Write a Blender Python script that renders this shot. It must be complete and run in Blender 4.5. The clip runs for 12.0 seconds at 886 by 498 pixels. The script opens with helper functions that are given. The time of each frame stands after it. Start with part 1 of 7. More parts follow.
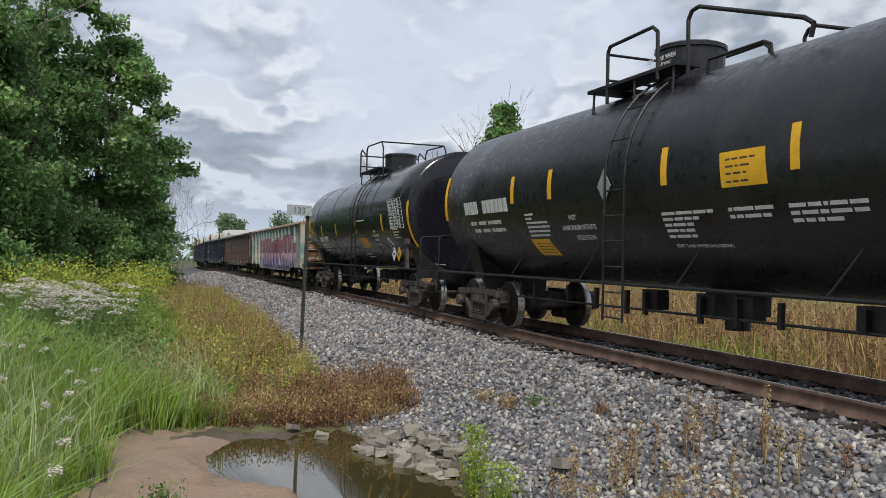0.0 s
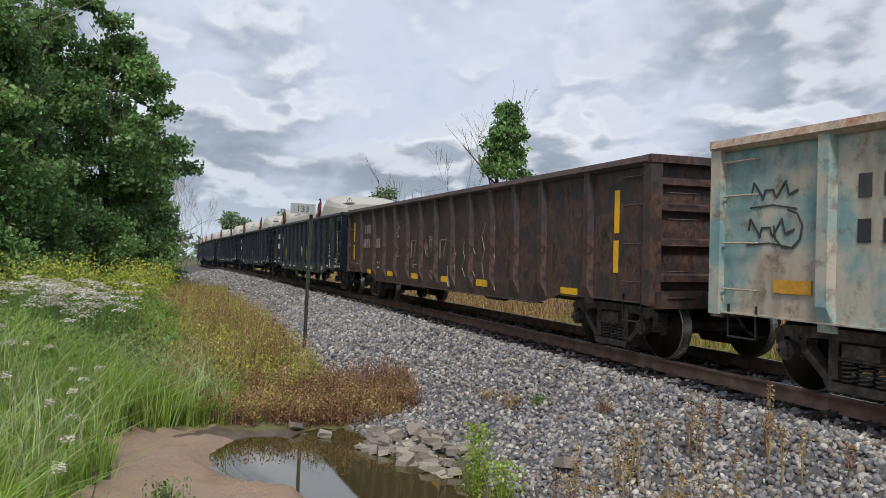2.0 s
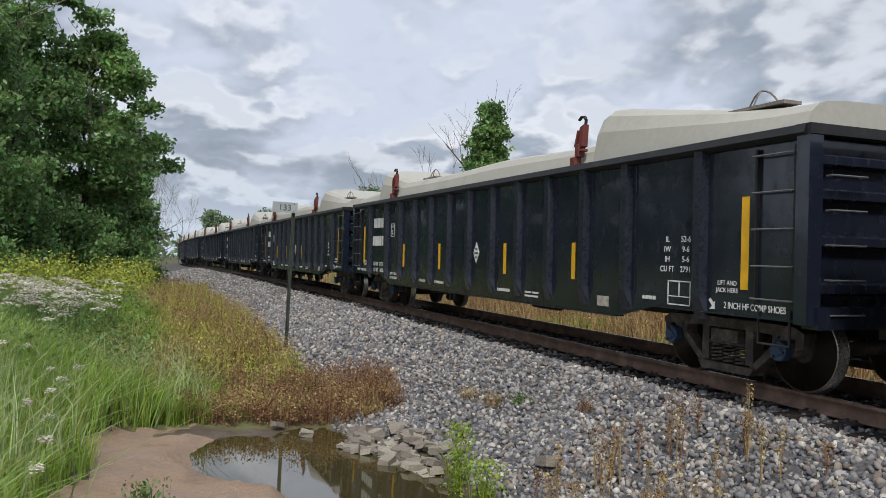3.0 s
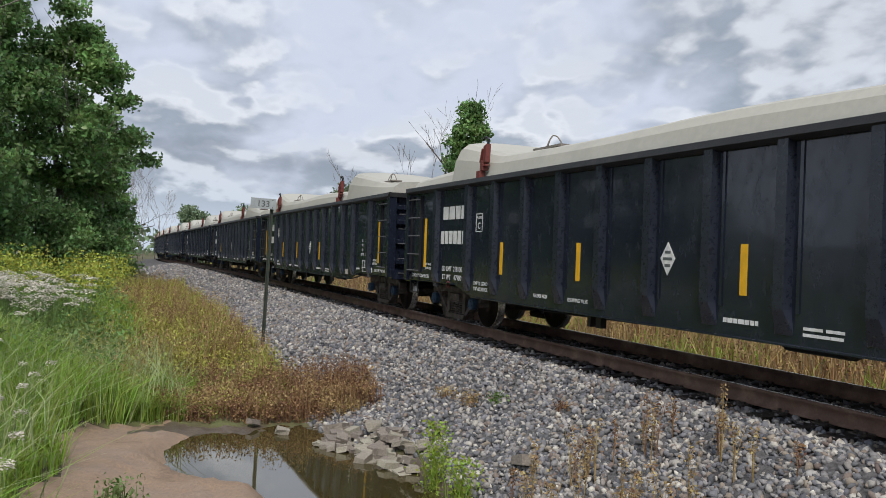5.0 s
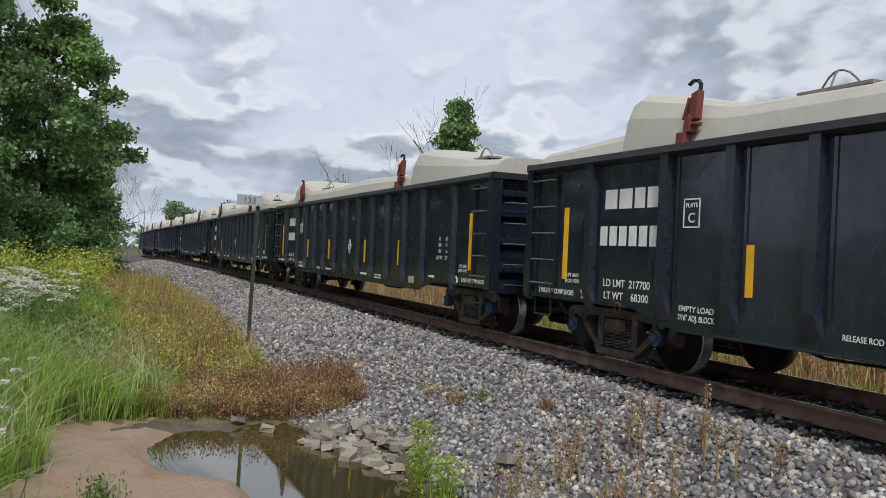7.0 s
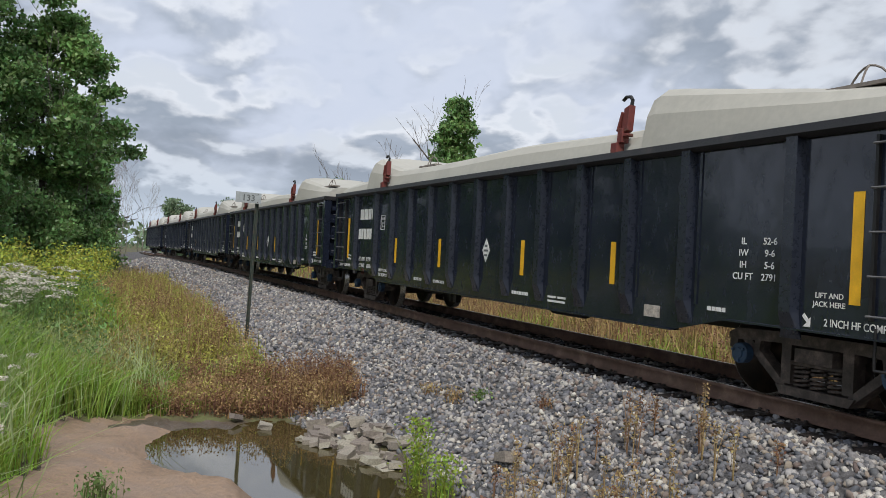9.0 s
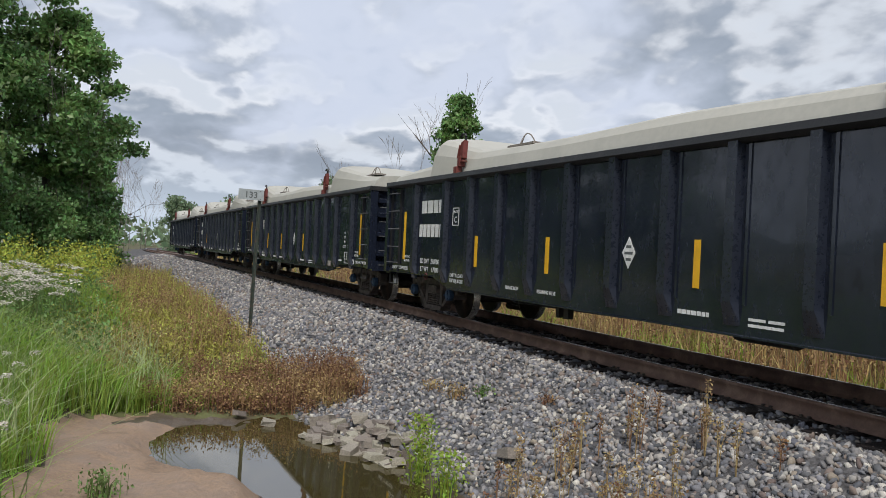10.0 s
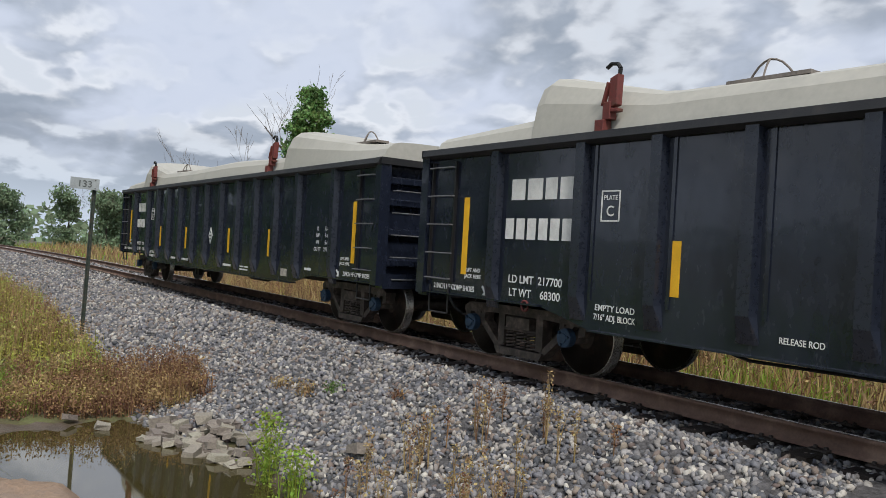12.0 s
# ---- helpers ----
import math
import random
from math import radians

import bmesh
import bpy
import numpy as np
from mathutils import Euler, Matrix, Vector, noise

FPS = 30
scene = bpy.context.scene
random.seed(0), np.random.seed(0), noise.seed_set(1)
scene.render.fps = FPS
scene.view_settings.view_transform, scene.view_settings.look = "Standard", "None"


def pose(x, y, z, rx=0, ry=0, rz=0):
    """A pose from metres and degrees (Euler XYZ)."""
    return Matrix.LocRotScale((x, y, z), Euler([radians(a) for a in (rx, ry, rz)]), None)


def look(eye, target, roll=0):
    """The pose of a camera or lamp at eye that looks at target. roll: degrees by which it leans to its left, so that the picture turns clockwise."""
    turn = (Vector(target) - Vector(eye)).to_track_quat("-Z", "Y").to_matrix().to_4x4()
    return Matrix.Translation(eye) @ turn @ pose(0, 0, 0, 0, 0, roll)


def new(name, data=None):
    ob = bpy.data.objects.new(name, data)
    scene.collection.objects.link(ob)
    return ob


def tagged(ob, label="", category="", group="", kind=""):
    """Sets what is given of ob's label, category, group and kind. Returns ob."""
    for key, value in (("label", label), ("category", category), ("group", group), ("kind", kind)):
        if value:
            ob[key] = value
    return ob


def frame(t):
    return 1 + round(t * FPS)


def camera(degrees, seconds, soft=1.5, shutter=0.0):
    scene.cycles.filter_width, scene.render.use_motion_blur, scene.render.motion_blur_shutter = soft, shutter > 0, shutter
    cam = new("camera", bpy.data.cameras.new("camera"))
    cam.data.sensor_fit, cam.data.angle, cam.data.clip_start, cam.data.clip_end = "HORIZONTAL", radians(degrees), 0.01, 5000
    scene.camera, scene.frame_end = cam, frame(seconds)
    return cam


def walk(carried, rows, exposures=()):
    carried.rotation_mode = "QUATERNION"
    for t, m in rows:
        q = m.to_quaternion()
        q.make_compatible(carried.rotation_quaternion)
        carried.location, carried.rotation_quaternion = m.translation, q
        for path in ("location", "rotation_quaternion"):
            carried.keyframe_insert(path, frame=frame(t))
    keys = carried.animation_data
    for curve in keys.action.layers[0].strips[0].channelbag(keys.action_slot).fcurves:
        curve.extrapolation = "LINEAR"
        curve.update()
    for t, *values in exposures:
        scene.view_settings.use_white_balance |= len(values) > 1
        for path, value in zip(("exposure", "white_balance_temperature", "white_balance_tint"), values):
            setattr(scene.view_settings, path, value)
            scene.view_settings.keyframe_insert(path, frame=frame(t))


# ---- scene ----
from collections import defaultdict

# The camera is held by hand beside the track; z = 0 is the top of the rail abreast of it.
EYE = (0.0, 0.0, 1.208)
TURNS = (  # seconds, yaw, pitch, lean
    (0, -21.60, 1.68, -2.33),
    (0.5, -21.44, 1.68, -2.36),
    (1, -21.30, 1.63, -2.45),
    (1.5, -21.24, 1.62, -2.47),
    (2, -21.36, 1.59, -2.49),
    (2.5, -21.94, 1.56, -2.38),
    (3, -22.63, 1.58, -2.63),
    (3.5, -23.40, 1.59, -3.09),
    (5.5, -24.21, 1.54, -3.26),
    (6, -24.29, 1.52, -3.34),
    (6.5, -24.83, 1.50, -3.44),
    (7, -25.14, 1.49, -3.69),
    (9, -25.24, 1.37, -3.93),
    (9.5, -25.09, 1.23, -3.86),
    (10, -25.07, 1.11, -3.83),
    (10.5, -25.96, 1.12, -4.04),
    (11, -27.76, 1.21, -4.19),
    (11.5, -29.72, 1.29, -4.28),
    (12, -35.85, 1.52, -4.10),
)
cam = camera(58.66, 12.0, soft=0.6, shutter=0.0)
walk(cam, [(t, pose(*EYE, 90 + p, 0, y) @ pose(0, 0, 0, 0, 0, -r)) for t, y, p, r in TURNS])

# ---------------- the line of the track ----------------
TRACK_D, KAP, KAP2, GRADE, VCURVE, BANK = 7.780, -0.00111, 0.00003, 0.01408, -0.00016, 0.02724


def heading(s):
    """The line bends gently at first, then away to the right."""
    q = min(s, 75.0)
    return KAP * q + KAP2 * q * q / 2 - 0.0015 * max(0.0, s - 75.0)


def track_at(s):
    """Centre of the track at s metres, its heading and its grade."""
    n = 24
    x, y = TRACK_D, 0.0
    for i in range(n):
        th = heading(s * (i + 0.5) / n)
        x -= math.sin(th) * s / n
        y += math.cos(th) * s / n
    c = min(s, 90.0)
    g = GRADE + VCURVE * c
    return x, y, GRADE * c + VCURVE * c * c / 2 + g * (s - c), heading(s), g


def on_track(s):
    x, y, z, th, g = track_at(s)
    return pose(x, y, z, math.degrees(g), -math.degrees(BANK), math.degrees(th))


# Where the front of the first tail car stands along the track, time by time.
RUN = ((0.0, 190.1), (0.6, 177.6), (1.2, 165.0), (1.5, 158.8), (2.5, 138.0), (3.5, 118.4), (5.5, 76.75), (6.0, 66.6), (6.5, 56.3), (7.0, 46.5), (9.0, 3.93), (9.5, -6.72), (10.5, -27.86), (12.0, -59.58))


def run_at(t):
    a = [r[0] for r in RUN]
    i = min(max(sum(1 for q in a if q <= t) - 1, 0), len(RUN) - 2)

    def slope(j):
        j0, j1 = max(j - 1, 0), min(j + 1, len(RUN) - 1)
        return (RUN[j1][1] - RUN[j0][1]) / (RUN[j1][0] - RUN[j0][0])
    t0, s0 = RUN[i]
    t1, s1 = RUN[i + 1]
    h = t1 - t0
    u = (t - t0) / h
    return ((2 * u**3 - 3 * u**2 + 1) * s0 + (u**3 - 2 * u**2 + u) * h * slope(i)
            + (3 * u**2 - 2 * u**3) * s1 + (u**3 - u**2) * h * slope(i + 1))

# ---------------- sky and sun ----------------
SUN_EL, SUN_AZ = 52.0, 205.0
world = bpy.data.worlds.new("world")
scene.world = world
world.use_nodes = True


def build_sky():
    nt = world.node_tree
    nt.nodes.clear()
    N, Lk = nt.nodes.new, nt.links.new

    def math_node(op, a, b=None):
        n = N("ShaderNodeMath")
        n.operation = op
        for i, v in enumerate((a, b)):
            if v is None:
                continue
            if isinstance(v, (int, float)):
                n.inputs[i].default_value = v
            else:
                Lk(v, n.inputs[i])
        return n.outputs[0]

    def ramp(v, a, b):
        n = N("ShaderNodeMapRange")
        n.interpolation_type = "SMOOTHSTEP"
        Lk(v, n.inputs[0])
        n.inputs[1].default_value, n.inputs[2].default_value = a, b
        return n.outputs[0]

    def mix(f, a, b):
        n = N("ShaderNodeMix")
        n.data_type = "RGBA"
        Lk(f, n.inputs[0])
        for i, v in ((6, a), (7, b)):
            if isinstance(v, tuple):
                n.inputs[i].default_value = (*v, 1)
            else:
                Lk(v, n.inputs[i])
        return n.outputs[2]
    out, bg = N("ShaderNodeOutputWorld"), N("ShaderNodeBackground")
    sky = N("ShaderNodeTexSky")
    sky.sky_type, sky.sun_disc = "NISHITA", False
    sky.sun_elevation, sky.sun_rotation = radians(SUN_EL), radians(SUN_AZ)
    sky.air_density, sky.dust_density = 1.0, 2.0
    co = N("ShaderNodeTexCoord").outputs["Generated"]
    sep = N("ShaderNodeSeparateXYZ")
    Lk(co, sep.inputs[0])
    # clouds lie on a level sheet, and close up towards the horizon
    down = math_node("ADD", math_node("MAXIMUM", sep.outputs[2], 0.0), 0.30)
    u, v = math_node("DIVIDE", sep.outputs[0], down), math_node("DIVIDE", sep.outputs[1], down)
    comb = N("ShaderNodeCombineXYZ")
    Lk(u, comb.inputs[0])
    Lk(v, comb.inputs[1])

    def noise_at(scale, detail, rough, shift=0.0, stretch=(1.0, 0.8, 1.0), distort=0.0):
        mp = N("ShaderNodeMapping")
        mp.inputs["Location"].default_value = (CLOUD_SHIFT[0], CLOUD_SHIFT[1] + shift, 0)
        mp.inputs["Scale"].default_value = stretch
        Lk(comb.outputs[0], mp.inputs[0])
        n = N("ShaderNodeTexNoise")
        n.inputs["Scale"].default_value, n.inputs["Detail"].default_value = scale, detail
        n.inputs["Roughness"].default_value, n.inputs["Distortion"].default_value = rough, distort
        Lk(mp.outputs[0], n.inputs["Vector"])
        return n.outputs["Fac"]
    def puffs_at(scale, shift):
        """Rounded heaps: smooth cells bent by noise."""
        mp = N("ShaderNodeMapping")
        mp.inputs["Location"].default_value = (CLOUD_SHIFT[0], CLOUD_SHIFT[1] + shift, 0)
        mp.inputs["Scale"].default_value = (1.0, 0.85, 1.0)
        Lk(comb.outputs[0], mp.inputs[0])
        wn = N("ShaderNodeTexNoise")
        wn.inputs["Scale"].default_value, wn.inputs["Detail"].default_value = 5.0, 4
        Lk(mp.outputs[0], wn.inputs["Vector"])
        bend = N("ShaderNodeVectorMath")
        bend.operation = "MULTIPLY_ADD"
        Lk(wn.outputs["Color"], bend.inputs[0])
        bend.inputs[1].default_value = (0.16, 0.16, 0.0)
        Lk(mp.outputs[0], bend.inputs[2])
        vo = N("ShaderNodeTexVoronoi")
        vo.feature = "SMOOTH_F1"
        vo.inputs["Scale"].default_value, vo.inputs["Smoothness"].default_value = scale, 0.35
        vo.inputs["Detail"].default_value, vo.inputs["Roughness"].default_value = 3.0, 0.55
        Lk(bend.outputs[0], vo.inputs["Vector"])
        return math_node("SUBTRACT", 0.9, vo.outputs["Distance"])
    # the thick of the cloud, and the same seen a little further up: their difference lights the tops
    big = noise_at(0.95, 3, 0.5, stretch=(0.75, 1.15, 1.0))
    fine, fine_up = noise_at(3.1, 9, 0.56, 0.0, distort=0.2), noise_at(3.1, 9, 0.56, -0.075, distort=0.2)
    heap, heap_up = puffs_at(3.4, 0.0), puffs_at(3.4, -0.075)
    puffs = math_node("ADD", math_node("MULTIPLY", fine, 0.62), math_node("MULTIPLY", heap, 0.38))
    above = math_node("ADD", math_node("MULTIPLY", fine_up, 0.62), math_node("MULTIPLY", heap_up, 0.38))
    cover = math_node("ADD", math_node("MULTIPLY", big, 0.50), math_node("MULTIPLY", puffs, 0.50))
    lit = math_node("SUBTRACT", puffs, above)
    base = N("ShaderNodeVectorMath")
    base.operation = "SCALE"
    Lk(sky.outputs[0], base.inputs[0])
    base.inputs["Scale"].default_value = 0.10
    veil = mix(ramp(cover, 0.04, 0.24), base.outputs[0], (0.60, 0.66, 0.79))
    body = mix(ramp(lit, -0.085, 0.085), (0.345, 0.40, 0.485), (0.85, 0.88, 0.94))
    heavy = mix(ramp(big, 0.40, 0.60), body, (0.275, 0.32, 0.395))
    soft_heavy = mix(ramp(lit, 0.0, 0.13), heavy, (0.64, 0.69, 0.77))
    grey = mix(ramp(cover, 0.24, 0.40), veil, soft_heavy)
    haze = mix(ramp(sep.outputs[2], 0.14, 0.0), grey, (0.56, 0.64, 0.75))
    Lk(haze, bg.inputs["Color"])
    bg.inputs["Strength"].default_value = SKY_STRENGTH
    Lk(bg.outputs[0], out.inputs[0])


CLOUD_SHIFT, SKY_STRENGTH = (2.25, 2.0, 0.0), 0.97
build_sky()
sun_data = bpy.data.lights.new("sun", "SUN")
sun_data.energy, sun_data.angle, sun_data.color = 2.8, radians(12), (1.0, 0.95, 0.88)
sun = new("sun", sun_data)
_a, _e = radians(SUN_AZ), radians(SUN_EL)
sun.matrix_world = look((0, 0, 60), (-math.sin(_a) * math.cos(_e), -math.cos(_a) * math.cos(_e), 60 - math.sin(_e)))
scene.view_settings.exposure = 0.12

# ---------------- materials ----------------


def material(name, colour, rough=0.7, metal=0.0, vary=0.25, scale=6.0, fine=60.0, bump=0.15, second=None, at=(0.5, 0.65), spread=0.0, island=0.0, coat=0.0, stretch=(1, 1, 1), clear=0.0, palette=()):
    """A node material with variation at two scales, a second colour in blotches, and fine relief."""
    m = bpy.data.materials.new(name)
    m.use_nodes = True
    nt = m.node_tree
    N, Lk = nt.nodes.new, nt.links.new
    p = nt.nodes["Principled BSDF"]
    p.inputs["Roughness"].default_value, p.inputs["Metallic"].default_value = rough, metal
    p.inputs["Coat Weight"].default_value = coat
    co = N("ShaderNodeTexCoord").outputs["Object"]
    mp = N("ShaderNodeMapping")
    mp.inputs["Scale"].default_value = stretch
    Lk(co, mp.inputs[0])

    def noise_at(s, d, r):
        n = N("ShaderNodeTexNoise")
        n.inputs["Scale"].default_value, n.inputs["Detail"].default_value, n.inputs["Roughness"].default_value = s, d, r
        Lk(mp.outputs[0], n.inputs["Vector"])
        return n.outputs["Fac"]
    n1, n2 = noise_at(scale, 6, 0.6), noise_at(fine, 3, 0.6)

    def mix(f, a, b, kind="MIX"):
        n = N("ShaderNodeMix")
        n.data_type, n.blend_type = "RGBA", kind
        if isinstance(f, float):
            n.inputs[0].default_value = f
        else:
            Lk(f, n.inputs[0])
        for i, v in ((6, a), (7, b)):
            if isinstance(v, tuple):
                n.inputs[i].default_value = (*v, 1)
            else:
                Lk(v, n.inputs[i])
        return n.outputs[2]

    def ranged(v, a, b, c, d):
        n = N("ShaderNodeMapRange")
        Lk(v, n.inputs[0])
        for i, q in enumerate((a, b, c, d)):
            n.inputs[1 + i].default_value = q
        return n.outputs[0]
    col = tuple(colour)
    if second:
        col = mix(ranged(n1, at[0], at[1], 0, 1), col, tuple(second))
    hsv = N("ShaderNodeHueSaturation")
    if isinstance(col, tuple):
        hsv.inputs["Color"].default_value = (*col, 1)
    else:
        Lk(col, hsv.inputs["Color"])
    add = N("ShaderNodeMath")
    add.operation = "ADD"
    Lk(ranged(n1, 0.3, 0.7, 1 - vary, 1 + vary), add.inputs[0])
    Lk(ranged(n2, 0.3, 0.7, -vary * 0.6, vary * 0.6), add.inputs[1])
    val = add.outputs[0]
    if spread or island:
        src = N("ShaderNodeObjectInfo").outputs["Random"] if spread else N("ShaderNodeNewGeometry").outputs["Random Per Island"]
        k = spread or island
        mul = N("ShaderNodeMath")
        mul.operation = "MULTIPLY"
        Lk(val, mul.inputs[0])
        Lk(ranged(src, 0, 1, 1 - k, 1 + k), mul.inputs[1])
        val = mul.outputs[0]
        Lk(ranged(src, 0, 1, 0.5 - 0.03, 0.5 + 0.03), hsv.inputs["Hue"])
        if palette:
            rp = N("ShaderNodeValToRGB")
            rp.color_ramp.interpolation = "CONSTANT"
            e = rp.color_ramp.elements
            while len(e) < len(palette):
                e.new(0.5)
            for i, c in enumerate(palette):
                e[i].position, e[i].color = i / len(palette), (*c, 1)
            mul7 = N("ShaderNodeMath")
            mul7.operation = "FRACT"
            mul8 = N("ShaderNodeMath")
            mul8.operation = "MULTIPLY"
            mul8.inputs[1].default_value = 37.0
            Lk(src, mul8.inputs[0])
            Lk(mul8.outputs[0], mul7.inputs[0])
            Lk(mul7.outputs[0], rp.inputs[0])
            Lk(rp.outputs[0], hsv.inputs["Color"])
    Lk(val, hsv.inputs["Value"])
    Lk(hsv.outputs[0], p.inputs["Base Color"])
    Lk(ranged(n2, 0.3, 0.7, max(rough - 0.12, 0.02), min(rough + 0.12, 1)), p.inputs["Roughness"])
    if bump:
        bp = N("ShaderNodeBump")
        bp.inputs["Strength"].default_value, bp.inputs["Distance"].default_value = bump, 0.02
        Lk(n2, bp.inputs["Height"])
        Lk(bp.outputs[0], p.inputs["Normal"])
    if clear:
        tr = N("ShaderNodeBsdfTranslucent")
        Lk(hsv.outputs[0], tr.inputs["Color"])
        ms = N("ShaderNodeMixShader")
        ms.inputs[0].default_value = clear
        Lk(p.outputs[0], ms.inputs[1])
        Lk(tr.outputs[0], ms.inputs[2])
        Lk(ms.outputs[0], nt.nodes["Material Output"].inputs[0])
    return m


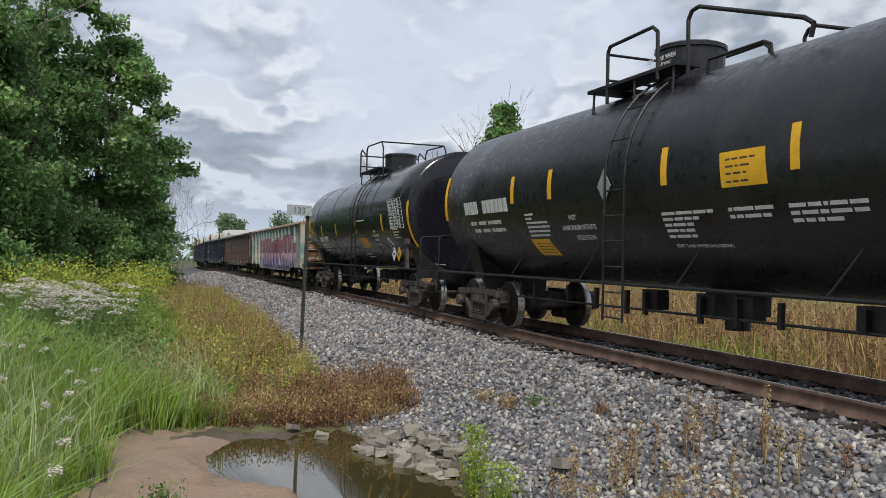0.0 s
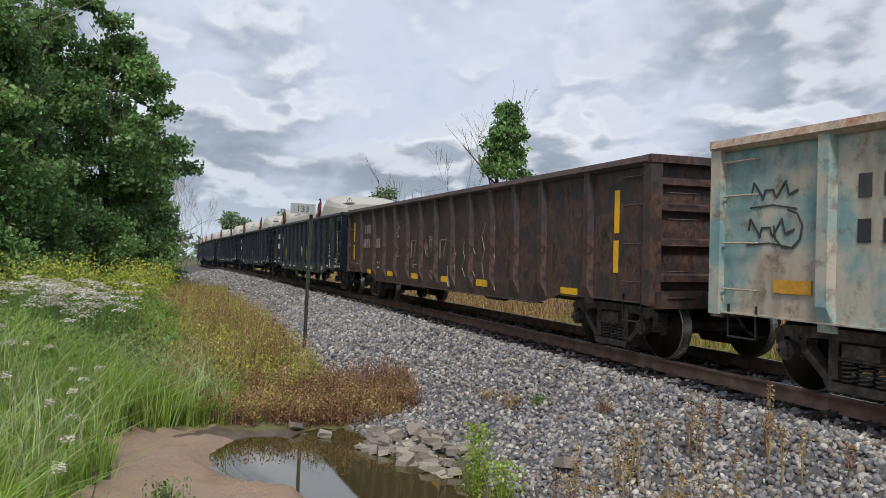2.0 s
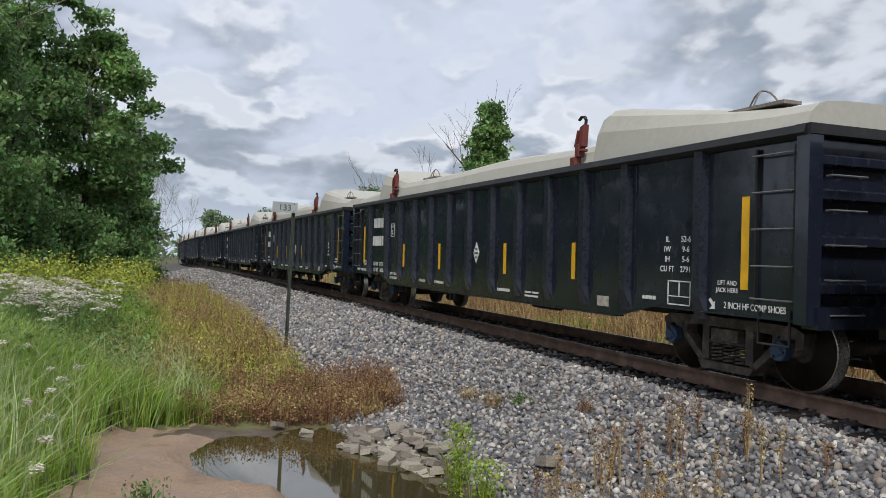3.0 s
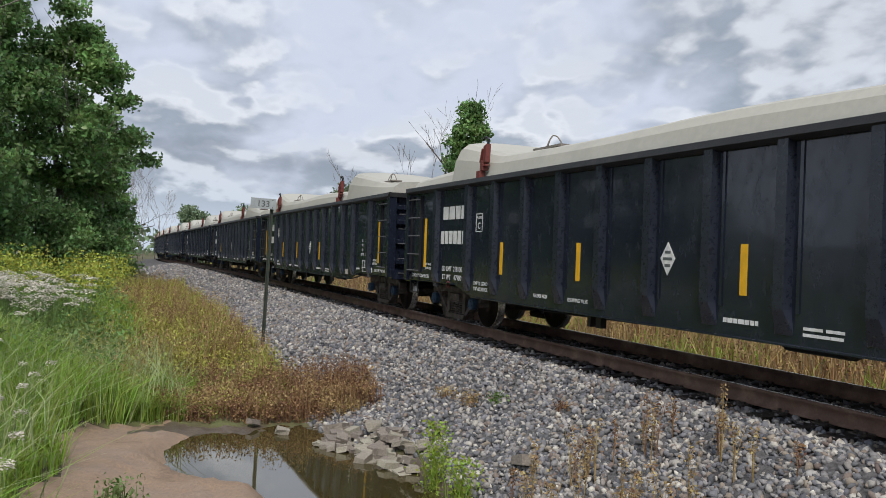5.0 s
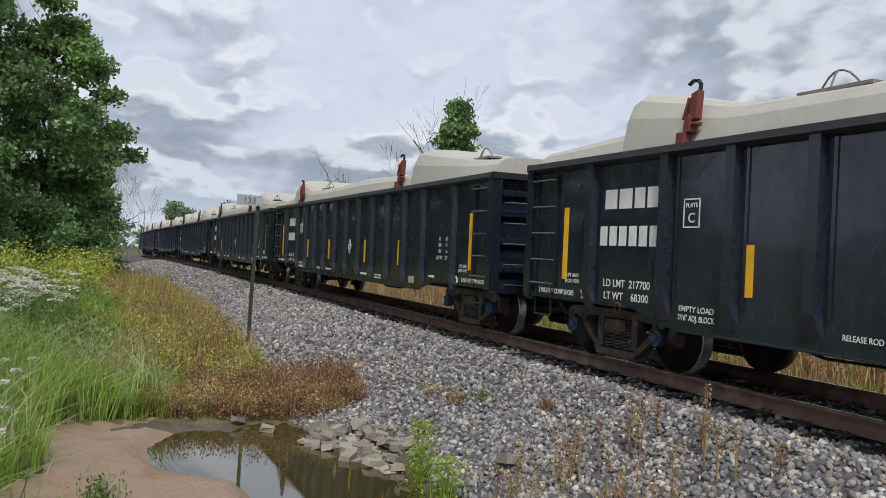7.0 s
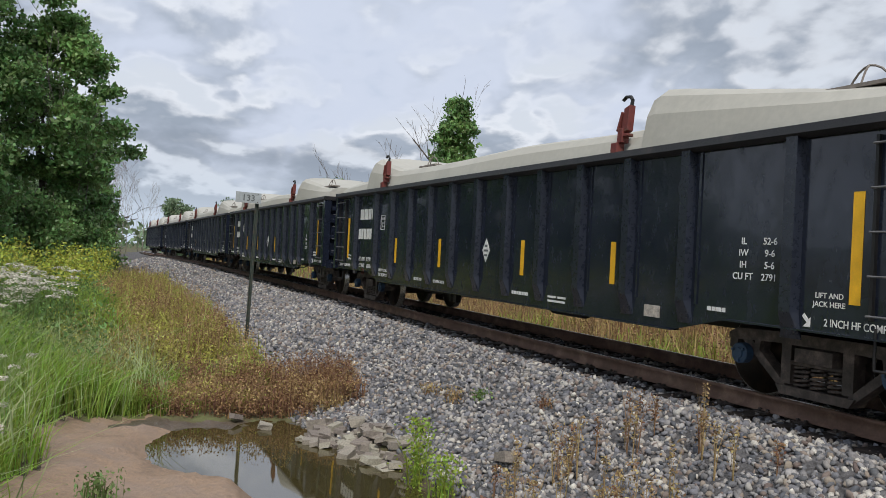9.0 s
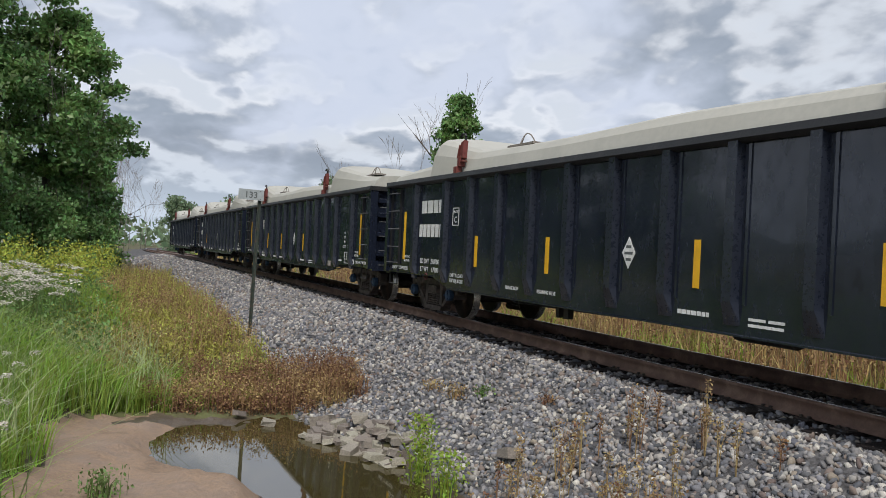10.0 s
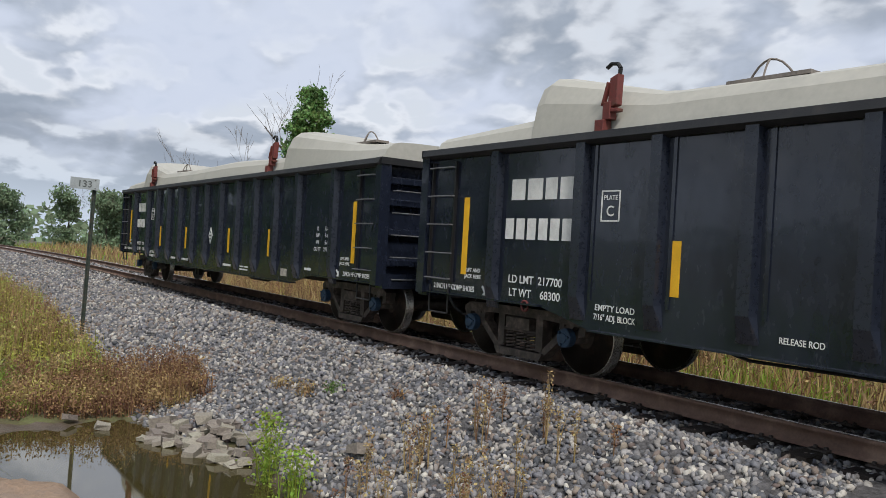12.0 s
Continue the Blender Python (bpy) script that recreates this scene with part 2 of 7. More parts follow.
STONES = ((0.29, 0.275, 0.26), (0.145, 0.147, 0.16), (0.40, 0.375, 0.345), (0.205, 0.20, 0.205), (0.215, 0.175, 0.15), (0.095, 0.10, 0.115), (0.26, 0.25, 0.25), (0.165, 0.168, 0.185))
M = {
    "black_paint": material("black_paint", (0.013, 0.017, 0.030), 0.20, vary=0.14, scale=0.7, fine=9, bump=0.012, second=(0.020, 0.024, 0.036), at=(0.5, 0.75), coat=0.35, stretch=(1, 1, 0.5)),
    "worn_rib": material("worn_rib", (0.014, 0.018, 0.030), 0.32, vary=0.25, scale=2.5, fine=20, bump=0.04, second=(0.045, 0.040, 0.038), at=(0.64, 0.8), coat=0.2),
    "black_steel": material("black_steel", (0.010, 0.010, 0.011), 0.5, vary=0.4, scale=3, bump=0.1, second=(0.026, 0.021, 0.018), at=(0.55, 0.75)),
    "tank_paint": material("tank_paint", (0.011, 0.0115, 0.015), 0.33, vary=0.3, scale=0.8, fine=9, bump=0.03, second=(0.026, 0.025, 0.026), at=(0.5, 0.8)),
    "tank_gloss": material("tank_gloss", (0.011, 0.0115, 0.016), 0.19, vary=0.2, scale=0.8, fine=9, bump=0.008, second=(0.016, 0.016, 0.020), at=(0.5, 0.8)),
    "yellow": material("yellow", (0.80, 0.44, 0.018), 0.5, vary=0.12, scale=5),
    "white": material("white", (0.72, 0.72, 0.70), 0.6, vary=0.15, scale=9),
    "old_white": material("old_white", (0.42, 0.38, 0.33), 0.8, vary=0.4, scale=14),
    "red_bracket": material("red_bracket", (0.16, 0.035, 0.03), 0.6, vary=0.35, scale=8, second=(0.08, 0.03, 0.02)),
    "cover": material("cover", (0.43, 0.42, 0.375), 0.62, vary=0.1, scale=1.2, fine=12, bump=0.05, second=(0.36, 0.35, 0.31), at=(0.5, 0.8)),
    "brown_paint": material("brown_paint", (0.105, 0.060, 0.050), 0.55, vary=0.7, scale=2.8, fine=18, bump=0.25, second=(0.034, 0.026, 0.027), at=(0.45, 0.56), stretch=(1, 1, 0.7)),
    "chalk": material("chalk", (0.27, 0.235, 0.205), 0.9, vary=0.6, scale=9, fine=50, second=(0.12, 0.085, 0.07), at=(0.45, 0.65)),
    "rust": material("rust", (0.17, 0.085, 0.05), 0.85, vary=0.5, scale=3, fine=30, bump=0.25, second=(0.30, 0.24, 0.19), at=(0.5, 0.62)),
    "pale_rail": material("pale_rail", (0.42, 0.34, 0.27), 0.85, vary=0.4, scale=4, fine=30, bump=0.2, second=(0.20, 0.10, 0.06), at=(0.5, 0.66)),
    "wheel_steel": material("wheel_steel", (0.05, 0.038, 0.032), 0.6, 0.3, vary=0.3, scale=5, bump=0.05, second=(0.09, 0.06, 0.045)),
    "rung_grey": material("rung_grey", (0.14, 0.14, 0.145), 0.55, 0.2, vary=0.3, scale=12, bump=0.05),
    "tread": material("tread", (0.42, 0.40, 0.38), 0.3, 0.9, vary=0.15, scale=9, bump=0.02),
    "truck_iron": material("truck_iron", (0.070, 0.057, 0.050), 0.72, vary=0.45, scale=7, bump=0.15, second=(0.13, 0.10, 0.085), at=(0.5, 0.7)),
    "blue_cap": material("blue_cap", (0.03, 0.065, 0.12), 0.55, vary=0.3, scale=12),
    "rail": material("rail", (0.18, 0.108, 0.080), 0.7, vary=0.3, scale=3, fine=40, bump=0.1, second=(0.24, 0.16, 0.12), at=(0.5, 0.7)),
    "rail_top": material("rail_top", (0.55, 0.53, 0.50), 0.28, 0.9, vary=0.15, scale=6, bump=0.02),
    "tie": material("tie", (0.028, 0.021, 0.018), 0.85, vary=0.4, scale=5, fine=40, bump=0.3, spread=0.4, second=(0.06, 0.05, 0.045), at=(0.6, 0.8), stretch=(1, 6, 1)),
    "stone": material("stone", (0.22, 0.21, 0.213), 0.85, vary=0.2, scale=20, fine=90, bump=0.2, island=0.35, palette=STONES),
    "stone_piece": material("stone_piece", (0.22, 0.21, 0.213), 0.85, vary=0.2, scale=20, fine=90, bump=0.2, spread=0.35, palette=STONES),
    "rubble": material("rubble", (0.265, 0.238, 0.20), 0.85, vary=0.3, scale=9, fine=60, bump=0.25, spread=0.25),
    "gravel_bed": material("gravel_bed", (0.085, 0.082, 0.085), 0.9, vary=0.5, scale=14, fine=34, bump=0.9),
    "soil": material("soil", (0.10, 0.075, 0.045), 0.9, vary=0.4, scale=1.5, fine=30, bump=0.5, second=(0.10, 0.11, 0.04), at=(0.4, 0.6)),
    "mud": material("mud", (0.30, 0.208, 0.142), 0.75, vary=0.3, scale=1.6, fine=22, bump=0.8, second=(0.22, 0.16, 0.12), at=(0.46, 0.62)),
    "wet_mud": material("wet_mud", (0.10, 0.078, 0.058), 0.4, vary=0.3, scale=3, fine=30, bump=0.4),
    "grass": material("grass", (0.23, 0.37, 0.045), 0.6, vary=0.25, scale=0.9, fine=4, bump=0, island=0.35, clear=0.35, second=(0.27, 0.36, 0.07), at=(0.45, 0.6)),
    "pale_grass": material("pale_grass", (0.36, 0.42, 0.20), 0.65, vary=0.2, scale=0.9, fine=4, bump=0, island=0.3, clear=0.3),
    "straw": material("straw", (0.40, 0.29, 0.14), 0.75, vary=0.3, scale=0.8, fine=4, bump=0, island=0.4, clear=0.25, second=(0.32, 0.20, 0.09), at=(0.45, 0.6)),
    "olive_weed": material("olive_weed", (0.44, 0.40, 0.10), 0.7, vary=0.3, scale=0.8, fine=4, bump=0, island=0.45, clear=0.3, second=(0.27, 0.31, 0.07), at=(0.45, 0.6)),
    "red_weed": material("red_weed", (0.27, 0.148, 0.08), 0.75, vary=0.3, scale=1.3, fine=4, bump=0, island=0.5, clear=0.2, second=(0.33, 0.235, 0.11), at=(0.48, 0.6)),
    "weed_green": material("weed_green", (0.15, 0.235, 0.07), 0.65, vary=0.3, scale=0.9, fine=4, bump=0, island=0.35, clear=0.3),
    "lime_weed": material("lime_weed", (0.30, 0.41, 0.06), 0.6, vary=0.2, scale=0.9, fine=4, bump=0, island=0.3, clear=0.4),
    "goldenrod": material("goldenrod", (0.40, 0.43, 0.065), 0.7, vary=0.25, scale=3, fine=9, bump=0, island=0.3, clear=0.3),
    "white_bloom": material("white_bloom", (0.66, 0.615, 0.55), 0.75, vary=0.2, scale=3, fine=9, bump=0, island=0.2, clear=0.3),
    "leaf": material("leaf", (0.14, 0.25, 0.085), 0.42, vary=0.35, scale=0.5, fine=3, bump=0, island=0.5, clear=0.45, second=(0.225, 0.345, 0.12), at=(0.45, 0.6)),
    # paler, greyer leaf: the haze of distance is put into its colour
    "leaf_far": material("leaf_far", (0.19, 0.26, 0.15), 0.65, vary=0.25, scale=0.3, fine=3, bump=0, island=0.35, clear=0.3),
    "bark": material("bark", (0.085, 0.07, 0.058), 0.9, vary=0.4, scale=4, fine=30, bump=0.4, stretch=(1, 1, 0.2)),
    "dead_wood": material("dead_wood", (0.21, 0.185, 0.165), 0.9, vary=0.3, scale=5, fine=30, bump=0.3, stretch=(1, 1, 0.2)),
    "post_green": material("post_green", (0.035, 0.05, 0.04), 0.6, vary=0.35, scale=9, second=(0.07, 0.05, 0.035)),
    "sign_plate": material("sign_plate", (0.36, 0.39, 0.40), 0.45, 0.2, vary=0.15, scale=9),
    "sign_ink": material("sign_ink", (0.10, 0.11, 0.11), 0.6, vary=0.2, scale=20),
}

# ---------------- building helpers ----------------


def finish(bm, name, mat, smooth=False, bevel=0.0):
    me = bpy.data.meshes.new(name)
    if bevel:
        bmesh.ops.bevel(bm, geom=[e for e in bm.edges if e.is_manifold and e.calc_face_angle(0) > 0.6], offset=bevel, segments=1, affect="EDGES")
    bmesh.ops.recalc_face_normals(bm, faces=bm.faces)
    bm.to_mesh(me)
    bm.free()
    for q in (mat if isinstance(mat, (list, tuple)) else [mat]):
        me.materials.append(M[q] if isinstance(q, str) else q)
    if smooth:
        for q in me.polygons:
            q.use_smooth = True
    return me


def part(name, bm, mat, parent, label="", smooth=False, bevel=0.0, at=None):
    """Links a bmesh (or ready mesh data) as one mesh object under a thing or a part."""
    me = bm if isinstance(bm, bpy.types.Mesh) else finish(bm, name, mat, smooth, bevel)
    ob = new(name, me)
    ob.parent = parent
    if at is not None:
        ob.matrix_basis = at
    return tagged(ob, label=label)


def thing(name, label, category, group="", kind="", at=None):
    ob = new(name)
    ob.empty_display_size = 0.2
    if at is not None:
        ob.matrix_basis = at
    return tagged(ob, label, category, group, kind)


def box(bm, x0, x1, y0, y1, z0, z1):
    v = [bm.verts.new(p) for p in ((x0, y0, z0), (x1, y0, z0), (x1, y1, z0), (x0, y1, z0), (x0, y0, z1), (x1, y0, z1), (x1, y1, z1), (x0, y1, z1))]
    for f in ((3, 2, 1, 0), (4, 5, 6, 7), (0, 1, 5, 4), (1, 2, 6, 5), (2, 3, 7, 6), (3, 0, 4, 7)):
        bm.faces.new([v[i] for i in f])
    return bm


def tube(bm, a, b, r, r2=None, n=8):
    a, b = Vector(a), Vector(b)
    r2 = r if r2 is None else r2
    q = (b - a).to_track_quat("Z", "Y").to_matrix()
    rings = []
    for c, k in ((a, r), (b, r2)):
        rings.append([bm.verts.new(c + q @ Vector((k * math.cos(2 * math.pi * i / n), k * math.sin(2 * math.pi * i / n), 0))) for i in range(n)])
    for i in range(n):
        bm.faces.new((rings[0][i], rings[0][(i + 1) % n], rings[1][(i + 1) % n], rings[1][i]))
    bm.faces.new(rings[0][::-1])
    bm.faces.new(rings[1])
    return bm


def bent(bm, pts, r, n=8):
    for a, b in zip(pts, pts[1:]):
        tube(bm, a, b, r, n=n)
    return bm


def extrude_xz(bm, outline, y0, y1):
    """A profile in x, z drawn out along y."""
    lo, hi = [bm.verts.new((x, y0, z)) for x, z in outline], [bm.verts.new((x, y1, z)) for x, z in outline]
    n = len(outline)
    for i in range(n):
        bm.faces.new((lo[i], lo[(i + 1) % n], hi[(i + 1) % n], hi[i]))
    bm.faces.new(lo[::-1])
    bm.faces.new(hi)
    return bm


def extrude_yz(bm, outline, x0, x1):
    """A profile in y, z drawn out along x."""
    lo, hi = [bm.verts.new((x0, y, z)) for y, z in outline], [bm.verts.new((x1, y, z)) for y, z in outline]
    n = len(outline)
    for i in range(n):
        bm.faces.new((lo[i], lo[(i + 1) % n], hi[(i + 1) % n], hi[i]))
    bm.faces.new(lo[::-1])
    bm.faces.new(hi)
    return bm


def lathe(bm, profile, n=24, axis="x", closed=True):
    """Turns a profile of (along, radius) about the axis."""
    rings = []
    for a, r in profile:
        ring = []
        for i in range(n):
            c, s = r * math.cos(2 * math.pi * i / n), r * math.sin(2 * math.pi * i / n)
            ring.append(bm.verts.new({"x": (a, c, s), "y": (c, a, s), "z": (c, s, a)}[axis]))
        rings.append(ring)
    for p, q in zip(rings, rings[1:]):
        for i in range(n):
            bm.faces.new((p[i], p[(i + 1) % n], q[(i + 1) % n], q[i]))
    if closed:
        bm.faces.new(rings[0][::-1])
        bm.faces.new(rings[-1])
    return bm


def raw_mesh(name, verts, faces, mats, which=None):
    """A mesh from number arrays (faces all of one length), quickly."""
    verts, faces = np.asarray(verts, dtype=np.float32), np.asarray(faces, dtype=np.int32)
    me = bpy.data.meshes.new(name)
    me.vertices.add(len(verts))
    me.vertices.foreach_set("co", verts.ravel())
    k = faces.shape[1]
    me.loops.add(faces.size)
    me.loops.foreach_set("vertex_index", faces.ravel())
    me.polygons.add(len(faces))
    me.polygons.foreach_set("loop_start", np.arange(0, faces.size, k, dtype=np.int32))
    for q in mats:
        me.materials.append(M[q])
    if which is not None:
        me.polygons.foreach_set("material_index", np.asarray(which, dtype=np.int32))
    me.update(calc_edges=True)
    return me


# ---------------- the lie of the land ----------------
POND = -1.20


def smooth(a, b, x):
    u = np.clip((x - a) / (b - a), 0, 1)
    return u * u * (3 - 2 * u)


LINE = np.array([track_at(q)[:3] for q in np.arange(-60, 420, 2.0)])


def track_x(y):
    """Centre line of the track and its height at y."""
    return np.interp(y, LINE[:, 1], LINE[:, 0]), np.interp(y, LINE[:, 1], LINE[:, 2])


def pond_shape(x, y):
    """Below 0 inside the water: a pool that runs towards the camera, with a bay on its left."""
    a = np.hypot((x - 2.75) / (1.0 + 0.10 * np.sin(y * 2.3)), (y - 7.6) / 3.6) - 1
    b = np.hypot((x - 1.95) / 0.95, (y - 9.75) / (1.3 + 0.12 * np.sin(x * 5))) - 1
    return np.minimum(a, b)


def ground_z(x, y):
    x, y = np.asarray(x, dtype=float), np.asarray(y, dtype=float)
    tx, tz = track_x(y)
    lat = x - tx
    field = -0.62 + 0.02 * np.clip(-x, 0, 14) + 0.008 * np.clip(y - 14, 0, 60) + 0.10 * np.sin(x * 0.5 + 1) * np.sin(y * 0.33)
    left = field - 0.44 * smooth(0, 7, y) * (1 - smooth(12.0, 18.5, y)) * smooth(-2.2, 0.9, x)
    foot = -4.45                       # toe of the ballast, from the track's centre
    top = tz - 0.235
    toe = -1.16 + 0.46 * smooth(10.8, 17.5, y) + (tz - 0.15) * smooth(12, 18, y)
    k = np.clip((lat - foot) / (-1.75 - foot), 0, 1)
    slope = toe + (top - 1.75 * BANK - toe) * (0.35 * k + 0.65 * k**1.5)
    z = np.where(lat > foot, slope, left + (toe - left) * smooth(foot - 1.2, foot, lat))
    z = np.where(np.abs(lat) <= 1.75, top + lat * BANK, z)
    far = lat - 1.75
    right = top + 1.75 * BANK - 0.50 * smooth(0, 1.3, far) + 0.50 * smooth(1.6, 4.5, far) + 0.01 * np.clip(far - 4, 0, 60)
    z = np.where(lat > 1.75, right, z)
    p = pond_shape(x, y)
    near = smooth(0.42, -0.1, p)
    z = np.where(lat < foot + 0.3, z + (POND - 0.03 - z) * near, z)
    z = np.where(p < 0, np.minimum(z, POND - 0.25 * smooth(0, -0.5, p) - 0.02), z)
    out = np.hypot(x, y)
    return z + 3.0 * smooth(90, 600, out)


def zone(x, y):
    """0 soil under plants, 1 gravel, 2 mud, 3 wet mud."""
    tx, _ = track_x(y)
    lat = x - tx
    w = 0.18 * np.sin(3 * x + 2 * y) + 0.12 * np.sin(7 * y - 4 * x)
    r = np.where((lat + w > -4.3) & (lat < 3.0), 1, 0)
    mud = (lat < -4.2) & (x > -0.30 + 0.16 * np.sin(y * 2.4) + 0.05 * (y - 7)) & (y < 11.35 + w) & (y > 2.5)
    r = np.where(mud, np.where((y > 10.95 + 0.3 * w) & (x > 0.9 + w), 3, 2), r)
    p = pond_shape(x, y)
    r = np.where((p < 0.02) & (lat < -4.0), 3, r)
    return r


def build_ground():
    def axis(lo, hi, fine_lo, fine_hi, step):
        a = list(np.arange(fine_lo, fine_hi + 1e-6, step))
        g, q = step, fine_hi
        while q < hi:
            g *= 1.22
            q += g
            a.append(q)
        g, q = step, fine_lo
        while q > lo:
            g *= 1.22
            q -= g
            a.insert(0, q)
        return np.array(a)
    xs, ys = axis(-2500, 2500, -3, 10.5, 0.10), axis(-2500, 2500, 1.5, 24, 0.12)
    X, Y = np.meshgrid(xs, ys)
    Z = ground_z(X, Y)
    rng = np.random.default_rng(5)
    close = (np.abs(X) < 16) & (Y > -5) & (Y < 45)
    Z = Z + np.where((zone(X, Y) == 2) & (pond_shape(X, Y) > 0.1), 0.02 * np.sin(9 * X + 4 * Y) * np.sin(8 * Y - 3 * X) + 0.025 * np.sin(3.1 * X - 2 * Y), 0)
    Z = Z + np.where(close & (pond_shape(X, Y) > 0.02), rng.normal(0, 0.012, Z.shape), 0)
    nx, ny = len(xs), len(ys)
    i = np.arange(nx * ny).reshape(ny, nx)
    faces = np.stack([i[:-1, :-1], i[:-1, 1:], i[1:, 1:], i[1:, :-1]], -1).reshape(-1, 4)
    cx = (X[:-1, :-1] + X[1:, 1:]).ravel() / 2
    cy = (Y[:-1, :-1] + Y[1:, 1:]).ravel() / 2
    me = raw_mesh("ground", np.stack([X, Y, Z], -1).reshape(-1, 3), faces, ["soil", "gravel_bed", "mud", "wet_mud"], zone(cx, cy))
    for q in me.polygons:
        q.use_smooth = True
    tagged(new("ground", me), "earth bank with grey ballast slope and bare mud by a pool", "ground", kind="structure")


def water_material():
    m = bpy.data.materials.new("pool_water")
    m.use_nodes = True
    nt = m.node_tree
    p = nt.nodes["Principled BSDF"]
    p.inputs["Base Color"].default_value = (0.055, 0.045, 0.016, 1)
    p.inputs["Roughness"].default_value = 0.03
    p.inputs["IOR"].default_value = 1.9
    p.inputs["Specular IOR Level"].default_value = 0.9
    n = nt.nodes.new("ShaderNodeTexNoise")
    n.inputs["Scale"].default_value, n.inputs["Detail"].default_value = 5.0, 3
    b = nt.nodes.new("ShaderNodeBump")
    b.inputs["Strength"].default_value, b.inputs["Distance"].default_value = 0.05, 0.02
    nt.links.new(n.outputs["Fac"], b.inputs["Height"])
    nt.links.new(b.outputs[0], p.inputs["Normal"])
    return m


def build_water():
    bm = bmesh.new()
    vs = [bm.verts.new((2.4 + 1.75 * math.cos(a), 7.8 + 4.2 * math.sin(a), 0)) for a in np.linspace(0, 2 * math.pi, 48, endpoint=False)]
    bm.faces.new(vs)
    M["pool_water"] = water_material()
    ob = new("water", finish(bm, "water", "pool_water"))
    ob.location = (0, 0, POND)
    tagged(ob, "still brown pool that mirrors the cloudy sky", "water", kind="structure")


build_ground()
build_water()

# ---------------- the track ----------------
TRACK_FROM, TRACK_TO = -40, 300


def build_rails():
    prof = ((-0.075, -0.186), (0.075, -0.186), (0.075, -0.172), (0.012, -0.150), (0.010, -0.052), (0.036, -0.040), (0.036, -0.010), (0.026, -0.001), (-0.026, -0.001), (-0.036, -0.010), (-0.036, -0.040), (-0.010, -0.052), (-0.012, -0.150), (-0.075, -0.172))
    band = ((-0.024, 0.0), (0.024, 0.0), (0.024, -0.003), (-0.024, -0.003))
    ss = np.concatenate([np.arange(TRACK_FROM, 60, 2.0), np.arange(60, TRACK_TO + 1, 5.0)])
    mats = [np.array(on_track(s)) for s in ss]
    for side, label in ((-1, "rusty brown steel rail with a bright running band"), (1, "rusty steel rail with a polished top edge")):
        rail = thing("rail", label, "rail", "rails of the track")
        for name, pr, mt in (("rail_body", prof, "rail"), ("running_band", band, "rail_top")):
            n = len(pr)
            v, f = [], []
            for m in mats:
                for x, z in pr:
                    v.append((m @ np.array([side * 0.7525 + x, 0, z, 1]))[:3])
            for k in range(len(ss) - 1):
                for i in range(n):
                    f.append((k * n + i, k * n + (i + 1) % n, (k + 1) * n + (i + 1) % n, (k + 1) * n + i))
            part(name, raw_mesh(name, v, f, [mt]), mt, rail)


def build_ties():
    bm = bmesh.new()
    box(bm, -1.30, 1.30, -0.115, 0.115, -0.36, -0.188)
    me = finish(bm, "tie", "tie", bevel=0.012)
    bm = bmesh.new()
    for sd in (-1, 1):
        box(bm, sd * 0.7525 - 0.19, sd * 0.7525 + 0.19, -0.09, 0.09, -0.1885, -0.172)
        for dx in (-0.12, 0.12):
            for dy in (-0.05, 0.05):
                box(bm, sd * 0.7525 + dx - 0.016, sd * 0.7525 + dx + 0.016, dy - 0.014, dy + 0.014, -0.172, -0.150)
    plate = finish(bm, "tie_plate", "truck_iron")
    ties = thing("sleepers", "dark weathered timber sleepers half sunk in ballast", "sleepers", kind="structure")
    rng = random.Random(3)
    s = -8.0
    far_v, far_f = [], []
    while s < 150:
        m = on_track(s) @ pose(rng.uniform(-0.05, 0.05), 0, rng.uniform(-0.012, 0.008), 0, 0, rng.uniform(-1.2, 1.2))
        if s < 60:
            ob = part("tie", me, "tie", ties, at=m)
            part("tie_plate", plate, "truck_iron", ob)
        else:
            k = len(far_v)
            far_v += [tuple(m @ Vector(p)) for p in ((-1.3, -0.115, -0.36), (1.3, -0.115, -0.36), (1.3, 0.115, -0.36), (-1.3, 0.115, -0.36), (-1.3, -0.115, -0.188), (1.3, -0.115, -0.188), (1.3, 0.115, -0.188), (-1.3, 0.115, -0.188))]
            far_f += [tuple(k + i for i in f) for f in ((4, 5, 6, 7), (0, 1, 5, 4), (1, 2, 6, 5), (2, 3, 7, 6), (3, 0, 4, 7))]
        s += 0.53
    part("far_ties", raw_mesh("far_ties", far_v, far_f, ["tie"]), "tie", ties)["kind"] = "stuff"


build_rails()
build_ties()

# ---------------- lettering ----------------
LETTERS = {}


def lettering(text, height, stretch=1.0):
    """Mesh of one line of text in the built-in font, in the y-z plane of a car's near side."""
    key = (text, height, stretch)
    if key not in LETTERS:
        cu = bpy.data.curves.new("text", "FONT")
        cu.body, cu.size, cu.align_x = text, height * 1.4, "CENTER"
        cu.extrude = 0.001
        cu.offset = height * 0.018
        ob = new("text", cu)
        me = bpy.data.meshes.new_from_object(ob.evaluated_get(bpy.context.evaluated_depsgraph_get()))
        bpy.data.objects.remove(ob)
        # text runs towards the car's front, as read from the near side
        me.transform(Matrix(((0, 0, -1, 0), (-stretch, 0, 0, 0), (0, 1, 0, 0), (0, 0, 0, 1))))
        LETTERS[key] = me
    return LETTERS[key]


def write(parent, text, y, z, height, mat="white", x=-1.583, stretch=1.0, name="lettering", turn=None):
    me = lettering(text, height, stretch).copy()
    me.materials.append(M[mat])
    return part(name, me, mat, parent, at=turn if turn is not None else pose(x, y, z))


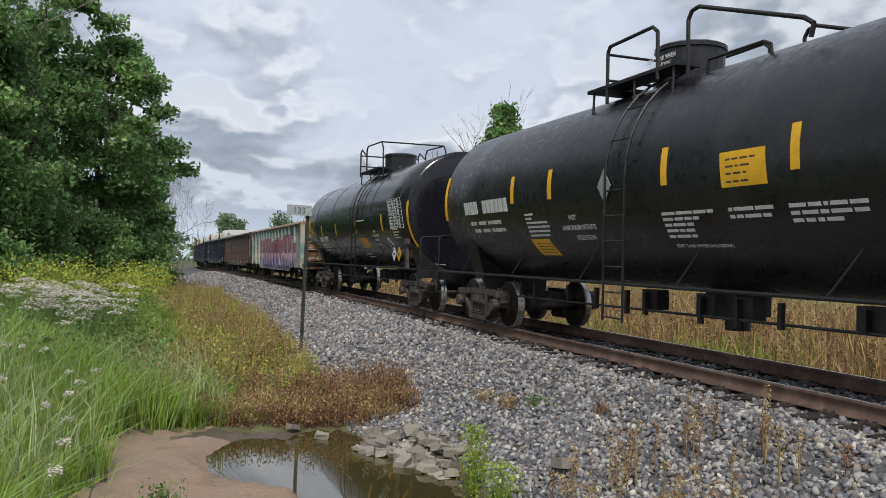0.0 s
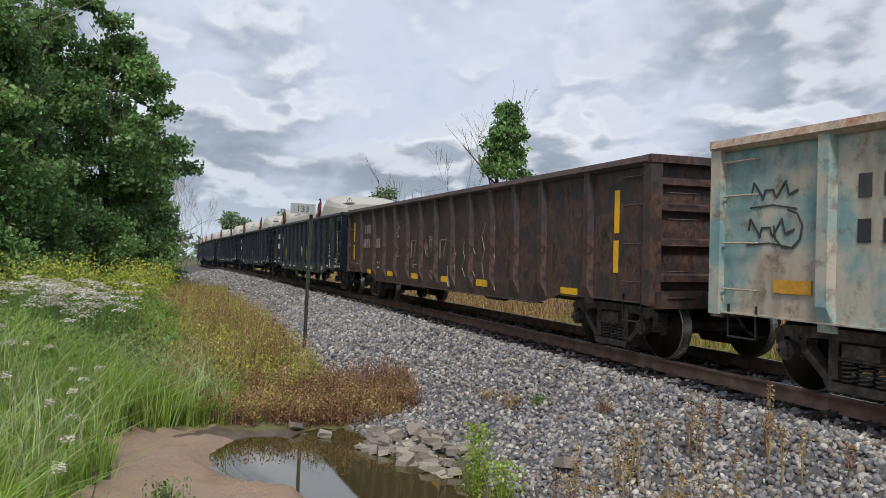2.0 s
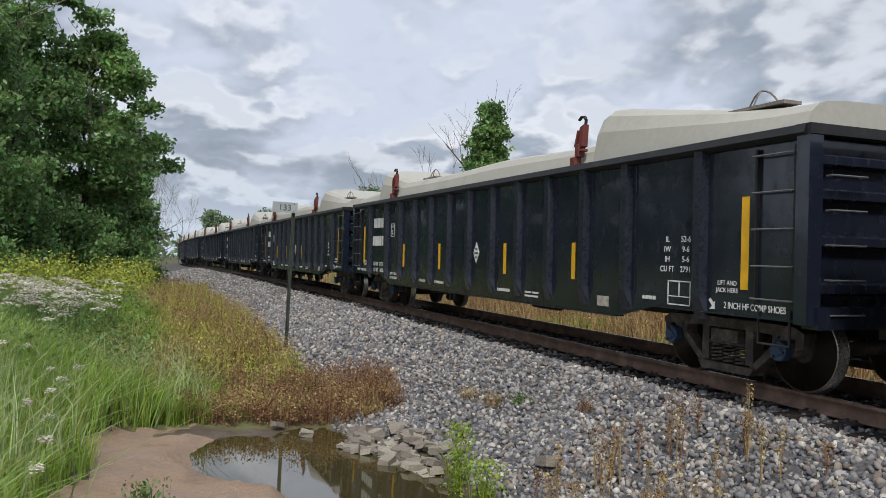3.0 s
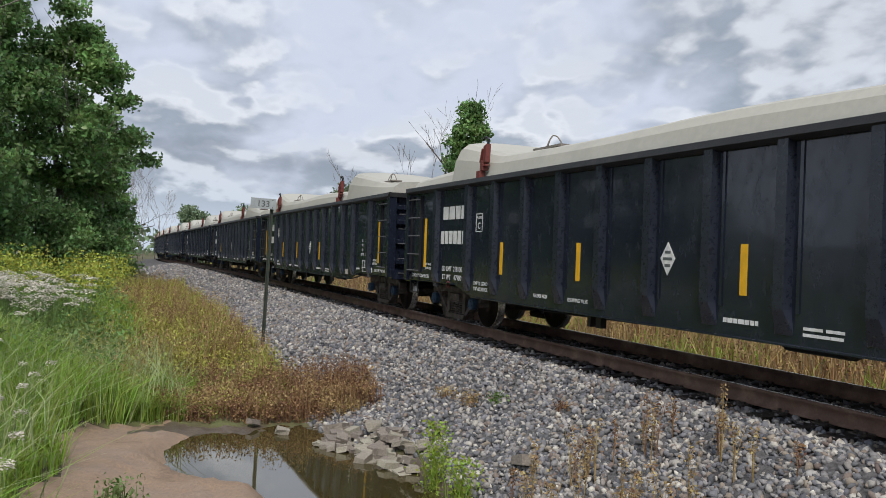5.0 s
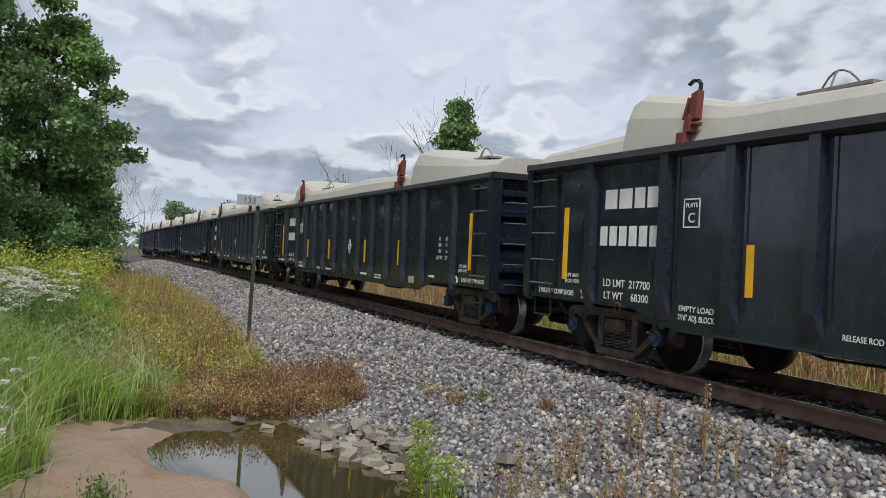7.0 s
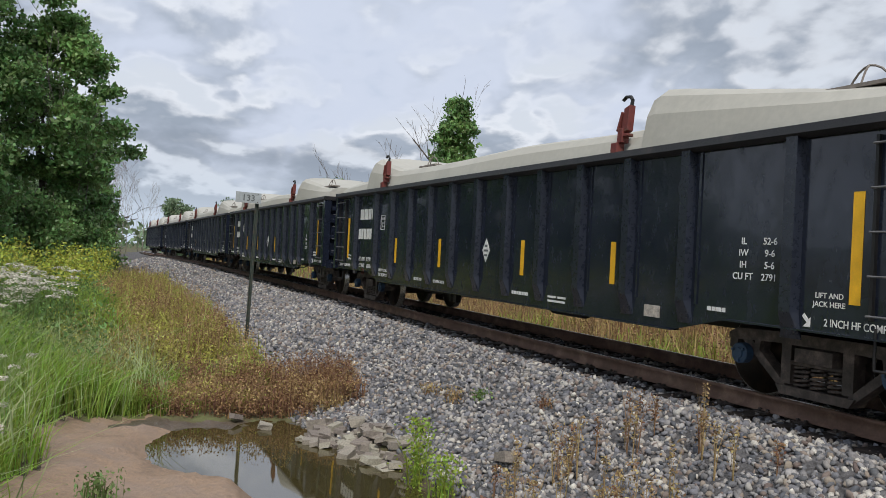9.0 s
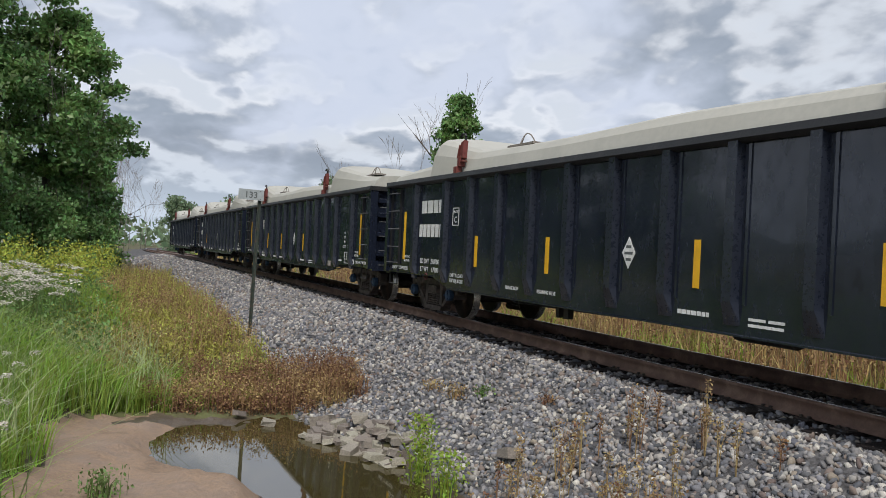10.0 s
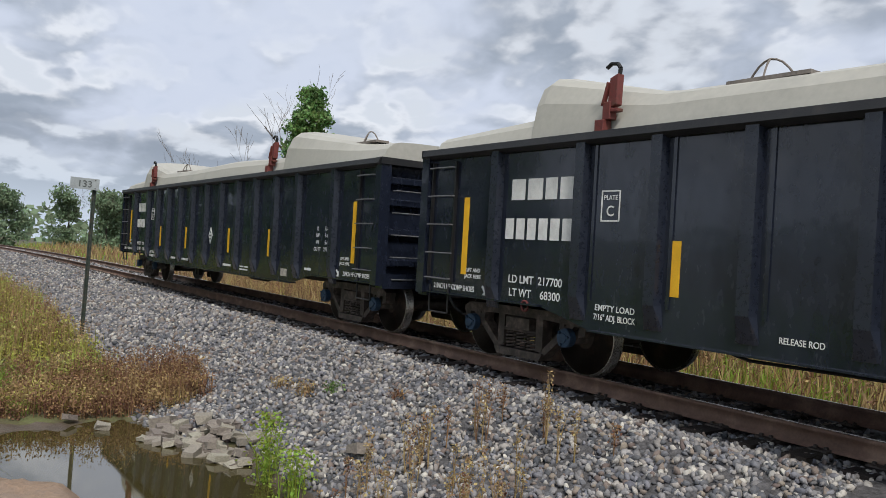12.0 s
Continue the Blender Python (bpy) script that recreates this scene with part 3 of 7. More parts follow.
def bars(bm, y, z, widths, height, x0=-1.584, x1=-1.580, gap=0.04):
    """A row of plain bars, one for each mark that stands there, from y towards the front."""
    for w in widths:
        if w > 0:
            box(bm, x0, x1, y - w, y, z, z + height)
        y -= abs(w) + gap
    return bm


# ---------------- trucks, couplers ----------------
WHEEL_R = 0.457
SHARED = {}


def shared(key, make):
    if key not in SHARED:
        SHARED[key] = make()
    return SHARED[key]


def wheel_mesh():
    bm = bmesh.new()
    # near-side wheel: outer face towards -x; a dished plate, a rim and a flange on the inner side
    lathe(bm, [(-0.075, 0.02), (-0.075, 0.13), (-0.03, 0.17), (0.0, 0.30), (-0.045, 0.385), (-0.065, 0.40), (-0.068, 0.440)], 40, "x", True)
    lathe(bm, [(0.06, 0.13), (0.05, 0.30), (0.055, 0.40), (0.068, 0.44)], 40, "x", False)
    return finish(bm, "wheel", "wheel_steel", smooth=True)


def tread_mesh():
    bm = bmesh.new()
    lathe(bm, [(-0.068, 0.441), (-0.066, 0.452), (-0.062, 0.456), (0.030, 0.459), (0.045, 0.480), (0.062, 0.480), (0.068, 0.44)], 40, "x", False)
    return finish(bm, "tread", "tread", smooth=True)


def side_frame_mesh():
    bm = bmesh.new()
    # the cast frame: a truss with two triangular windows and a spring pocket
    top = ((-1.14, 0.66), (-1.02, 0.72), (-0.5, 0.735), (0.5, 0.735), (1.02, 0.72), (1.14, 0.66), (1.14, 0.60), (0.98, 0.595), (0.5, 0.62), (-0.5, 0.62), (-0.98, 0.595), (-1.14, 0.60))
    extrude_yz(bm, top, -0.09, 0.09)
    for sg in (-1, 1):
        extrude_yz(bm, [(sg * y, z) for y, z in ((0.30, 0.63), (0.42, 0.63), (0.42, 0.22), (0.30, 0.22))], -0.08, 0.08)
        extrude_yz(bm, [(sg * y, z) for y, z in ((0.98, 0.62), (0.84, 0.62), (0.36, 0.20), (0.40, 0.13))], -0.075, 0.075)
        extrude_yz(bm, [(sg * y, z) for y, z in ((1.13, 0.62), (1.02, 0.62), (1.02, 0.47), (1.13, 0.50))], -0.08, 0.08)
        extrude_yz(bm, [(sg * y, z) for y, z in ((0.78, 0.62), (0.70, 0.62), (0.72, 0.48), (0.78, 0.46))], -0.08, 0.08)
    extrude_yz(bm, ((-0.46, 0.20), (0.46, 0.20), (0.40, 0.11), (-0.40, 0.11)), -0.11, 0.11)
    return finish(bm, "side_frame", "truck_iron", bevel=0.012)


def spring_mesh():
    bm = bmesh.new()
    for dy in (-0.2, 0.0, 0.2):
        n, turns = 44, 5
        pts = [(0.085 * math.cos(2 * math.pi * turns * i / n), dy + 0.085 * math.sin(2 * math.pi * turns * i / n), 0.205 + 0.22 * i / n) for i in range(n + 1)]
        bent(bm, pts, 0.016, 5)
    box(bm, -0.10, 0.10, -0.30, 0.30, 0.425, 0.46)
    return finish(bm, "spring", "truck_iron", smooth=True)


def bolster_mesh():
    bm = bmesh.new()
    extrude_xz(bm, ((-1.12, 0.46), (1.12, 0.46), (1.12, 0.60), (0.5, 0.70), (-0.5, 0.70), (-1.12, 0.60)), -0.22, 0.22)
    return finish(bm, "bolster", "truck_iron", bevel=0.02)


def axle_mesh():
    bm = bmesh.new()
    tube(bm, (-1.14, 0, 0), (1.14, 0, 0), 0.08, n=14)
    return finish(bm, "axle", "truck_iron", smooth=True)


def cap_mesh():
    bm = bmesh.new()
    lathe(bm, [(0.0, 0.112), (-0.09, 0.112), (-0.10, 0.10), (-0.10, 0.06), (-0.115, 0.055), (-0.115, 0.02)], 20, "x", True)
    for k in range(3):
        a = 2 * math.pi * k / 3 + 0.5
        tube(bm, (-0.10, 0.082 * math.cos(a), 0.082 * math.sin(a)), (-0.125, 0.082 * math.cos(a), 0.082 * math.sin(a)), 0.018, n=6)
    return finish(bm, "bearing_cap", "blue_cap")


def brake_beam_mesh():
    bm = bmesh.new()
    box(bm, -0.7, 0.7, -0.05, 0.05, 0.30, 0.36)
    for sd in (-1, 1):
        extrude_yz(bm, ((-0.03, 0.55), (0.05, 0.50), (0.07, 0.35), (0.04, 0.25), (-0.05, 0.28)), sd * 0.75 - 0.05, sd * 0.75 + 0.05)
    return finish(bm, "brake_beam", "truck_iron")


WHEELSETS = []


def add_truck(car, y, cap="blue_cap"):
    """Two side frames on springs, a bolster, and two wheelsets that turn."""
    for sd in (-1, 1):
        at = pose(sd * 0.995, y, 0)
        fr = part("side_frame", shared("sf", side_frame_mesh), "", car, at=at)
        part("spring", shared("sp", spring_mesh), "", fr)
    part("bolster", shared("bo", bolster_mesh), "", car, at=pose(0, y, 0))
    for dy in (-0.889, 0.889):
        part("brake_beam", shared("bb", brake_beam_mesh), "", car, at=pose(0, y + dy * 0.42, 0))
        ax = part("axle", shared("ax", axle_mesh), "", car, at=pose(0, y + dy, WHEEL_R))
        WHEELSETS.append((ax, car, y + dy))
        for sd in (-1, 1):
            turn = pose(sd * 0.7525, 0, 0, 0, 0, 0 if sd < 0 else 180)
            part("wheel", shared("wh", wheel_mesh), "", ax, at=turn)
            part("tread", shared("td", tread_mesh), "", ax, at=turn)
            cm = shared("cap" + cap, cap_mesh)
            cm.materials[0] = M[cap]
            part("bearing_cap", cm, "", ax, at=pose(sd * 1.09, 0, 0, 0, 0, 0 if sd < 0 else 180))


def coupler_mesh():
    bm = bmesh.new()
    box(bm, -0.09, 0.09, -0.72, 0.0, 0.80, 0.98)
    extrude_xz(bm, ((-0.19, 0.74), (0.17, 0.74), (0.17, 1.03), (-0.19, 1.03)), -0.80, -0.55)
    box(bm, -0.26, -0.10, -0.86, -0.62, 0.76, 1.01)
    return finish(bm, "coupler", "truck_iron", bevel=0.02)


def hose_mesh():
    bm = bmesh.new()
    pts = [(-0.32, -0.15, 0.80), (-0.32, -0.30, 0.66), (-0.30, -0.45, 0.50), (-0.26, -0.60, 0.42), (-0.18, -0.70, 0.42)]
    bent(bm, pts, 0.022)
    return finish(bm, "brake_hose", "black_steel", smooth=True)


def add_couplers(car, half):
    for sg in (-1, 1):
        at = pose(0, sg * half, 0, 0, 0, 0 if sg < 0 else 180)
        part("coupler", shared("cp", coupler_mesh), "", car, at=at)
        part("brake_hose", shared("hs", hose_mesh), "", car, at=at)


# ---------------- gondola cars ----------------
HALF, SIDE, TOP, SILL, BELLY = 8.05, 1.50, 2.755, 0.82, 0.63
RIBS = (-6.6, -5.15, -4.12, -3.09, -2.06, -1.03, 0.0, 1.03, 2.06, 3.09, 4.12, 5.15, 6.6)


def gondola_side_mesh(mat):
    bm = bmesh.new()
    out = ((-HALF, SILL), (-5.75, SILL), (-4.95, BELLY), (4.95, BELLY), (5.75, SILL), (HALF, SILL), (HALF, TOP - 0.1), (-HALF, TOP - 0.1))
    extrude_yz(bm, out, -SIDE - 0.008, -SIDE + 0.008)
    # the lower sill flange
    for y0, y1, z0, z1 in ((-HALF, -5.75, SILL, SILL), (-4.95, 4.95, BELLY, BELLY), (5.75, HALF, SILL, SILL)):
        box(bm, -SIDE - 0.055, -SIDE + 0.1, y0, y1, z0 - 0.006, z0 + 0.012)
    return finish(bm, "side_wall", mat)


def rib_mesh(mat):
    bm = bmesh.new()
    w, d = 0.095, 0.10
    for z0, z1, w0, w1, d0, d1 in ((0.98, TOP - 0.10, w, w, d, d), (BELLY + 0.10, 0.98, w * 1.35, w, 0.02, d)):
        v = [bm.verts.new(p) for p in ((-SIDE, -w0, z0), (-SIDE - d0, -w0 * 0.7, z0), (-SIDE - d0, w0 * 0.7, z0), (-SIDE, w0, z0), (-SIDE, -w1, z1), (-SIDE - d1, -w1 * 0.7, z1), (-SIDE - d1, w1 * 0.7, z1), (-SIDE, w1, z1))]
        for f in ((0, 1, 5, 4), (1, 2, 6, 5), (2, 3, 7, 6), (0, 3, 2, 1), (4, 5, 6, 7)):
            bm.faces.new([v[i] for i in f])
    return finish(bm, "rib", mat, bevel=0.009)


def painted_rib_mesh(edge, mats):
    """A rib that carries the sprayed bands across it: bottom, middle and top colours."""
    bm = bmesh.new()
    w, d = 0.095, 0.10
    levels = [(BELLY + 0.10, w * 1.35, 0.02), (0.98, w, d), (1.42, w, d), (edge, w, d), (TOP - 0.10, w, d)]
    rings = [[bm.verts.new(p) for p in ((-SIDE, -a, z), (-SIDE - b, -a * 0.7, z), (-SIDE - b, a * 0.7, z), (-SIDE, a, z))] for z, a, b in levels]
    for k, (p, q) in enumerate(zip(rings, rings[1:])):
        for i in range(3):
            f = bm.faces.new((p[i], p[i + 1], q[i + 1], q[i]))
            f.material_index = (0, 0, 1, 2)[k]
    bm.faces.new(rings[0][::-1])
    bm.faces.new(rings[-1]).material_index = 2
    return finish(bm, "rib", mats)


def seam_mesh(mat):
    bm = bmesh.new()
    box(bm, -SIDE - 0.022, -SIDE, -0.02, 0.02, 0.95, TOP - 0.12)
    return finish(bm, "weld_strip", mat)


def chord_mesh(mat):
    bm = bmesh.new()
    extrude_xz(bm, ((-SIDE - 0.13, TOP - 0.085), (-SIDE - 0.10, TOP), (-SIDE + 0.06, TOP), (-SIDE + 0.06, TOP - 0.13), (-SIDE - 0.06, TOP - 0.13)), -HALF - 0.10, HALF + 0.10)
    return finish(bm, "top_chord", mat)


def end_wall_mesh(mat):
    bm = bmesh.new()
    box(bm, -SIDE, SIDE, -0.01, 0.01, SILL - 0.02, TOP - 0.08)
    return finish(bm, "end_wall", mat)


def end_piece(kind, mat):
    bm = bmesh.new()
    if kind == "end_rib":
        extrude_yz(bm, ((0, -0.07), (-0.10, -0.04), (-0.10, 0.04), (0, 0.07)), -SIDE + 0.12, SIDE - 0.12)
    elif kind == "corner_post":
        box(bm, -0.09, 0.09, -0.14, 0.02, SILL - 0.02, TOP - 0.05)
    elif kind == "end_chord":
        box(bm, -SIDE - 0.1, SIDE + 0.1, -0.16, 0.03, TOP - 0.10, TOP + 0.004)
    else:
        box(bm, -SIDE, SIDE, -0.2, 0.0, SILL - 0.06, SILL + 0.16)
    return finish(bm, kind, mat)


def rung_mesh(length, mat):
    bm = bmesh.new()
    bent(bm, ((0.04, -length / 2, 0), (-0.05, -length / 2, 0), (-0.05, length / 2, 0), (0.04, length / 2, 0)), 0.011, 6)
    return finish(bm, "rung", mat)


def stirrup_mesh():
    bm = bmesh.new()
    bent(bm, ((0, -0.20, 0.10), (0, -0.20, -0.26), (0, 0.22, -0.26), (0, 0.22, 0.10)), 0.014, 6)
    return finish(bm, "step_iron", "black_steel")


def underframe_mesh(mat, half):
    bm = bmesh.new()
    box(bm, -0.32, 0.32, -half + 0.1, half - 0.1, 0.62, 0.98)
    box(bm, -SIDE + 0.03, SIDE - 0.03, -half + 0.05, half - 0.05, 0.98, 1.06)
    for y in (-6.0, -4.1, -2.06, 0, 2.06, 4.1, 6.0):
        box(bm, -SIDE + 0.03, SIDE - 0.03, y - 0.06, y + 0.06, 0.80, 0.98)
    return finish(bm, "underframe", mat)


def rigging_mesh():
    bm = bmesh.new()
    bent(bm, ((-0.9, -4.6, 0.78), (-0.95, -3.6, 0.62), (-0.95, 3.4, 0.52), (-0.9, 4.6, 0.75)), 0.018, 6)
    box(bm, -1.15, -1.05, 1.50, 1.62, 0.42, 0.75)
    box(bm, -1.15, -1.05, 1.75, 1.83, 0.42, 0.75)
    tube(bm, (-0.9, -2.4, 0.66), (-0.9, -1.6, 0.66), 0.16, n=12)
    return finish(bm, "brake_rigging", "black_steel")


def cover_profile(y):
    """Height of the pale lid's ridge along the car: two lids, each with an upright step and a fall behind it."""
    def lid(u, fall):
        crest = 3.18 + 0.42 * max(0.0, 1 - max(u - 0.12, 0) / fall)
        return crest - 0.05 * max(0.0, 0.12 - u) / 0.12 + 0.02 * math.sin(u * 1.1) * (u > fall)
    if y > 6.1:
        return 2.99 + 0.06 * (8.05 - y)
    if y > -4.2:
        return lid(6.1 - y, 1.75) - 0.05 * float(smooth(6.5, 10.0, 6.1 - y))
    return lid(-4.2 - y, 2.4) - 0.10 * float(smooth(2.2, 3.6, -4.2 - y))


def cover_mesh(y1, y0):
    bm = bmesh.new()
    prof = ((-1.47, 0.0), (-1.45, 0.16), (-1.40, 0.52), (-1.30, 0.80), (-1.18, 0.91), (-0.9, 0.97), (-0.45, 1.0), (0.45, 1.0), (0.9, 0.97), (1.18, 0.91), (1.30, 0.80), (1.40, 0.52), (1.45, 0.16), (1.47, 0.0))
    n = max(3, int((y1 - y0) / 0.12))
    rings = []
    for i in range(n + 1):
        y = y1 + (y0 - y1) * i / n
        h = cover_profile(min(max(y, y0 + 0.001), y1 - 0.001)) - (TOP + 0.004)
        rings.append([bm.verts.new((x, y, TOP + 0.004 + h * k)) for x, k in prof])
    for p, q in zip(rings, rings[1:]):
        for i in range(len(prof) - 1):
            bm.faces.new((p[i], p[i + 1], q[i + 1], q[i]))
    bm.faces.new(rings[0])
    bm.faces.new(rings[-1][::-1])
    return finish(bm, "lid", "cover", bevel=0.02)


def hoop_mesh():
    """Three thin legs that meet in a low arch, on a flat pad."""
    bm = bmesh.new()
    for foot, bow in (((0.0, 0.24, 0.0), 0.03), ((0.0, -0.24, 0.02), 0.03), ((-0.16, -0.02, 0.0), 0.02)):
        a, b = Vector(foot), Vector((-0.03, 0.0, 0.20))
        pts = [a.lerp(b, u) + Vector((0, 0, bow * math.sin(math.pi * u) * 1.6)) for u in (0, 0.25, 0.5, 0.75, 1.0)]
        bent(bm, pts, 0.011, 6)
    box(bm, -0.20, 0.05, -0.5, 0.34, -0.03, 0.006)
    return finish(bm, "lifting_hoop", "dead_wood")


def bracket_mesh():
    bm = bmesh.new()
    box(bm, -0.10, 0.06, -0.10, 0.10, -0.10, 0.16)
    box(bm, -0.06, 0.08, -0.19, -0.02, 0.16, 0.46)
    extrude_yz(bm, ((-0.30, 0.40), (-0.10, 0.34), (-0.14, 0.86), (-0.32, 0.92)), -0.04, 0.08)
    extrude_yz(bm, ((-0.04, 0.42), (0.02, 0.40), (-0.10, 0.80), (-0.15, 0.78)), -0.07, 0.0)
    box(bm, -0.05, 0.07, -0.34, -0.06, 0.28, 0.34)
    bmesh.ops.scale(bm, verts=bm.verts, vec=(0.8, 0.62, 0.62))
    return finish(bm, "clamp_body", "red_bracket", bevel=0.006)


def hook_mesh():
    bm = bmesh.new()
    bent(bm, ((0.02, -0.28, 0.88), (0.02, -0.30, 1.02), (0.02, -0.24, 1.10), (0.02, -0.10, 1.12), (0.02, 0.0, 1.06)), 0.033, 8)
    bmesh.ops.scale(bm, verts=bm.verts, vec=(0.8, 0.62, 0.62))
    return finish(bm, "clamp_hook", "black_steel")


def strip(parent, y, z0, z1, w=0.055, x=-SIDE - 0.013, mat="yellow", label=""):
    bm = bmesh.new()
    box(bm, x - 0.002, x + 0.004, y - w, y + w, z0, z1)
    return part("reflective_strip", bm, mat, parent, label)


def gondola(label, mat, chord, cat="gondola car", seam=True, end="", ribs=None):
    end = end or mat
    car = thing("gondola_car", label, cat, "gondola cars of the train")
    key = mat + chord
    for sd in (-1, 1):
        side = part("side_wall", shared("side" + key, lambda: gondola_side_mesh(mat)), "", car, at=pose(0, 0, 0, 0, 0, 0 if sd < 0 else 180))
        for y in RIBS:
            if ribs and sd < 0 and y in ribs:
                part("rib", ribs[y], "", side, at=pose(0, y, 0))
                continue
            part("rib", shared("rib" + key, lambda: rib_mesh("worn_rib" if mat == "black_paint" else mat)), "", side, at=pose(0, y, 0))
            if seam and abs(y) < 6:
                part("weld_strip", shared("seam" + key, lambda: seam_mesh(mat)), "", side, at=pose(0, y - 0.17, 0))
        part("top_chord", shared("chord" + chord, lambda: chord_mesh(chord)), "", car, at=pose(0, 0, 0, 0, 0, 0 if sd < 0 else 180))
        for e in (-1, 1):
            part("step_iron", shared("stir", stirrup_mesh), "", car, at=pose(sd * (SIDE + 0.02), e * 7.72, SILL))
    for e in (-1, 1):
        wall = part("end_wall", shared("end" + key, lambda: end_wall_mesh(end)), "", car, at=pose(0, e * HALF, 0, 0, 0, 0 if e < 0 else 180))
        for z in (1.15, 1.62, 2.08, 2.42):
            part("end_rib", shared("er" + key, lambda: end_piece("end_rib", end)), "", wall, at=pose(0, 0, z))
        for sd in (-1, 1):
            part("corner_post", shared("cpost" + key, lambda: end_piece("corner_post", mat)), "", wall, at=pose(sd * SIDE, 0, 0))
        part("end_chord", shared("ec" + key, lambda: end_piece("end_chord", chord)), "", wall)
        part("end_sill", shared("es" + key, lambda: end_piece("end_sill", end)), "", wall)
        for z in (1.02, 1.36, 1.70, 2.04, 2.38):
            part("rung", shared("rungs" + mat, lambda: rung_mesh(0.44, "rung_grey" if mat == "black_paint" else mat)), "", wall, at=pose(-1.12, -0.16, z - 0.12, 0, 0, 90))
    bm = bmesh.new()
    bent(bm, [(0.62 + 0.27 * math.cos(a), -HALF - 0.24, 1.92 + 0.27 * math.sin(a)) for a in np.linspace(0, 2 * math.pi, 17)], 0.016, 6)
    for a in (0.3, 2.4, 4.5):
        tube(bm, (0.62, -HALF - 0.22, 1.92), (0.62 + 0.27 * math.cos(a), -HALF - 0.24, 1.92 + 0.27 * math.sin(a)), 0.012, n=5)
    part("brake_wheel", bm, "rung_grey", car)
    bm = bmesh.new()
    box(bm, 0.47, 0.77, -HALF - 0.20, -HALF - 0.02, 1.66, 2.12)
    tube(bm, (0.50, -HALF - 0.14, 1.7), (0.42, -HALF - 0.14, 0.9), 0.014, n=6)
    part("brake_housing", bm, "black_steel", car, bevel=0.02)
    bm = bmesh.new()
    bent(bm, [(-0.2 + 0.2 * k, -HALF - 0.10 - 0.09 * math.sin(k * 1.9), 1.15 - 0.10 * math.sin(k * 0.9)) for k in range(6)], 0.015, 6)
    part("uncoupling_lever", bm, "rung_grey", car)
    part("underframe", shared("uf", lambda: underframe_mesh("black_steel", HALF)), "", car)
    part("brake_rigging", shared("rig", rigging_mesh), "", car)
    add_couplers(car, HALF)
    return car


def side_ladders(car, mat):
    for e in (-1, 1):
        lad = None
        bm = bmesh.new()
        for dy in (-0.26, 0.26):
            box(bm, -SIDE - 0.05, -SIDE - 0.008, e * 7.72 + dy - 0.015, e * 7.72 + dy + 0.015, 0.98, 2.58)
        lad = part("side_ladder", bm, mat, car)
        for z in (1.02, 1.36, 1.74, 2.12, 2.50):
            part("rung", shared("rung_s", lambda: rung_mesh(0.52, "rung_grey")), "", lad, at=pose(-SIDE - 0.05, e * 7.72, z))


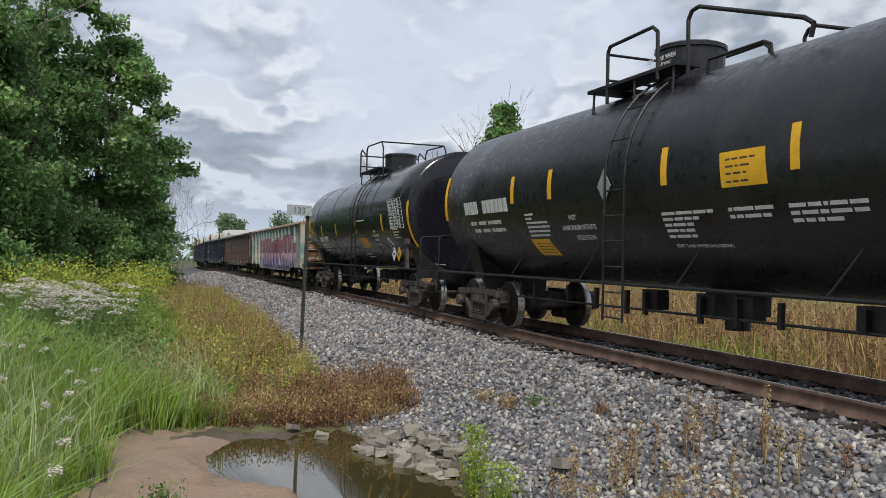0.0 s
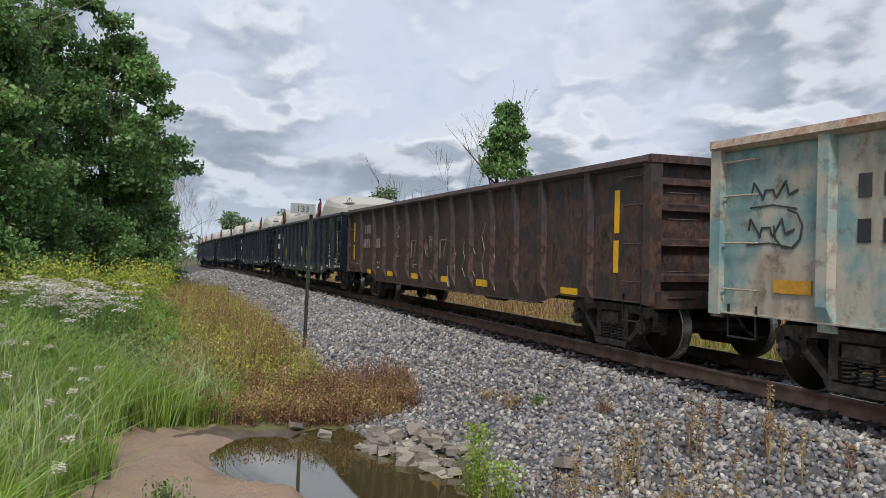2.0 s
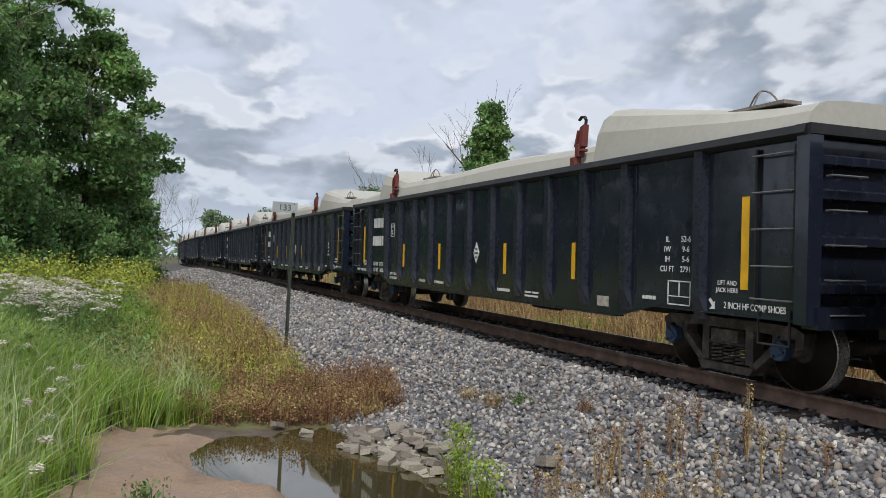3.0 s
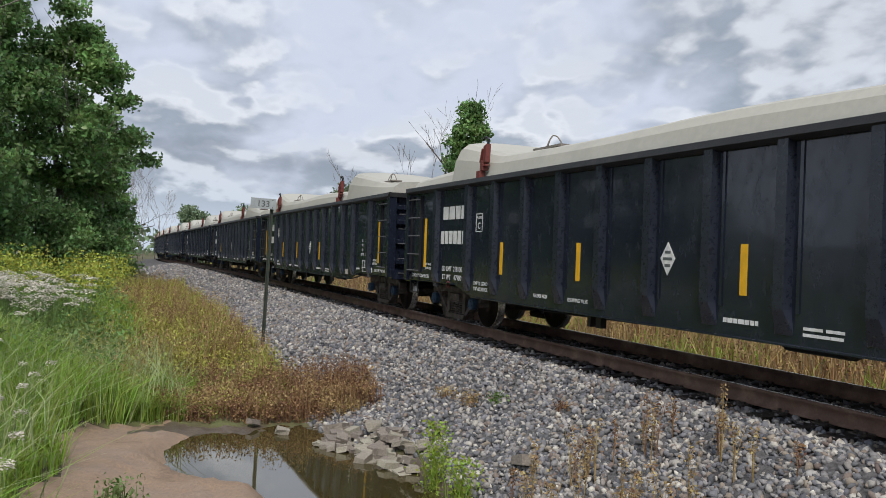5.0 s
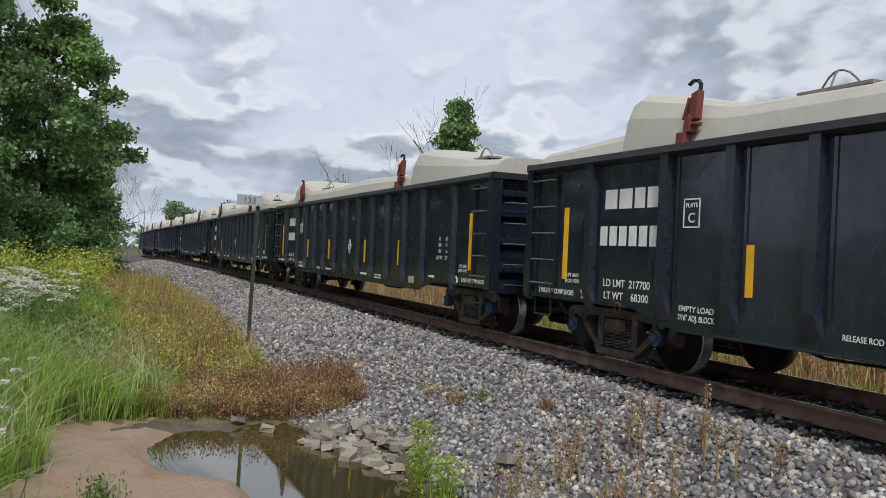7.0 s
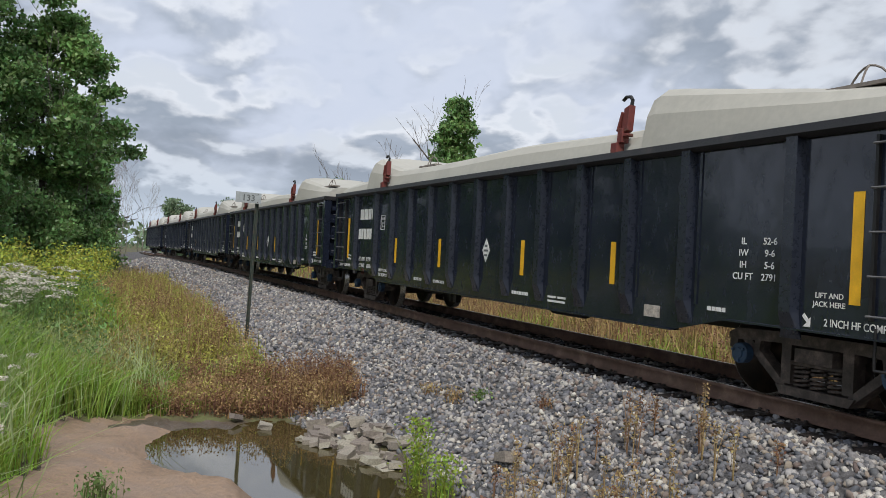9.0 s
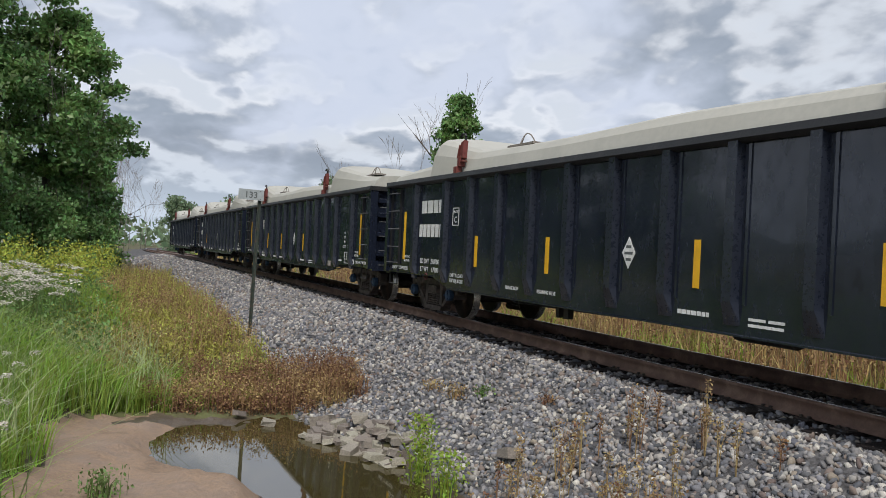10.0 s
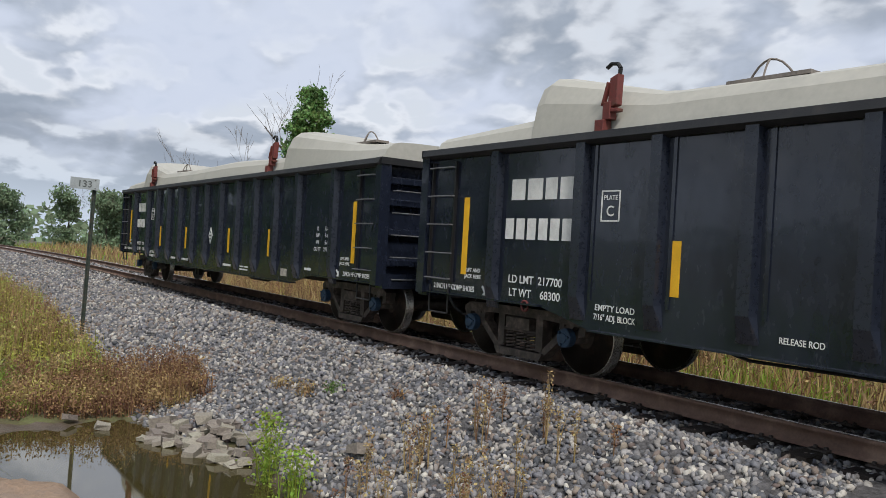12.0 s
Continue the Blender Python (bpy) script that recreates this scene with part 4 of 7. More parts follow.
def black_gondola(n):
    rng = random.Random(100 + n)
    car = gondola("black gondola car with pale lids and white lettering", "black_paint", "black_steel")
    add_truck(car, -6.55)
    add_truck(car, 6.55)
    side_ladders(car, "black_steel")
    X = -SIDE - 0.0125
    strip(car, 7.22, 1.10, 2.10)
    strip(car, -7.28, 1.10, 2.10)
    for y in (3.88, 1.58, -1.52, -3.80):
        strip(car, y, 1.08, 1.62, 0.05)
    # owner's mark and car number: plain bars of their size
    mark_bars(car, 6.34, 2.05, (0.24, 0.25, 0.19, 0.20), 0.25, gap=0.05)
    mark_bars(car, 6.42, 1.58, (0.145,) * 6, 0.25, gap=0.05)
    w = dict(x=X)
    write(car, "LD LMT  " + ("217500", "217700", "218100")[n % 3], 5.86, 1.06, 0.095, **w)
    write(car, "LT WT    " + ("68500", "68300", "67900")[n % 3], 5.86, 0.90, 0.095, **w)
    for e in (-1, 1):
        write(car, "2 INCH HF COMP SHOES", e * 7.42, 0.885, 0.07, stretch=0.82, **w)
        write(car, "LIFT AND", e * 7.02, 1.14, 0.05, **w)
        write(car, "JACK HERE", e * 7.02, 1.06, 0.05, **w)
        bm = bmesh.new()
        extrude_yz(bm, [(e * 6.78 + a, b) for a, b in ((-0.05, 0.86), (0.03, 0.86), (-0.01, 0.90), (0.045, 0.96), (0.02, 0.985), (-0.03, 0.93), (-0.05, 0.95))], X - 0.002, X + 0.003)
        part("jack_arrow", bm, "white", car)
    bm = bmesh.new()
    for y0, y1, z0, z1 in ((4.62, 4.88, 2.115, 2.13), (4.62, 4.88, 1.80, 1.815), (4.62, 4.635, 1.80, 2.13), (4.865, 4.88, 1.80, 2.13)):
        box(bm, X - 0.002, X + 0.003, y0, y1, z0, z1)
    part("plate_frame", bm, "white", car)
    write(car, "PLATE", 4.75, 2.03, 0.05, **w)
    write(car, "C", 4.75, 1.86, 0.11, **w)
    write(car, "RELEASE ROD", 2.58, 0.78, 0.055, stretch=0.85, **w)
    write(car, "RETAINING VALVE", 1.56, 0.78, 0.055, stretch=0.8, **w)
    write(car, "EMPTY LOAD", 4.62, 0.86, 0.065, **w)
    write(car, "7/16\" ADJ. BLOCK", 4.62, 0.76, 0.065, stretch=0.8, **w)
    for i, (a, b) in enumerate((("IL", "52-6"), ("IW", "9-6"), ("IH", "5-6"), ("CU FT", "2791"))):
        write(car, a, -5.98, 1.62 - 0.12 * i, 0.07, **w)
        write(car, b, -6.32, 1.62 - 0.12 * i, 0.07, **w)
    # diamond placard, small tags and stencils
    bm = bmesh.new()
    extrude_yz(bm, ((-0.32, 1.24), (-0.19, 1.44), (-0.32, 1.64), (-0.45, 1.44)), X - 0.004, X + 0.002)
    dia = part("diamond_placard", bm, "white", car, "white diamond placard with dark marks")
    bm = bmesh.new()
    for z0, w0 in ((1.50, 0.05), (1.42, 0.08), (1.34, 0.05)):
        box(bm, X - 0.006, X - 0.003, -0.32 - w0, -0.32 + w0, z0, z0 + 0.035)
    part("placard_bars", bm, "sign_ink", dia)
    bm = bmesh.new()
    bars(bm, -1.25, 0.78, (0.05, 0.07, 0.05, 0.08, 0.06, 0.05, 0.04), 0.05, X - 0.002, X + 0.003, 0.015)
    bars(bm, -2.3, 0.80, (0.22, -0.02, 0.2), 0.03, X - 0.002, X + 0.003, 0.01)
    bars(bm, -2.3, 0.74, (0.30, 0.14), 0.03, X - 0.002, X + 0.003, 0.01)
    bars(bm, -5.5, 0.90, (0.06, 0.05, 0.07, 0.05), 0.045, X - 0.002, X + 0.003, 0.012)
    part("stencil_bars", bm, "white", car)
    bm = bmesh.new()
    box(bm, X - 0.004, X + 0.002, -4.74, -4.46, 0.74, 0.88)
    part("tag", bm, "old_white", car)
    if n % 3 == 0:
        bm = bmesh.new()
        for y0, y1, z0, z1 in ((-6.42, -6.0, 1.14, 1.155), (-6.42, -6.0, 0.86, 0.875), (-6.42, -6.405, 0.86, 1.155), (-6.015, -6.0, 0.86, 1.155), (-6.22, -6.205, 0.96, 1.155), (-6.42, -6.0, 0.96, 0.972)):
            box(bm, X - 0.002, X + 0.003, y0, y1, z0, z1)
        part("stencil_frame", bm, "white", car)
    # lids, hoops and clamps ride on the car and move with it
    jump = rng.uniform(-0.12, 0.12)
    lid_g = []
    for key, (y1, y0) in (("a", (HALF - 0.02, 6.1)), ("b", (6.1, -4.2)), ("c", (-4.2, -HALF + 0.02))):
        lid_g.append(part("lid", shared("lid" + key, lambda: cover_mesh(y1, y0)), "", car, "pale grey moulded lid"))
    for y in (3.2, -6.9):
        part("lifting_hoop", shared("hoop", hoop_mesh), "", car, at=pose(-1.02, y + jump, cover_profile(y) - 0.02))
    for y in (4.80, -3.75):
        cl = part("clamp", shared("clampb", bracket_mesh), "", car, "rust red clamp with a black hook", at=pose(-SIDE - 0.02, y + jump, TOP + 0.02, 0, rng.uniform(-3, 3), 0))
        part("clamp_hook", shared("clamph", hook_mesh), "", cl)
    # red ring and valve handles by the rear truck
    bm = bmesh.new()
    bent(bm, [(-SIDE - 0.01, 6.0 + 0.06 * math.cos(a), 0.80 + 0.06 * math.sin(a)) for a in np.linspace(0, 2 * math.pi, 13)], 0.014, 6)
    part("pull_ring", bm, "red_bracket", car)
    return car


# ---------------- old gondolas ----------------


def paint_material(name):
    """Sprayed bands and shapes over a faded teal and rust side."""
    m = bpy.data.materials.new(name)
    m.use_nodes = True
    nt = m.node_tree
    N, Lk = nt.nodes.new, nt.links.new
    p = nt.nodes["Principled BSDF"]
    p.inputs["Roughness"].default_value = 0.65
    co = N("ShaderNodeTexCoord").outputs["Object"]

    def noise_at(s, d=5, r=0.6, sc=(1, 1, 1)):
        mp = N("ShaderNodeMapping")
        mp.inputs["Scale"].default_value = sc
        Lk(co, mp.inputs[0])
        n = N("ShaderNodeTexNoise")
        n.inputs["Scale"].default_value, n.inputs["Detail"].default_value, n.inputs["Roughness"].default_value = s, d, r
        Lk(mp.outputs[0], n.inputs["Vector"])
        return n.outputs["Fac"]

    def ramp(v, stops):
        r = N("ShaderNodeValToRGB")
        r.color_ramp.interpolation = "LINEAR"
        e = r.color_ramp.elements
        while len(e) < len(stops):
            e.new(0.5)
        for k, (pos, c) in zip(e, stops):
            k.position, k.color = pos, (*c, 1)
        Lk(v, r.inputs[0])
        return r.outputs[0]

    def mix(f, a, b):
        n = N("ShaderNodeMix")
        n.data_type = "RGBA"
        Lk(f, n.inputs[0])
        for i, v in ((6, a), (7, b)):
            if isinstance(v, tuple):
                n.inputs[i].default_value = (*v, 1)
            else:
                Lk(v, n.inputs[i])
        return n.outputs[2]

    def step(v, a, b):
        n = N("ShaderNodeMapRange")
        Lk(v, n.inputs[0])
        n.inputs[1].default_value, n.inputs[2].default_value = a, b
        return n.outputs[0]
    teal = ramp(noise_at(0.9), [(0.34, (0.12, 0.27, 0.285)), (0.45, (0.25, 0.36, 0.35)), (0.52, (0.47, 0.44, 0.37)), (0.64, (0.42, 0.35, 0.28))])
    rusty = mix(step(noise_at(4.5, 8, 0.72), 0.52, 0.72), teal, (0.17, 0.10, 0.07))
    dirt = mix(step(noise_at(3.0, 5, 0.6, (1, 1, 0.2)), 0.52, 0.9), rusty, (0.10, 0.08, 0.065))
    Lk(dirt, p.inputs["Base Color"])
    return m


def spray(name, c, c2):
    return material(name, c, 0.6, vary=0.3, scale=1.3, fine=20, bump=0.05, second=c2, at=(0.42, 0.62))


def flat_shape(bm, pts, x=-SIDE - 0.0115, t=0.003):
    extrude_yz(bm, pts, x - t, x + t * 0.4)
    return bm


def stroke(bm, pts, width, lift):
    """A sprayed line of even width, as flat pieces end to end."""
    for k, ((a, b), (c, d)) in enumerate(zip(pts, pts[1:])):
        n = math.hypot(c - a, d - b) or 1.0
        u, v = -(d - b) / n * width / 2, (c - a) / n * width / 2
        e, f = (c - a) / n * width * 0.3, (d - b) / n * width * 0.3
        x = -SIDE - lift - 0.0004 * k
        extrude_yz(bm, ((a + u - e, b + v - f), (c + u + e, d + v + f), (c - u + e, d - v + f), (a - u - e, b - v - f)), x - 0.002, x + 0.003)
    return bm


def fade_material(name, low, high, z0, z1):
    """Two sprayed colours that run into each other with height, cloudy and scuffed."""
    m = material(name, low, 0.6, vary=0.25, scale=1.6, fine=20, bump=0.05)
    nt = m.node_tree
    N, Lk = nt.nodes.new, nt.links.new
    co, sep, noise = N("ShaderNodeTexCoord"), N("ShaderNodeSeparateXYZ"), N("ShaderNodeTexNoise")
    Lk(co.outputs["Object"], sep.inputs[0])
    Lk(co.outputs["Object"], noise.inputs["Vector"])
    noise.inputs["Scale"].default_value, noise.inputs["Detail"].default_value = 1.4, 5
    wave, total, ramp = N("ShaderNodeMath"), N("ShaderNodeMath"), N("ShaderNodeMapRange")
    wave.operation, wave.inputs[1].default_value = "MULTIPLY", 0.9
    Lk(noise.outputs["Fac"], wave.inputs[0])
    Lk(sep.outputs[2], total.inputs[0])
    Lk(wave.outputs[0], total.inputs[1])
    Lk(total.outputs[0], ramp.inputs[0])
    ramp.inputs[1].default_value, ramp.inputs[2].default_value = z0 + 0.45, z1 + 0.45
    mix = N("ShaderNodeMix")
    mix.data_type = "RGBA"
    Lk(ramp.outputs[0], mix.inputs[0])
    mix.inputs[6].default_value, mix.inputs[7].default_value = (*low, 1), (*high, 1)
    hsv = [q for q in nt.nodes if q.type == "HUE_SAT"][0]
    Lk(mix.outputs[2], hsv.inputs["Color"])
    return m


def graffiti_gondola():
    M["faded_teal"] = paint_material("faded_teal")
    M["field_spray"] = fade_material("field_spray", (0.16, 0.14, 0.245), (0.53, 0.28, 0.335), 1.0, 1.75)
    # the field's two colours darkened, with the ribs' shade put into them
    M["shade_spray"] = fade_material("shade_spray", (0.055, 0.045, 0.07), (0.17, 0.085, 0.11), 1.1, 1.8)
    M["cream_spray"] = spray("cream_spray", (0.62, 0.58, 0.55), (0.50, 0.46, 0.45))
    M["dark_spray"] = spray("dark_spray", (0.03, 0.035, 0.04), (0.05, 0.05, 0.05))
    M["red_spray"] = spray("red_spray", (0.55, 0.05, 0.05), (0.45, 0.09, 0.09))
    M["orange_patch"] = spray("orange_patch", (0.62, 0.31, 0.03), (0.5, 0.27, 0.05))
    # upper edge of the piece, from the rear to the front
    top = [(4.0, 2.15), (3.16, 2.10), (1.85, 2.20), (0.61, 2.11), (0.0, 2.02), (-0.69, 2.12), (-1.53, 2.08), (-2.53, 2.24), (-2.67, 1.98), (-3.01, 2.0), (-3.13, 2.12), (-3.92, 2.32), (-4.05, 2.30), (-4.47, 2.21), (-5.3, 2.28), (-5.9, 2.26), (-6.5, 2.02), (-6.7, 1.75)]
    # the middle of each painted rib takes the darkened shade colour too
    car = gondola("faded teal and cream gondola car covered in pink and violet graffiti", "faded_teal", "pale_rail", seam=False, end="rust",
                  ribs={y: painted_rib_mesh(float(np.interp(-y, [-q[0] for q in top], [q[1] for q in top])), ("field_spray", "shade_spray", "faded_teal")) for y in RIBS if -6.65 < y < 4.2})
    add_truck(car, -6.55, "truck_iron")
    add_truck(car, 6.55, "truck_iron")
    bm = bmesh.new()
    flat_shape(bm, top + [(-6.75, 0.86), (-5.8, 0.85), (-4.9, 0.66), (3.8, 0.66), (3.75, 0.9)])
    part("graffiti_field", bm, "field_spray", car)
    bm = bmesh.new()
    stroke(bm, top, 0.055, 0.018)
    part("graffiti_outline", bm, "dark_spray", car)
    # the dark side of each rib's bay: the rib's shade painted as a strip
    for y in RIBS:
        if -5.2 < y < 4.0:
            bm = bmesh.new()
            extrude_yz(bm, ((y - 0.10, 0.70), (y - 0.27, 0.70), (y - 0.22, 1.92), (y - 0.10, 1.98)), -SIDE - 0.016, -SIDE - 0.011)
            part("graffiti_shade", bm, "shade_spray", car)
    # pale outlines of the letters, and their filled corners
    lines = (((3.95, 2.05), (3.81, 1.55), (3.73, 0.86)), ((2.92, 1.91), (2.76, 1.85), (2.81, 1.45), (2.95, 1.42)), ((2.95, 1.09), (2.80, 1.12), (2.87, 0.8)),
             ((1.95, 1.93), (1.80, 1.92), (1.82, 1.46), (1.94, 1.45)), ((1.95, 1.17), (1.52, 1.17), (1.42, 0.92)), ((0.76, 1.93), (0.66, 1.46), (0.64, 0.96)),
             ((0.90, 1.11), (0.20, 1.10)), ((-0.14, 1.40), (-0.38, 1.55), (-0.40, 1.74), (-0.57, 1.74), (-0.82, 1.33), (-0.90, 0.73)),
             ((-1.42, 1.36), (-1.72, 1.36)), ((-1.42, 1.36), (-1.49, 0.74)), ((-4.26, 1.34), (-4.49, 1.05)))
    for pts in lines:
        part("graffiti_line", stroke(bmesh.new(), pts, 0.042, 0.020), "cream_spray", car)
    part("graffiti_line", stroke(bmesh.new(), ((-3.22, 1.50), (-3.38, 1.41), (-3.68, 1.16), (-3.93, 0.77)), 0.07, 0.020), "cream_spray", car)
    part("graffiti_line", stroke(bmesh.new(), ((-3.80, 2.23), (-3.98, 1.76), (-3.95, 1.63)), 0.07, 0.020), "cream_spray", car)
    fills = (((-1.60, 1.55), (-1.92, 1.60), (-1.66, 1.36)), ((-2.18, 1.05), (-2.20, 1.22), (-2.31, 0.84), (-2.18, 0.77)), ((-2.35, 1.29), (-2.57, 0.84), (-2.34, 0.83)),
             ((-2.51, 1.33), (-2.87, 1.26), (-2.94, 1.03)), ((-2.95, 1.79), (-2.96, 1.54), (-2.80, 1.58)), ((-3.65, 1.66), (-3.57, 1.50), (-3.73, 1.50)),
             ((-3.53, 1.34), (-3.81, 1.36), (-3.95, 1.15), (-3.68, 1.19)), ((-4.55, 1.75), (-4.72, 1.0), (-4.50, 0.78)), ((-4.8, 1.55), (-4.98, 1.45), (-4.86, 0.85)),
             ((-5.30, 1.50), (-5.62, 1.30), (-5.95, 1.62), (-5.70, 0.95), (-5.45, 1.05)), ((-6.05, 1.70), (-6.45, 1.78), (-6.30, 1.40), (-6.44, 0.95), (-6.05, 1.15)))
    for pts in fills:
        bm = bmesh.new()
        extrude_yz(bm, pts, -SIDE - 0.023, -SIDE - 0.017)
        part("graffiti_fill", bm, "cream_spray", car)
    # a sprayed red tag as plain bars, and the word under it
    for i in range(6):
        y = -1.22 - 0.265 * i
        bm = bmesh.new()
        x = -SIDE - (0.106 if min(abs(y - q) for q in RIBS) < 0.20 else 0.028)
        extrude_yz(bm, ((y + 0.07, 1.66), (y - 0.01, 1.66), (y - 0.06, 2.05), (y + 0.02, 2.05)), x - 0.001, x + 0.002)
        part("sprayed_bar", bm, "red_spray", car)
    for i, ch in enumerate("LIVES"):
        y = -2.36 - 0.15 * i
        write(car, ch, y, 1.22 - 0.015 * i, 0.24, "red_spray", -SIDE - 0.028, 0.8, "sprayed_letter")
    for y, z, w in ((3.55, 0.95, 0.16), (1.66, 0.93, 0.17), (-1.72, 0.92, 0.23), (-3.72, 0.93, 0.28), (7.03, 1.08, 0.25), (-6.98, 1.1, 0.18)):
        bm = bmesh.new()
        box(bm, -SIDE - 0.028, -SIDE - 0.021, y - w, y + w, z, z + 0.14)
        part("reflective_strip", bm, "orange_patch", car)
    # looping scrawls on the end bay, and the stencilled marks beside them
    for z, y0, w in ((2.14, 7.62, 0.09), (1.74, 7.66, 0.10)):
        pts = [(y0 - 0.055 * k + 0.035 * math.sin(2.1 * k), z + w * 1.3 * math.sin(1.7 * k) * (0.6 + 0.4 * math.sin(k))) for k in range(12)]
        part("scrawl", stroke(bmesh.new(), pts, 0.022, 0.014), "dark_spray", car)
        part("scrawl", stroke(bmesh.new(), ((y0 + 0.02, z - 0.16), (y0 - 0.3, z - 0.14), (y0 - 0.62, z - 0.19)), 0.016, 0.014), "dark_spray", car)
    part("scrawl", stroke(bmesh.new(), [(7.10 - 0.19 * math.sin(0.7 * k), 1.74 + 0.2 * math.cos(0.7 * k)) for k in range(8)], 0.022, 0.024), "dark_spray", car)
    for y, z in ((6.27, 2.02), (6.0, 2.02), (6.27, 1.60), (6.0, 1.60), (5.7, 1.60)):
        bm = bmesh.new()
        box(bm, -SIDE - 0.016, -SIDE - 0.01, y - 0.14, y, z, z + 0.22)
        part("mark_bar", bm, "dark_spray", car)
    grab_irons(car, "pale_rail")
    return car


def grab_irons(car, mat):
    for e in (-1, 1):
        for z in (1.09, 1.60, 2.12, 2.50):
            part("rung", shared("grab" + mat, lambda: rung_mesh(0.46, mat)), "", car, at=pose(-SIDE - 0.02, e * 7.76, z))


def brown_gondola():
    car = gondola("worn brown gondola car with chalk marks and yellow patches", "brown_paint", "brown_paint", seam=False)
    add_truck(car, -6.55, "truck_iron")
    add_truck(car, 6.55, "truck_iron")
    X = -SIDE - 0.0125
    for y, w in ((5.72, 0.20), (3.61, 0.26), (1.54, 0.26), (-0.6, 0.28), (-2.6, 0.28), (-6.0, 0.26)):
        bm = bmesh.new()
        box(bm, X - 0.002, X + 0.003, y - w, y + w, 0.80, 0.93)
        part("reflective_strip", bm, "yellow", car)
    for e in (7.55, -7.3):
        bm = bmesh.new()
        box(bm, X - 0.002, X + 0.003, e - 0.06, e + 0.06, 1.75, 2.35)
        box(bm, X - 0.002, X + 0.003, e - 0.05, e + 0.07, 1.20, 1.65)
        part("reflective_strip", bm, "yellow", car)
    mark_bars(car, 6.3, 1.98, (0.15, 0.15, 0.15), 0.25, "chalk", 0.09)
    mark_bars(car, 6.42, 1.55, (0.11, 0.13, 0.13, 0.13), 0.27, "chalk", 0.07)
    mark_bars(car, 5.0, 1.55, (0.14, 0.14), 0.27, "chalk", 0.07)
    bm = bmesh.new()
    bars(bm, 4.9, 1.12, (0.1, -0.05, 0.06), 0.05, X - 0.002, X + 0.003, 0.02)
    bars(bm, 4.9, 0.98, (0.06, 0.1), 0.05, X - 0.002, X + 0.003, 0.02)
    bars(bm, 7.3, 1.06, (0.12, 0.14), 0.03, X - 0.002, X + 0.003, 0.02)
    part("small_stencils", bm, "old_white", car)["kind"] = "stuff"
    bm = bmesh.new()
    for y in (1.65, -0.40):
        z = 1.34
        for (a, b), (c, d) in (((0.16, z - 0.02), (0.16, z + 0.38)), ((0.16, z + 0.38), (-0.22, z + 0.40)), ((-0.22, z + 0.40), (-0.02, z))):
            tube(bm, (X, y + a, b), (X, y + c, d), 0.013, n=5)
    for (a, b), (c, d) in (((1.75, 1.16), (1.32, 1.13)), ((1.75, 1.16), (1.60, 1.25)), ((1.75, 1.16), (1.60, 1.06))):
        tube(bm, (X, a, b), (X, c, d), 0.010, n=5)
    part("chalk_figures", bm, "chalk", car)
    bm = bmesh.new()
    for r in (0.26, 0.21, 0.14, 0.08):
        pts = [(X, 0.56 + r * math.cos(a), 1.60 + r * math.sin(a)) for a in np.linspace(0, 2 * math.pi, 15)]
        bent(bm, pts, 0.004, 4)
    for k in range(5):
        bent(bm, [(X, -1.15 - 0.5 * k + 0.12 * math.sin(3 * q + k), 0.75 + 0.16 * q * (1 + 0.2 * k)) for q in range(6)], 0.010, 4)
    part("chalk_scrawl", bm, "chalk", car)
    for y0, z0, w, n in ((3.1, 1.95, 0.13, 16), (3.1, 1.45, 0.14, 16), (0.40, 0.95, 0.10, 12), (2.9, 2.15, 0.10, 10)):
        bm = bmesh.new()
        bent(bm, [(X, y0 + w * math.sin(2.3 * k) - 0.012 * k, z0 + w * math.cos(1.3 * k + y0)) for k in range(n)], 0.006, 4)
        part("chalk_scribble", bm, "chalk", car)
    bm = bmesh.new()
    for y, z0, z1 in ((-0.82, 0.70, 1.16), (-0.88, 1.05, 1.75)):
        tube(bm, (X, y, z0), (X, y + 0.06, z1), 0.022, n=5)
        tube(bm, (X, y, z0), (X, y + 0.10, z0 + 0.12), 0.020, n=5)
        tube(bm, (X, y, z0), (X, y - 0.10, z0 + 0.14), 0.020, n=5)
    part("chalk_arrow", bm, "old_white", car)
    grab_irons(car, "brown_paint")
    return car


# ---------------- tank cars ----------------
TANK_R, TANK_Z = 1.53, 2.53


def tank_mesh(half, front, mat):
    bm = bmesh.new()
    prof = []
    for i in range(10):
        a = math.pi / 2 * i / 9
        prof.append((-front - 0.16 * math.cos(a) + 0.16, TANK_R * math.sin(a) + 0.01))
    body = list(np.linspace(-front + 0.16, half - 0.16, 9))[1:-1]
    prof += [(y, TANK_R + 0.01) for y in body]
    for i in range(9, -1, -1):
        a = math.pi / 2 * i / 9
        prof.append((half + 0.16 * math.cos(a) - 0.16, TANK_R * math.sin(a) + 0.01))
    lathe(bm, prof, 64, "y")
    bmesh.ops.translate(bm, verts=bm.verts, vec=(0, 0, TANK_Z))
    return finish(bm, "tank", mat, smooth=True)


def on_tank(y, z, lift=0.004):
    """Pose on the tank's near flank at height z: local x out to the near side is negative."""
    k = math.asin(max(-0.99, min(0.99, (z - TANK_Z) / TANK_R)))
    return pose(0, y, TANK_Z) @ pose(0, 0, 0, 0, math.degrees(k), 0) @ pose(-TANK_R - 0.01 - lift, 0, 0)


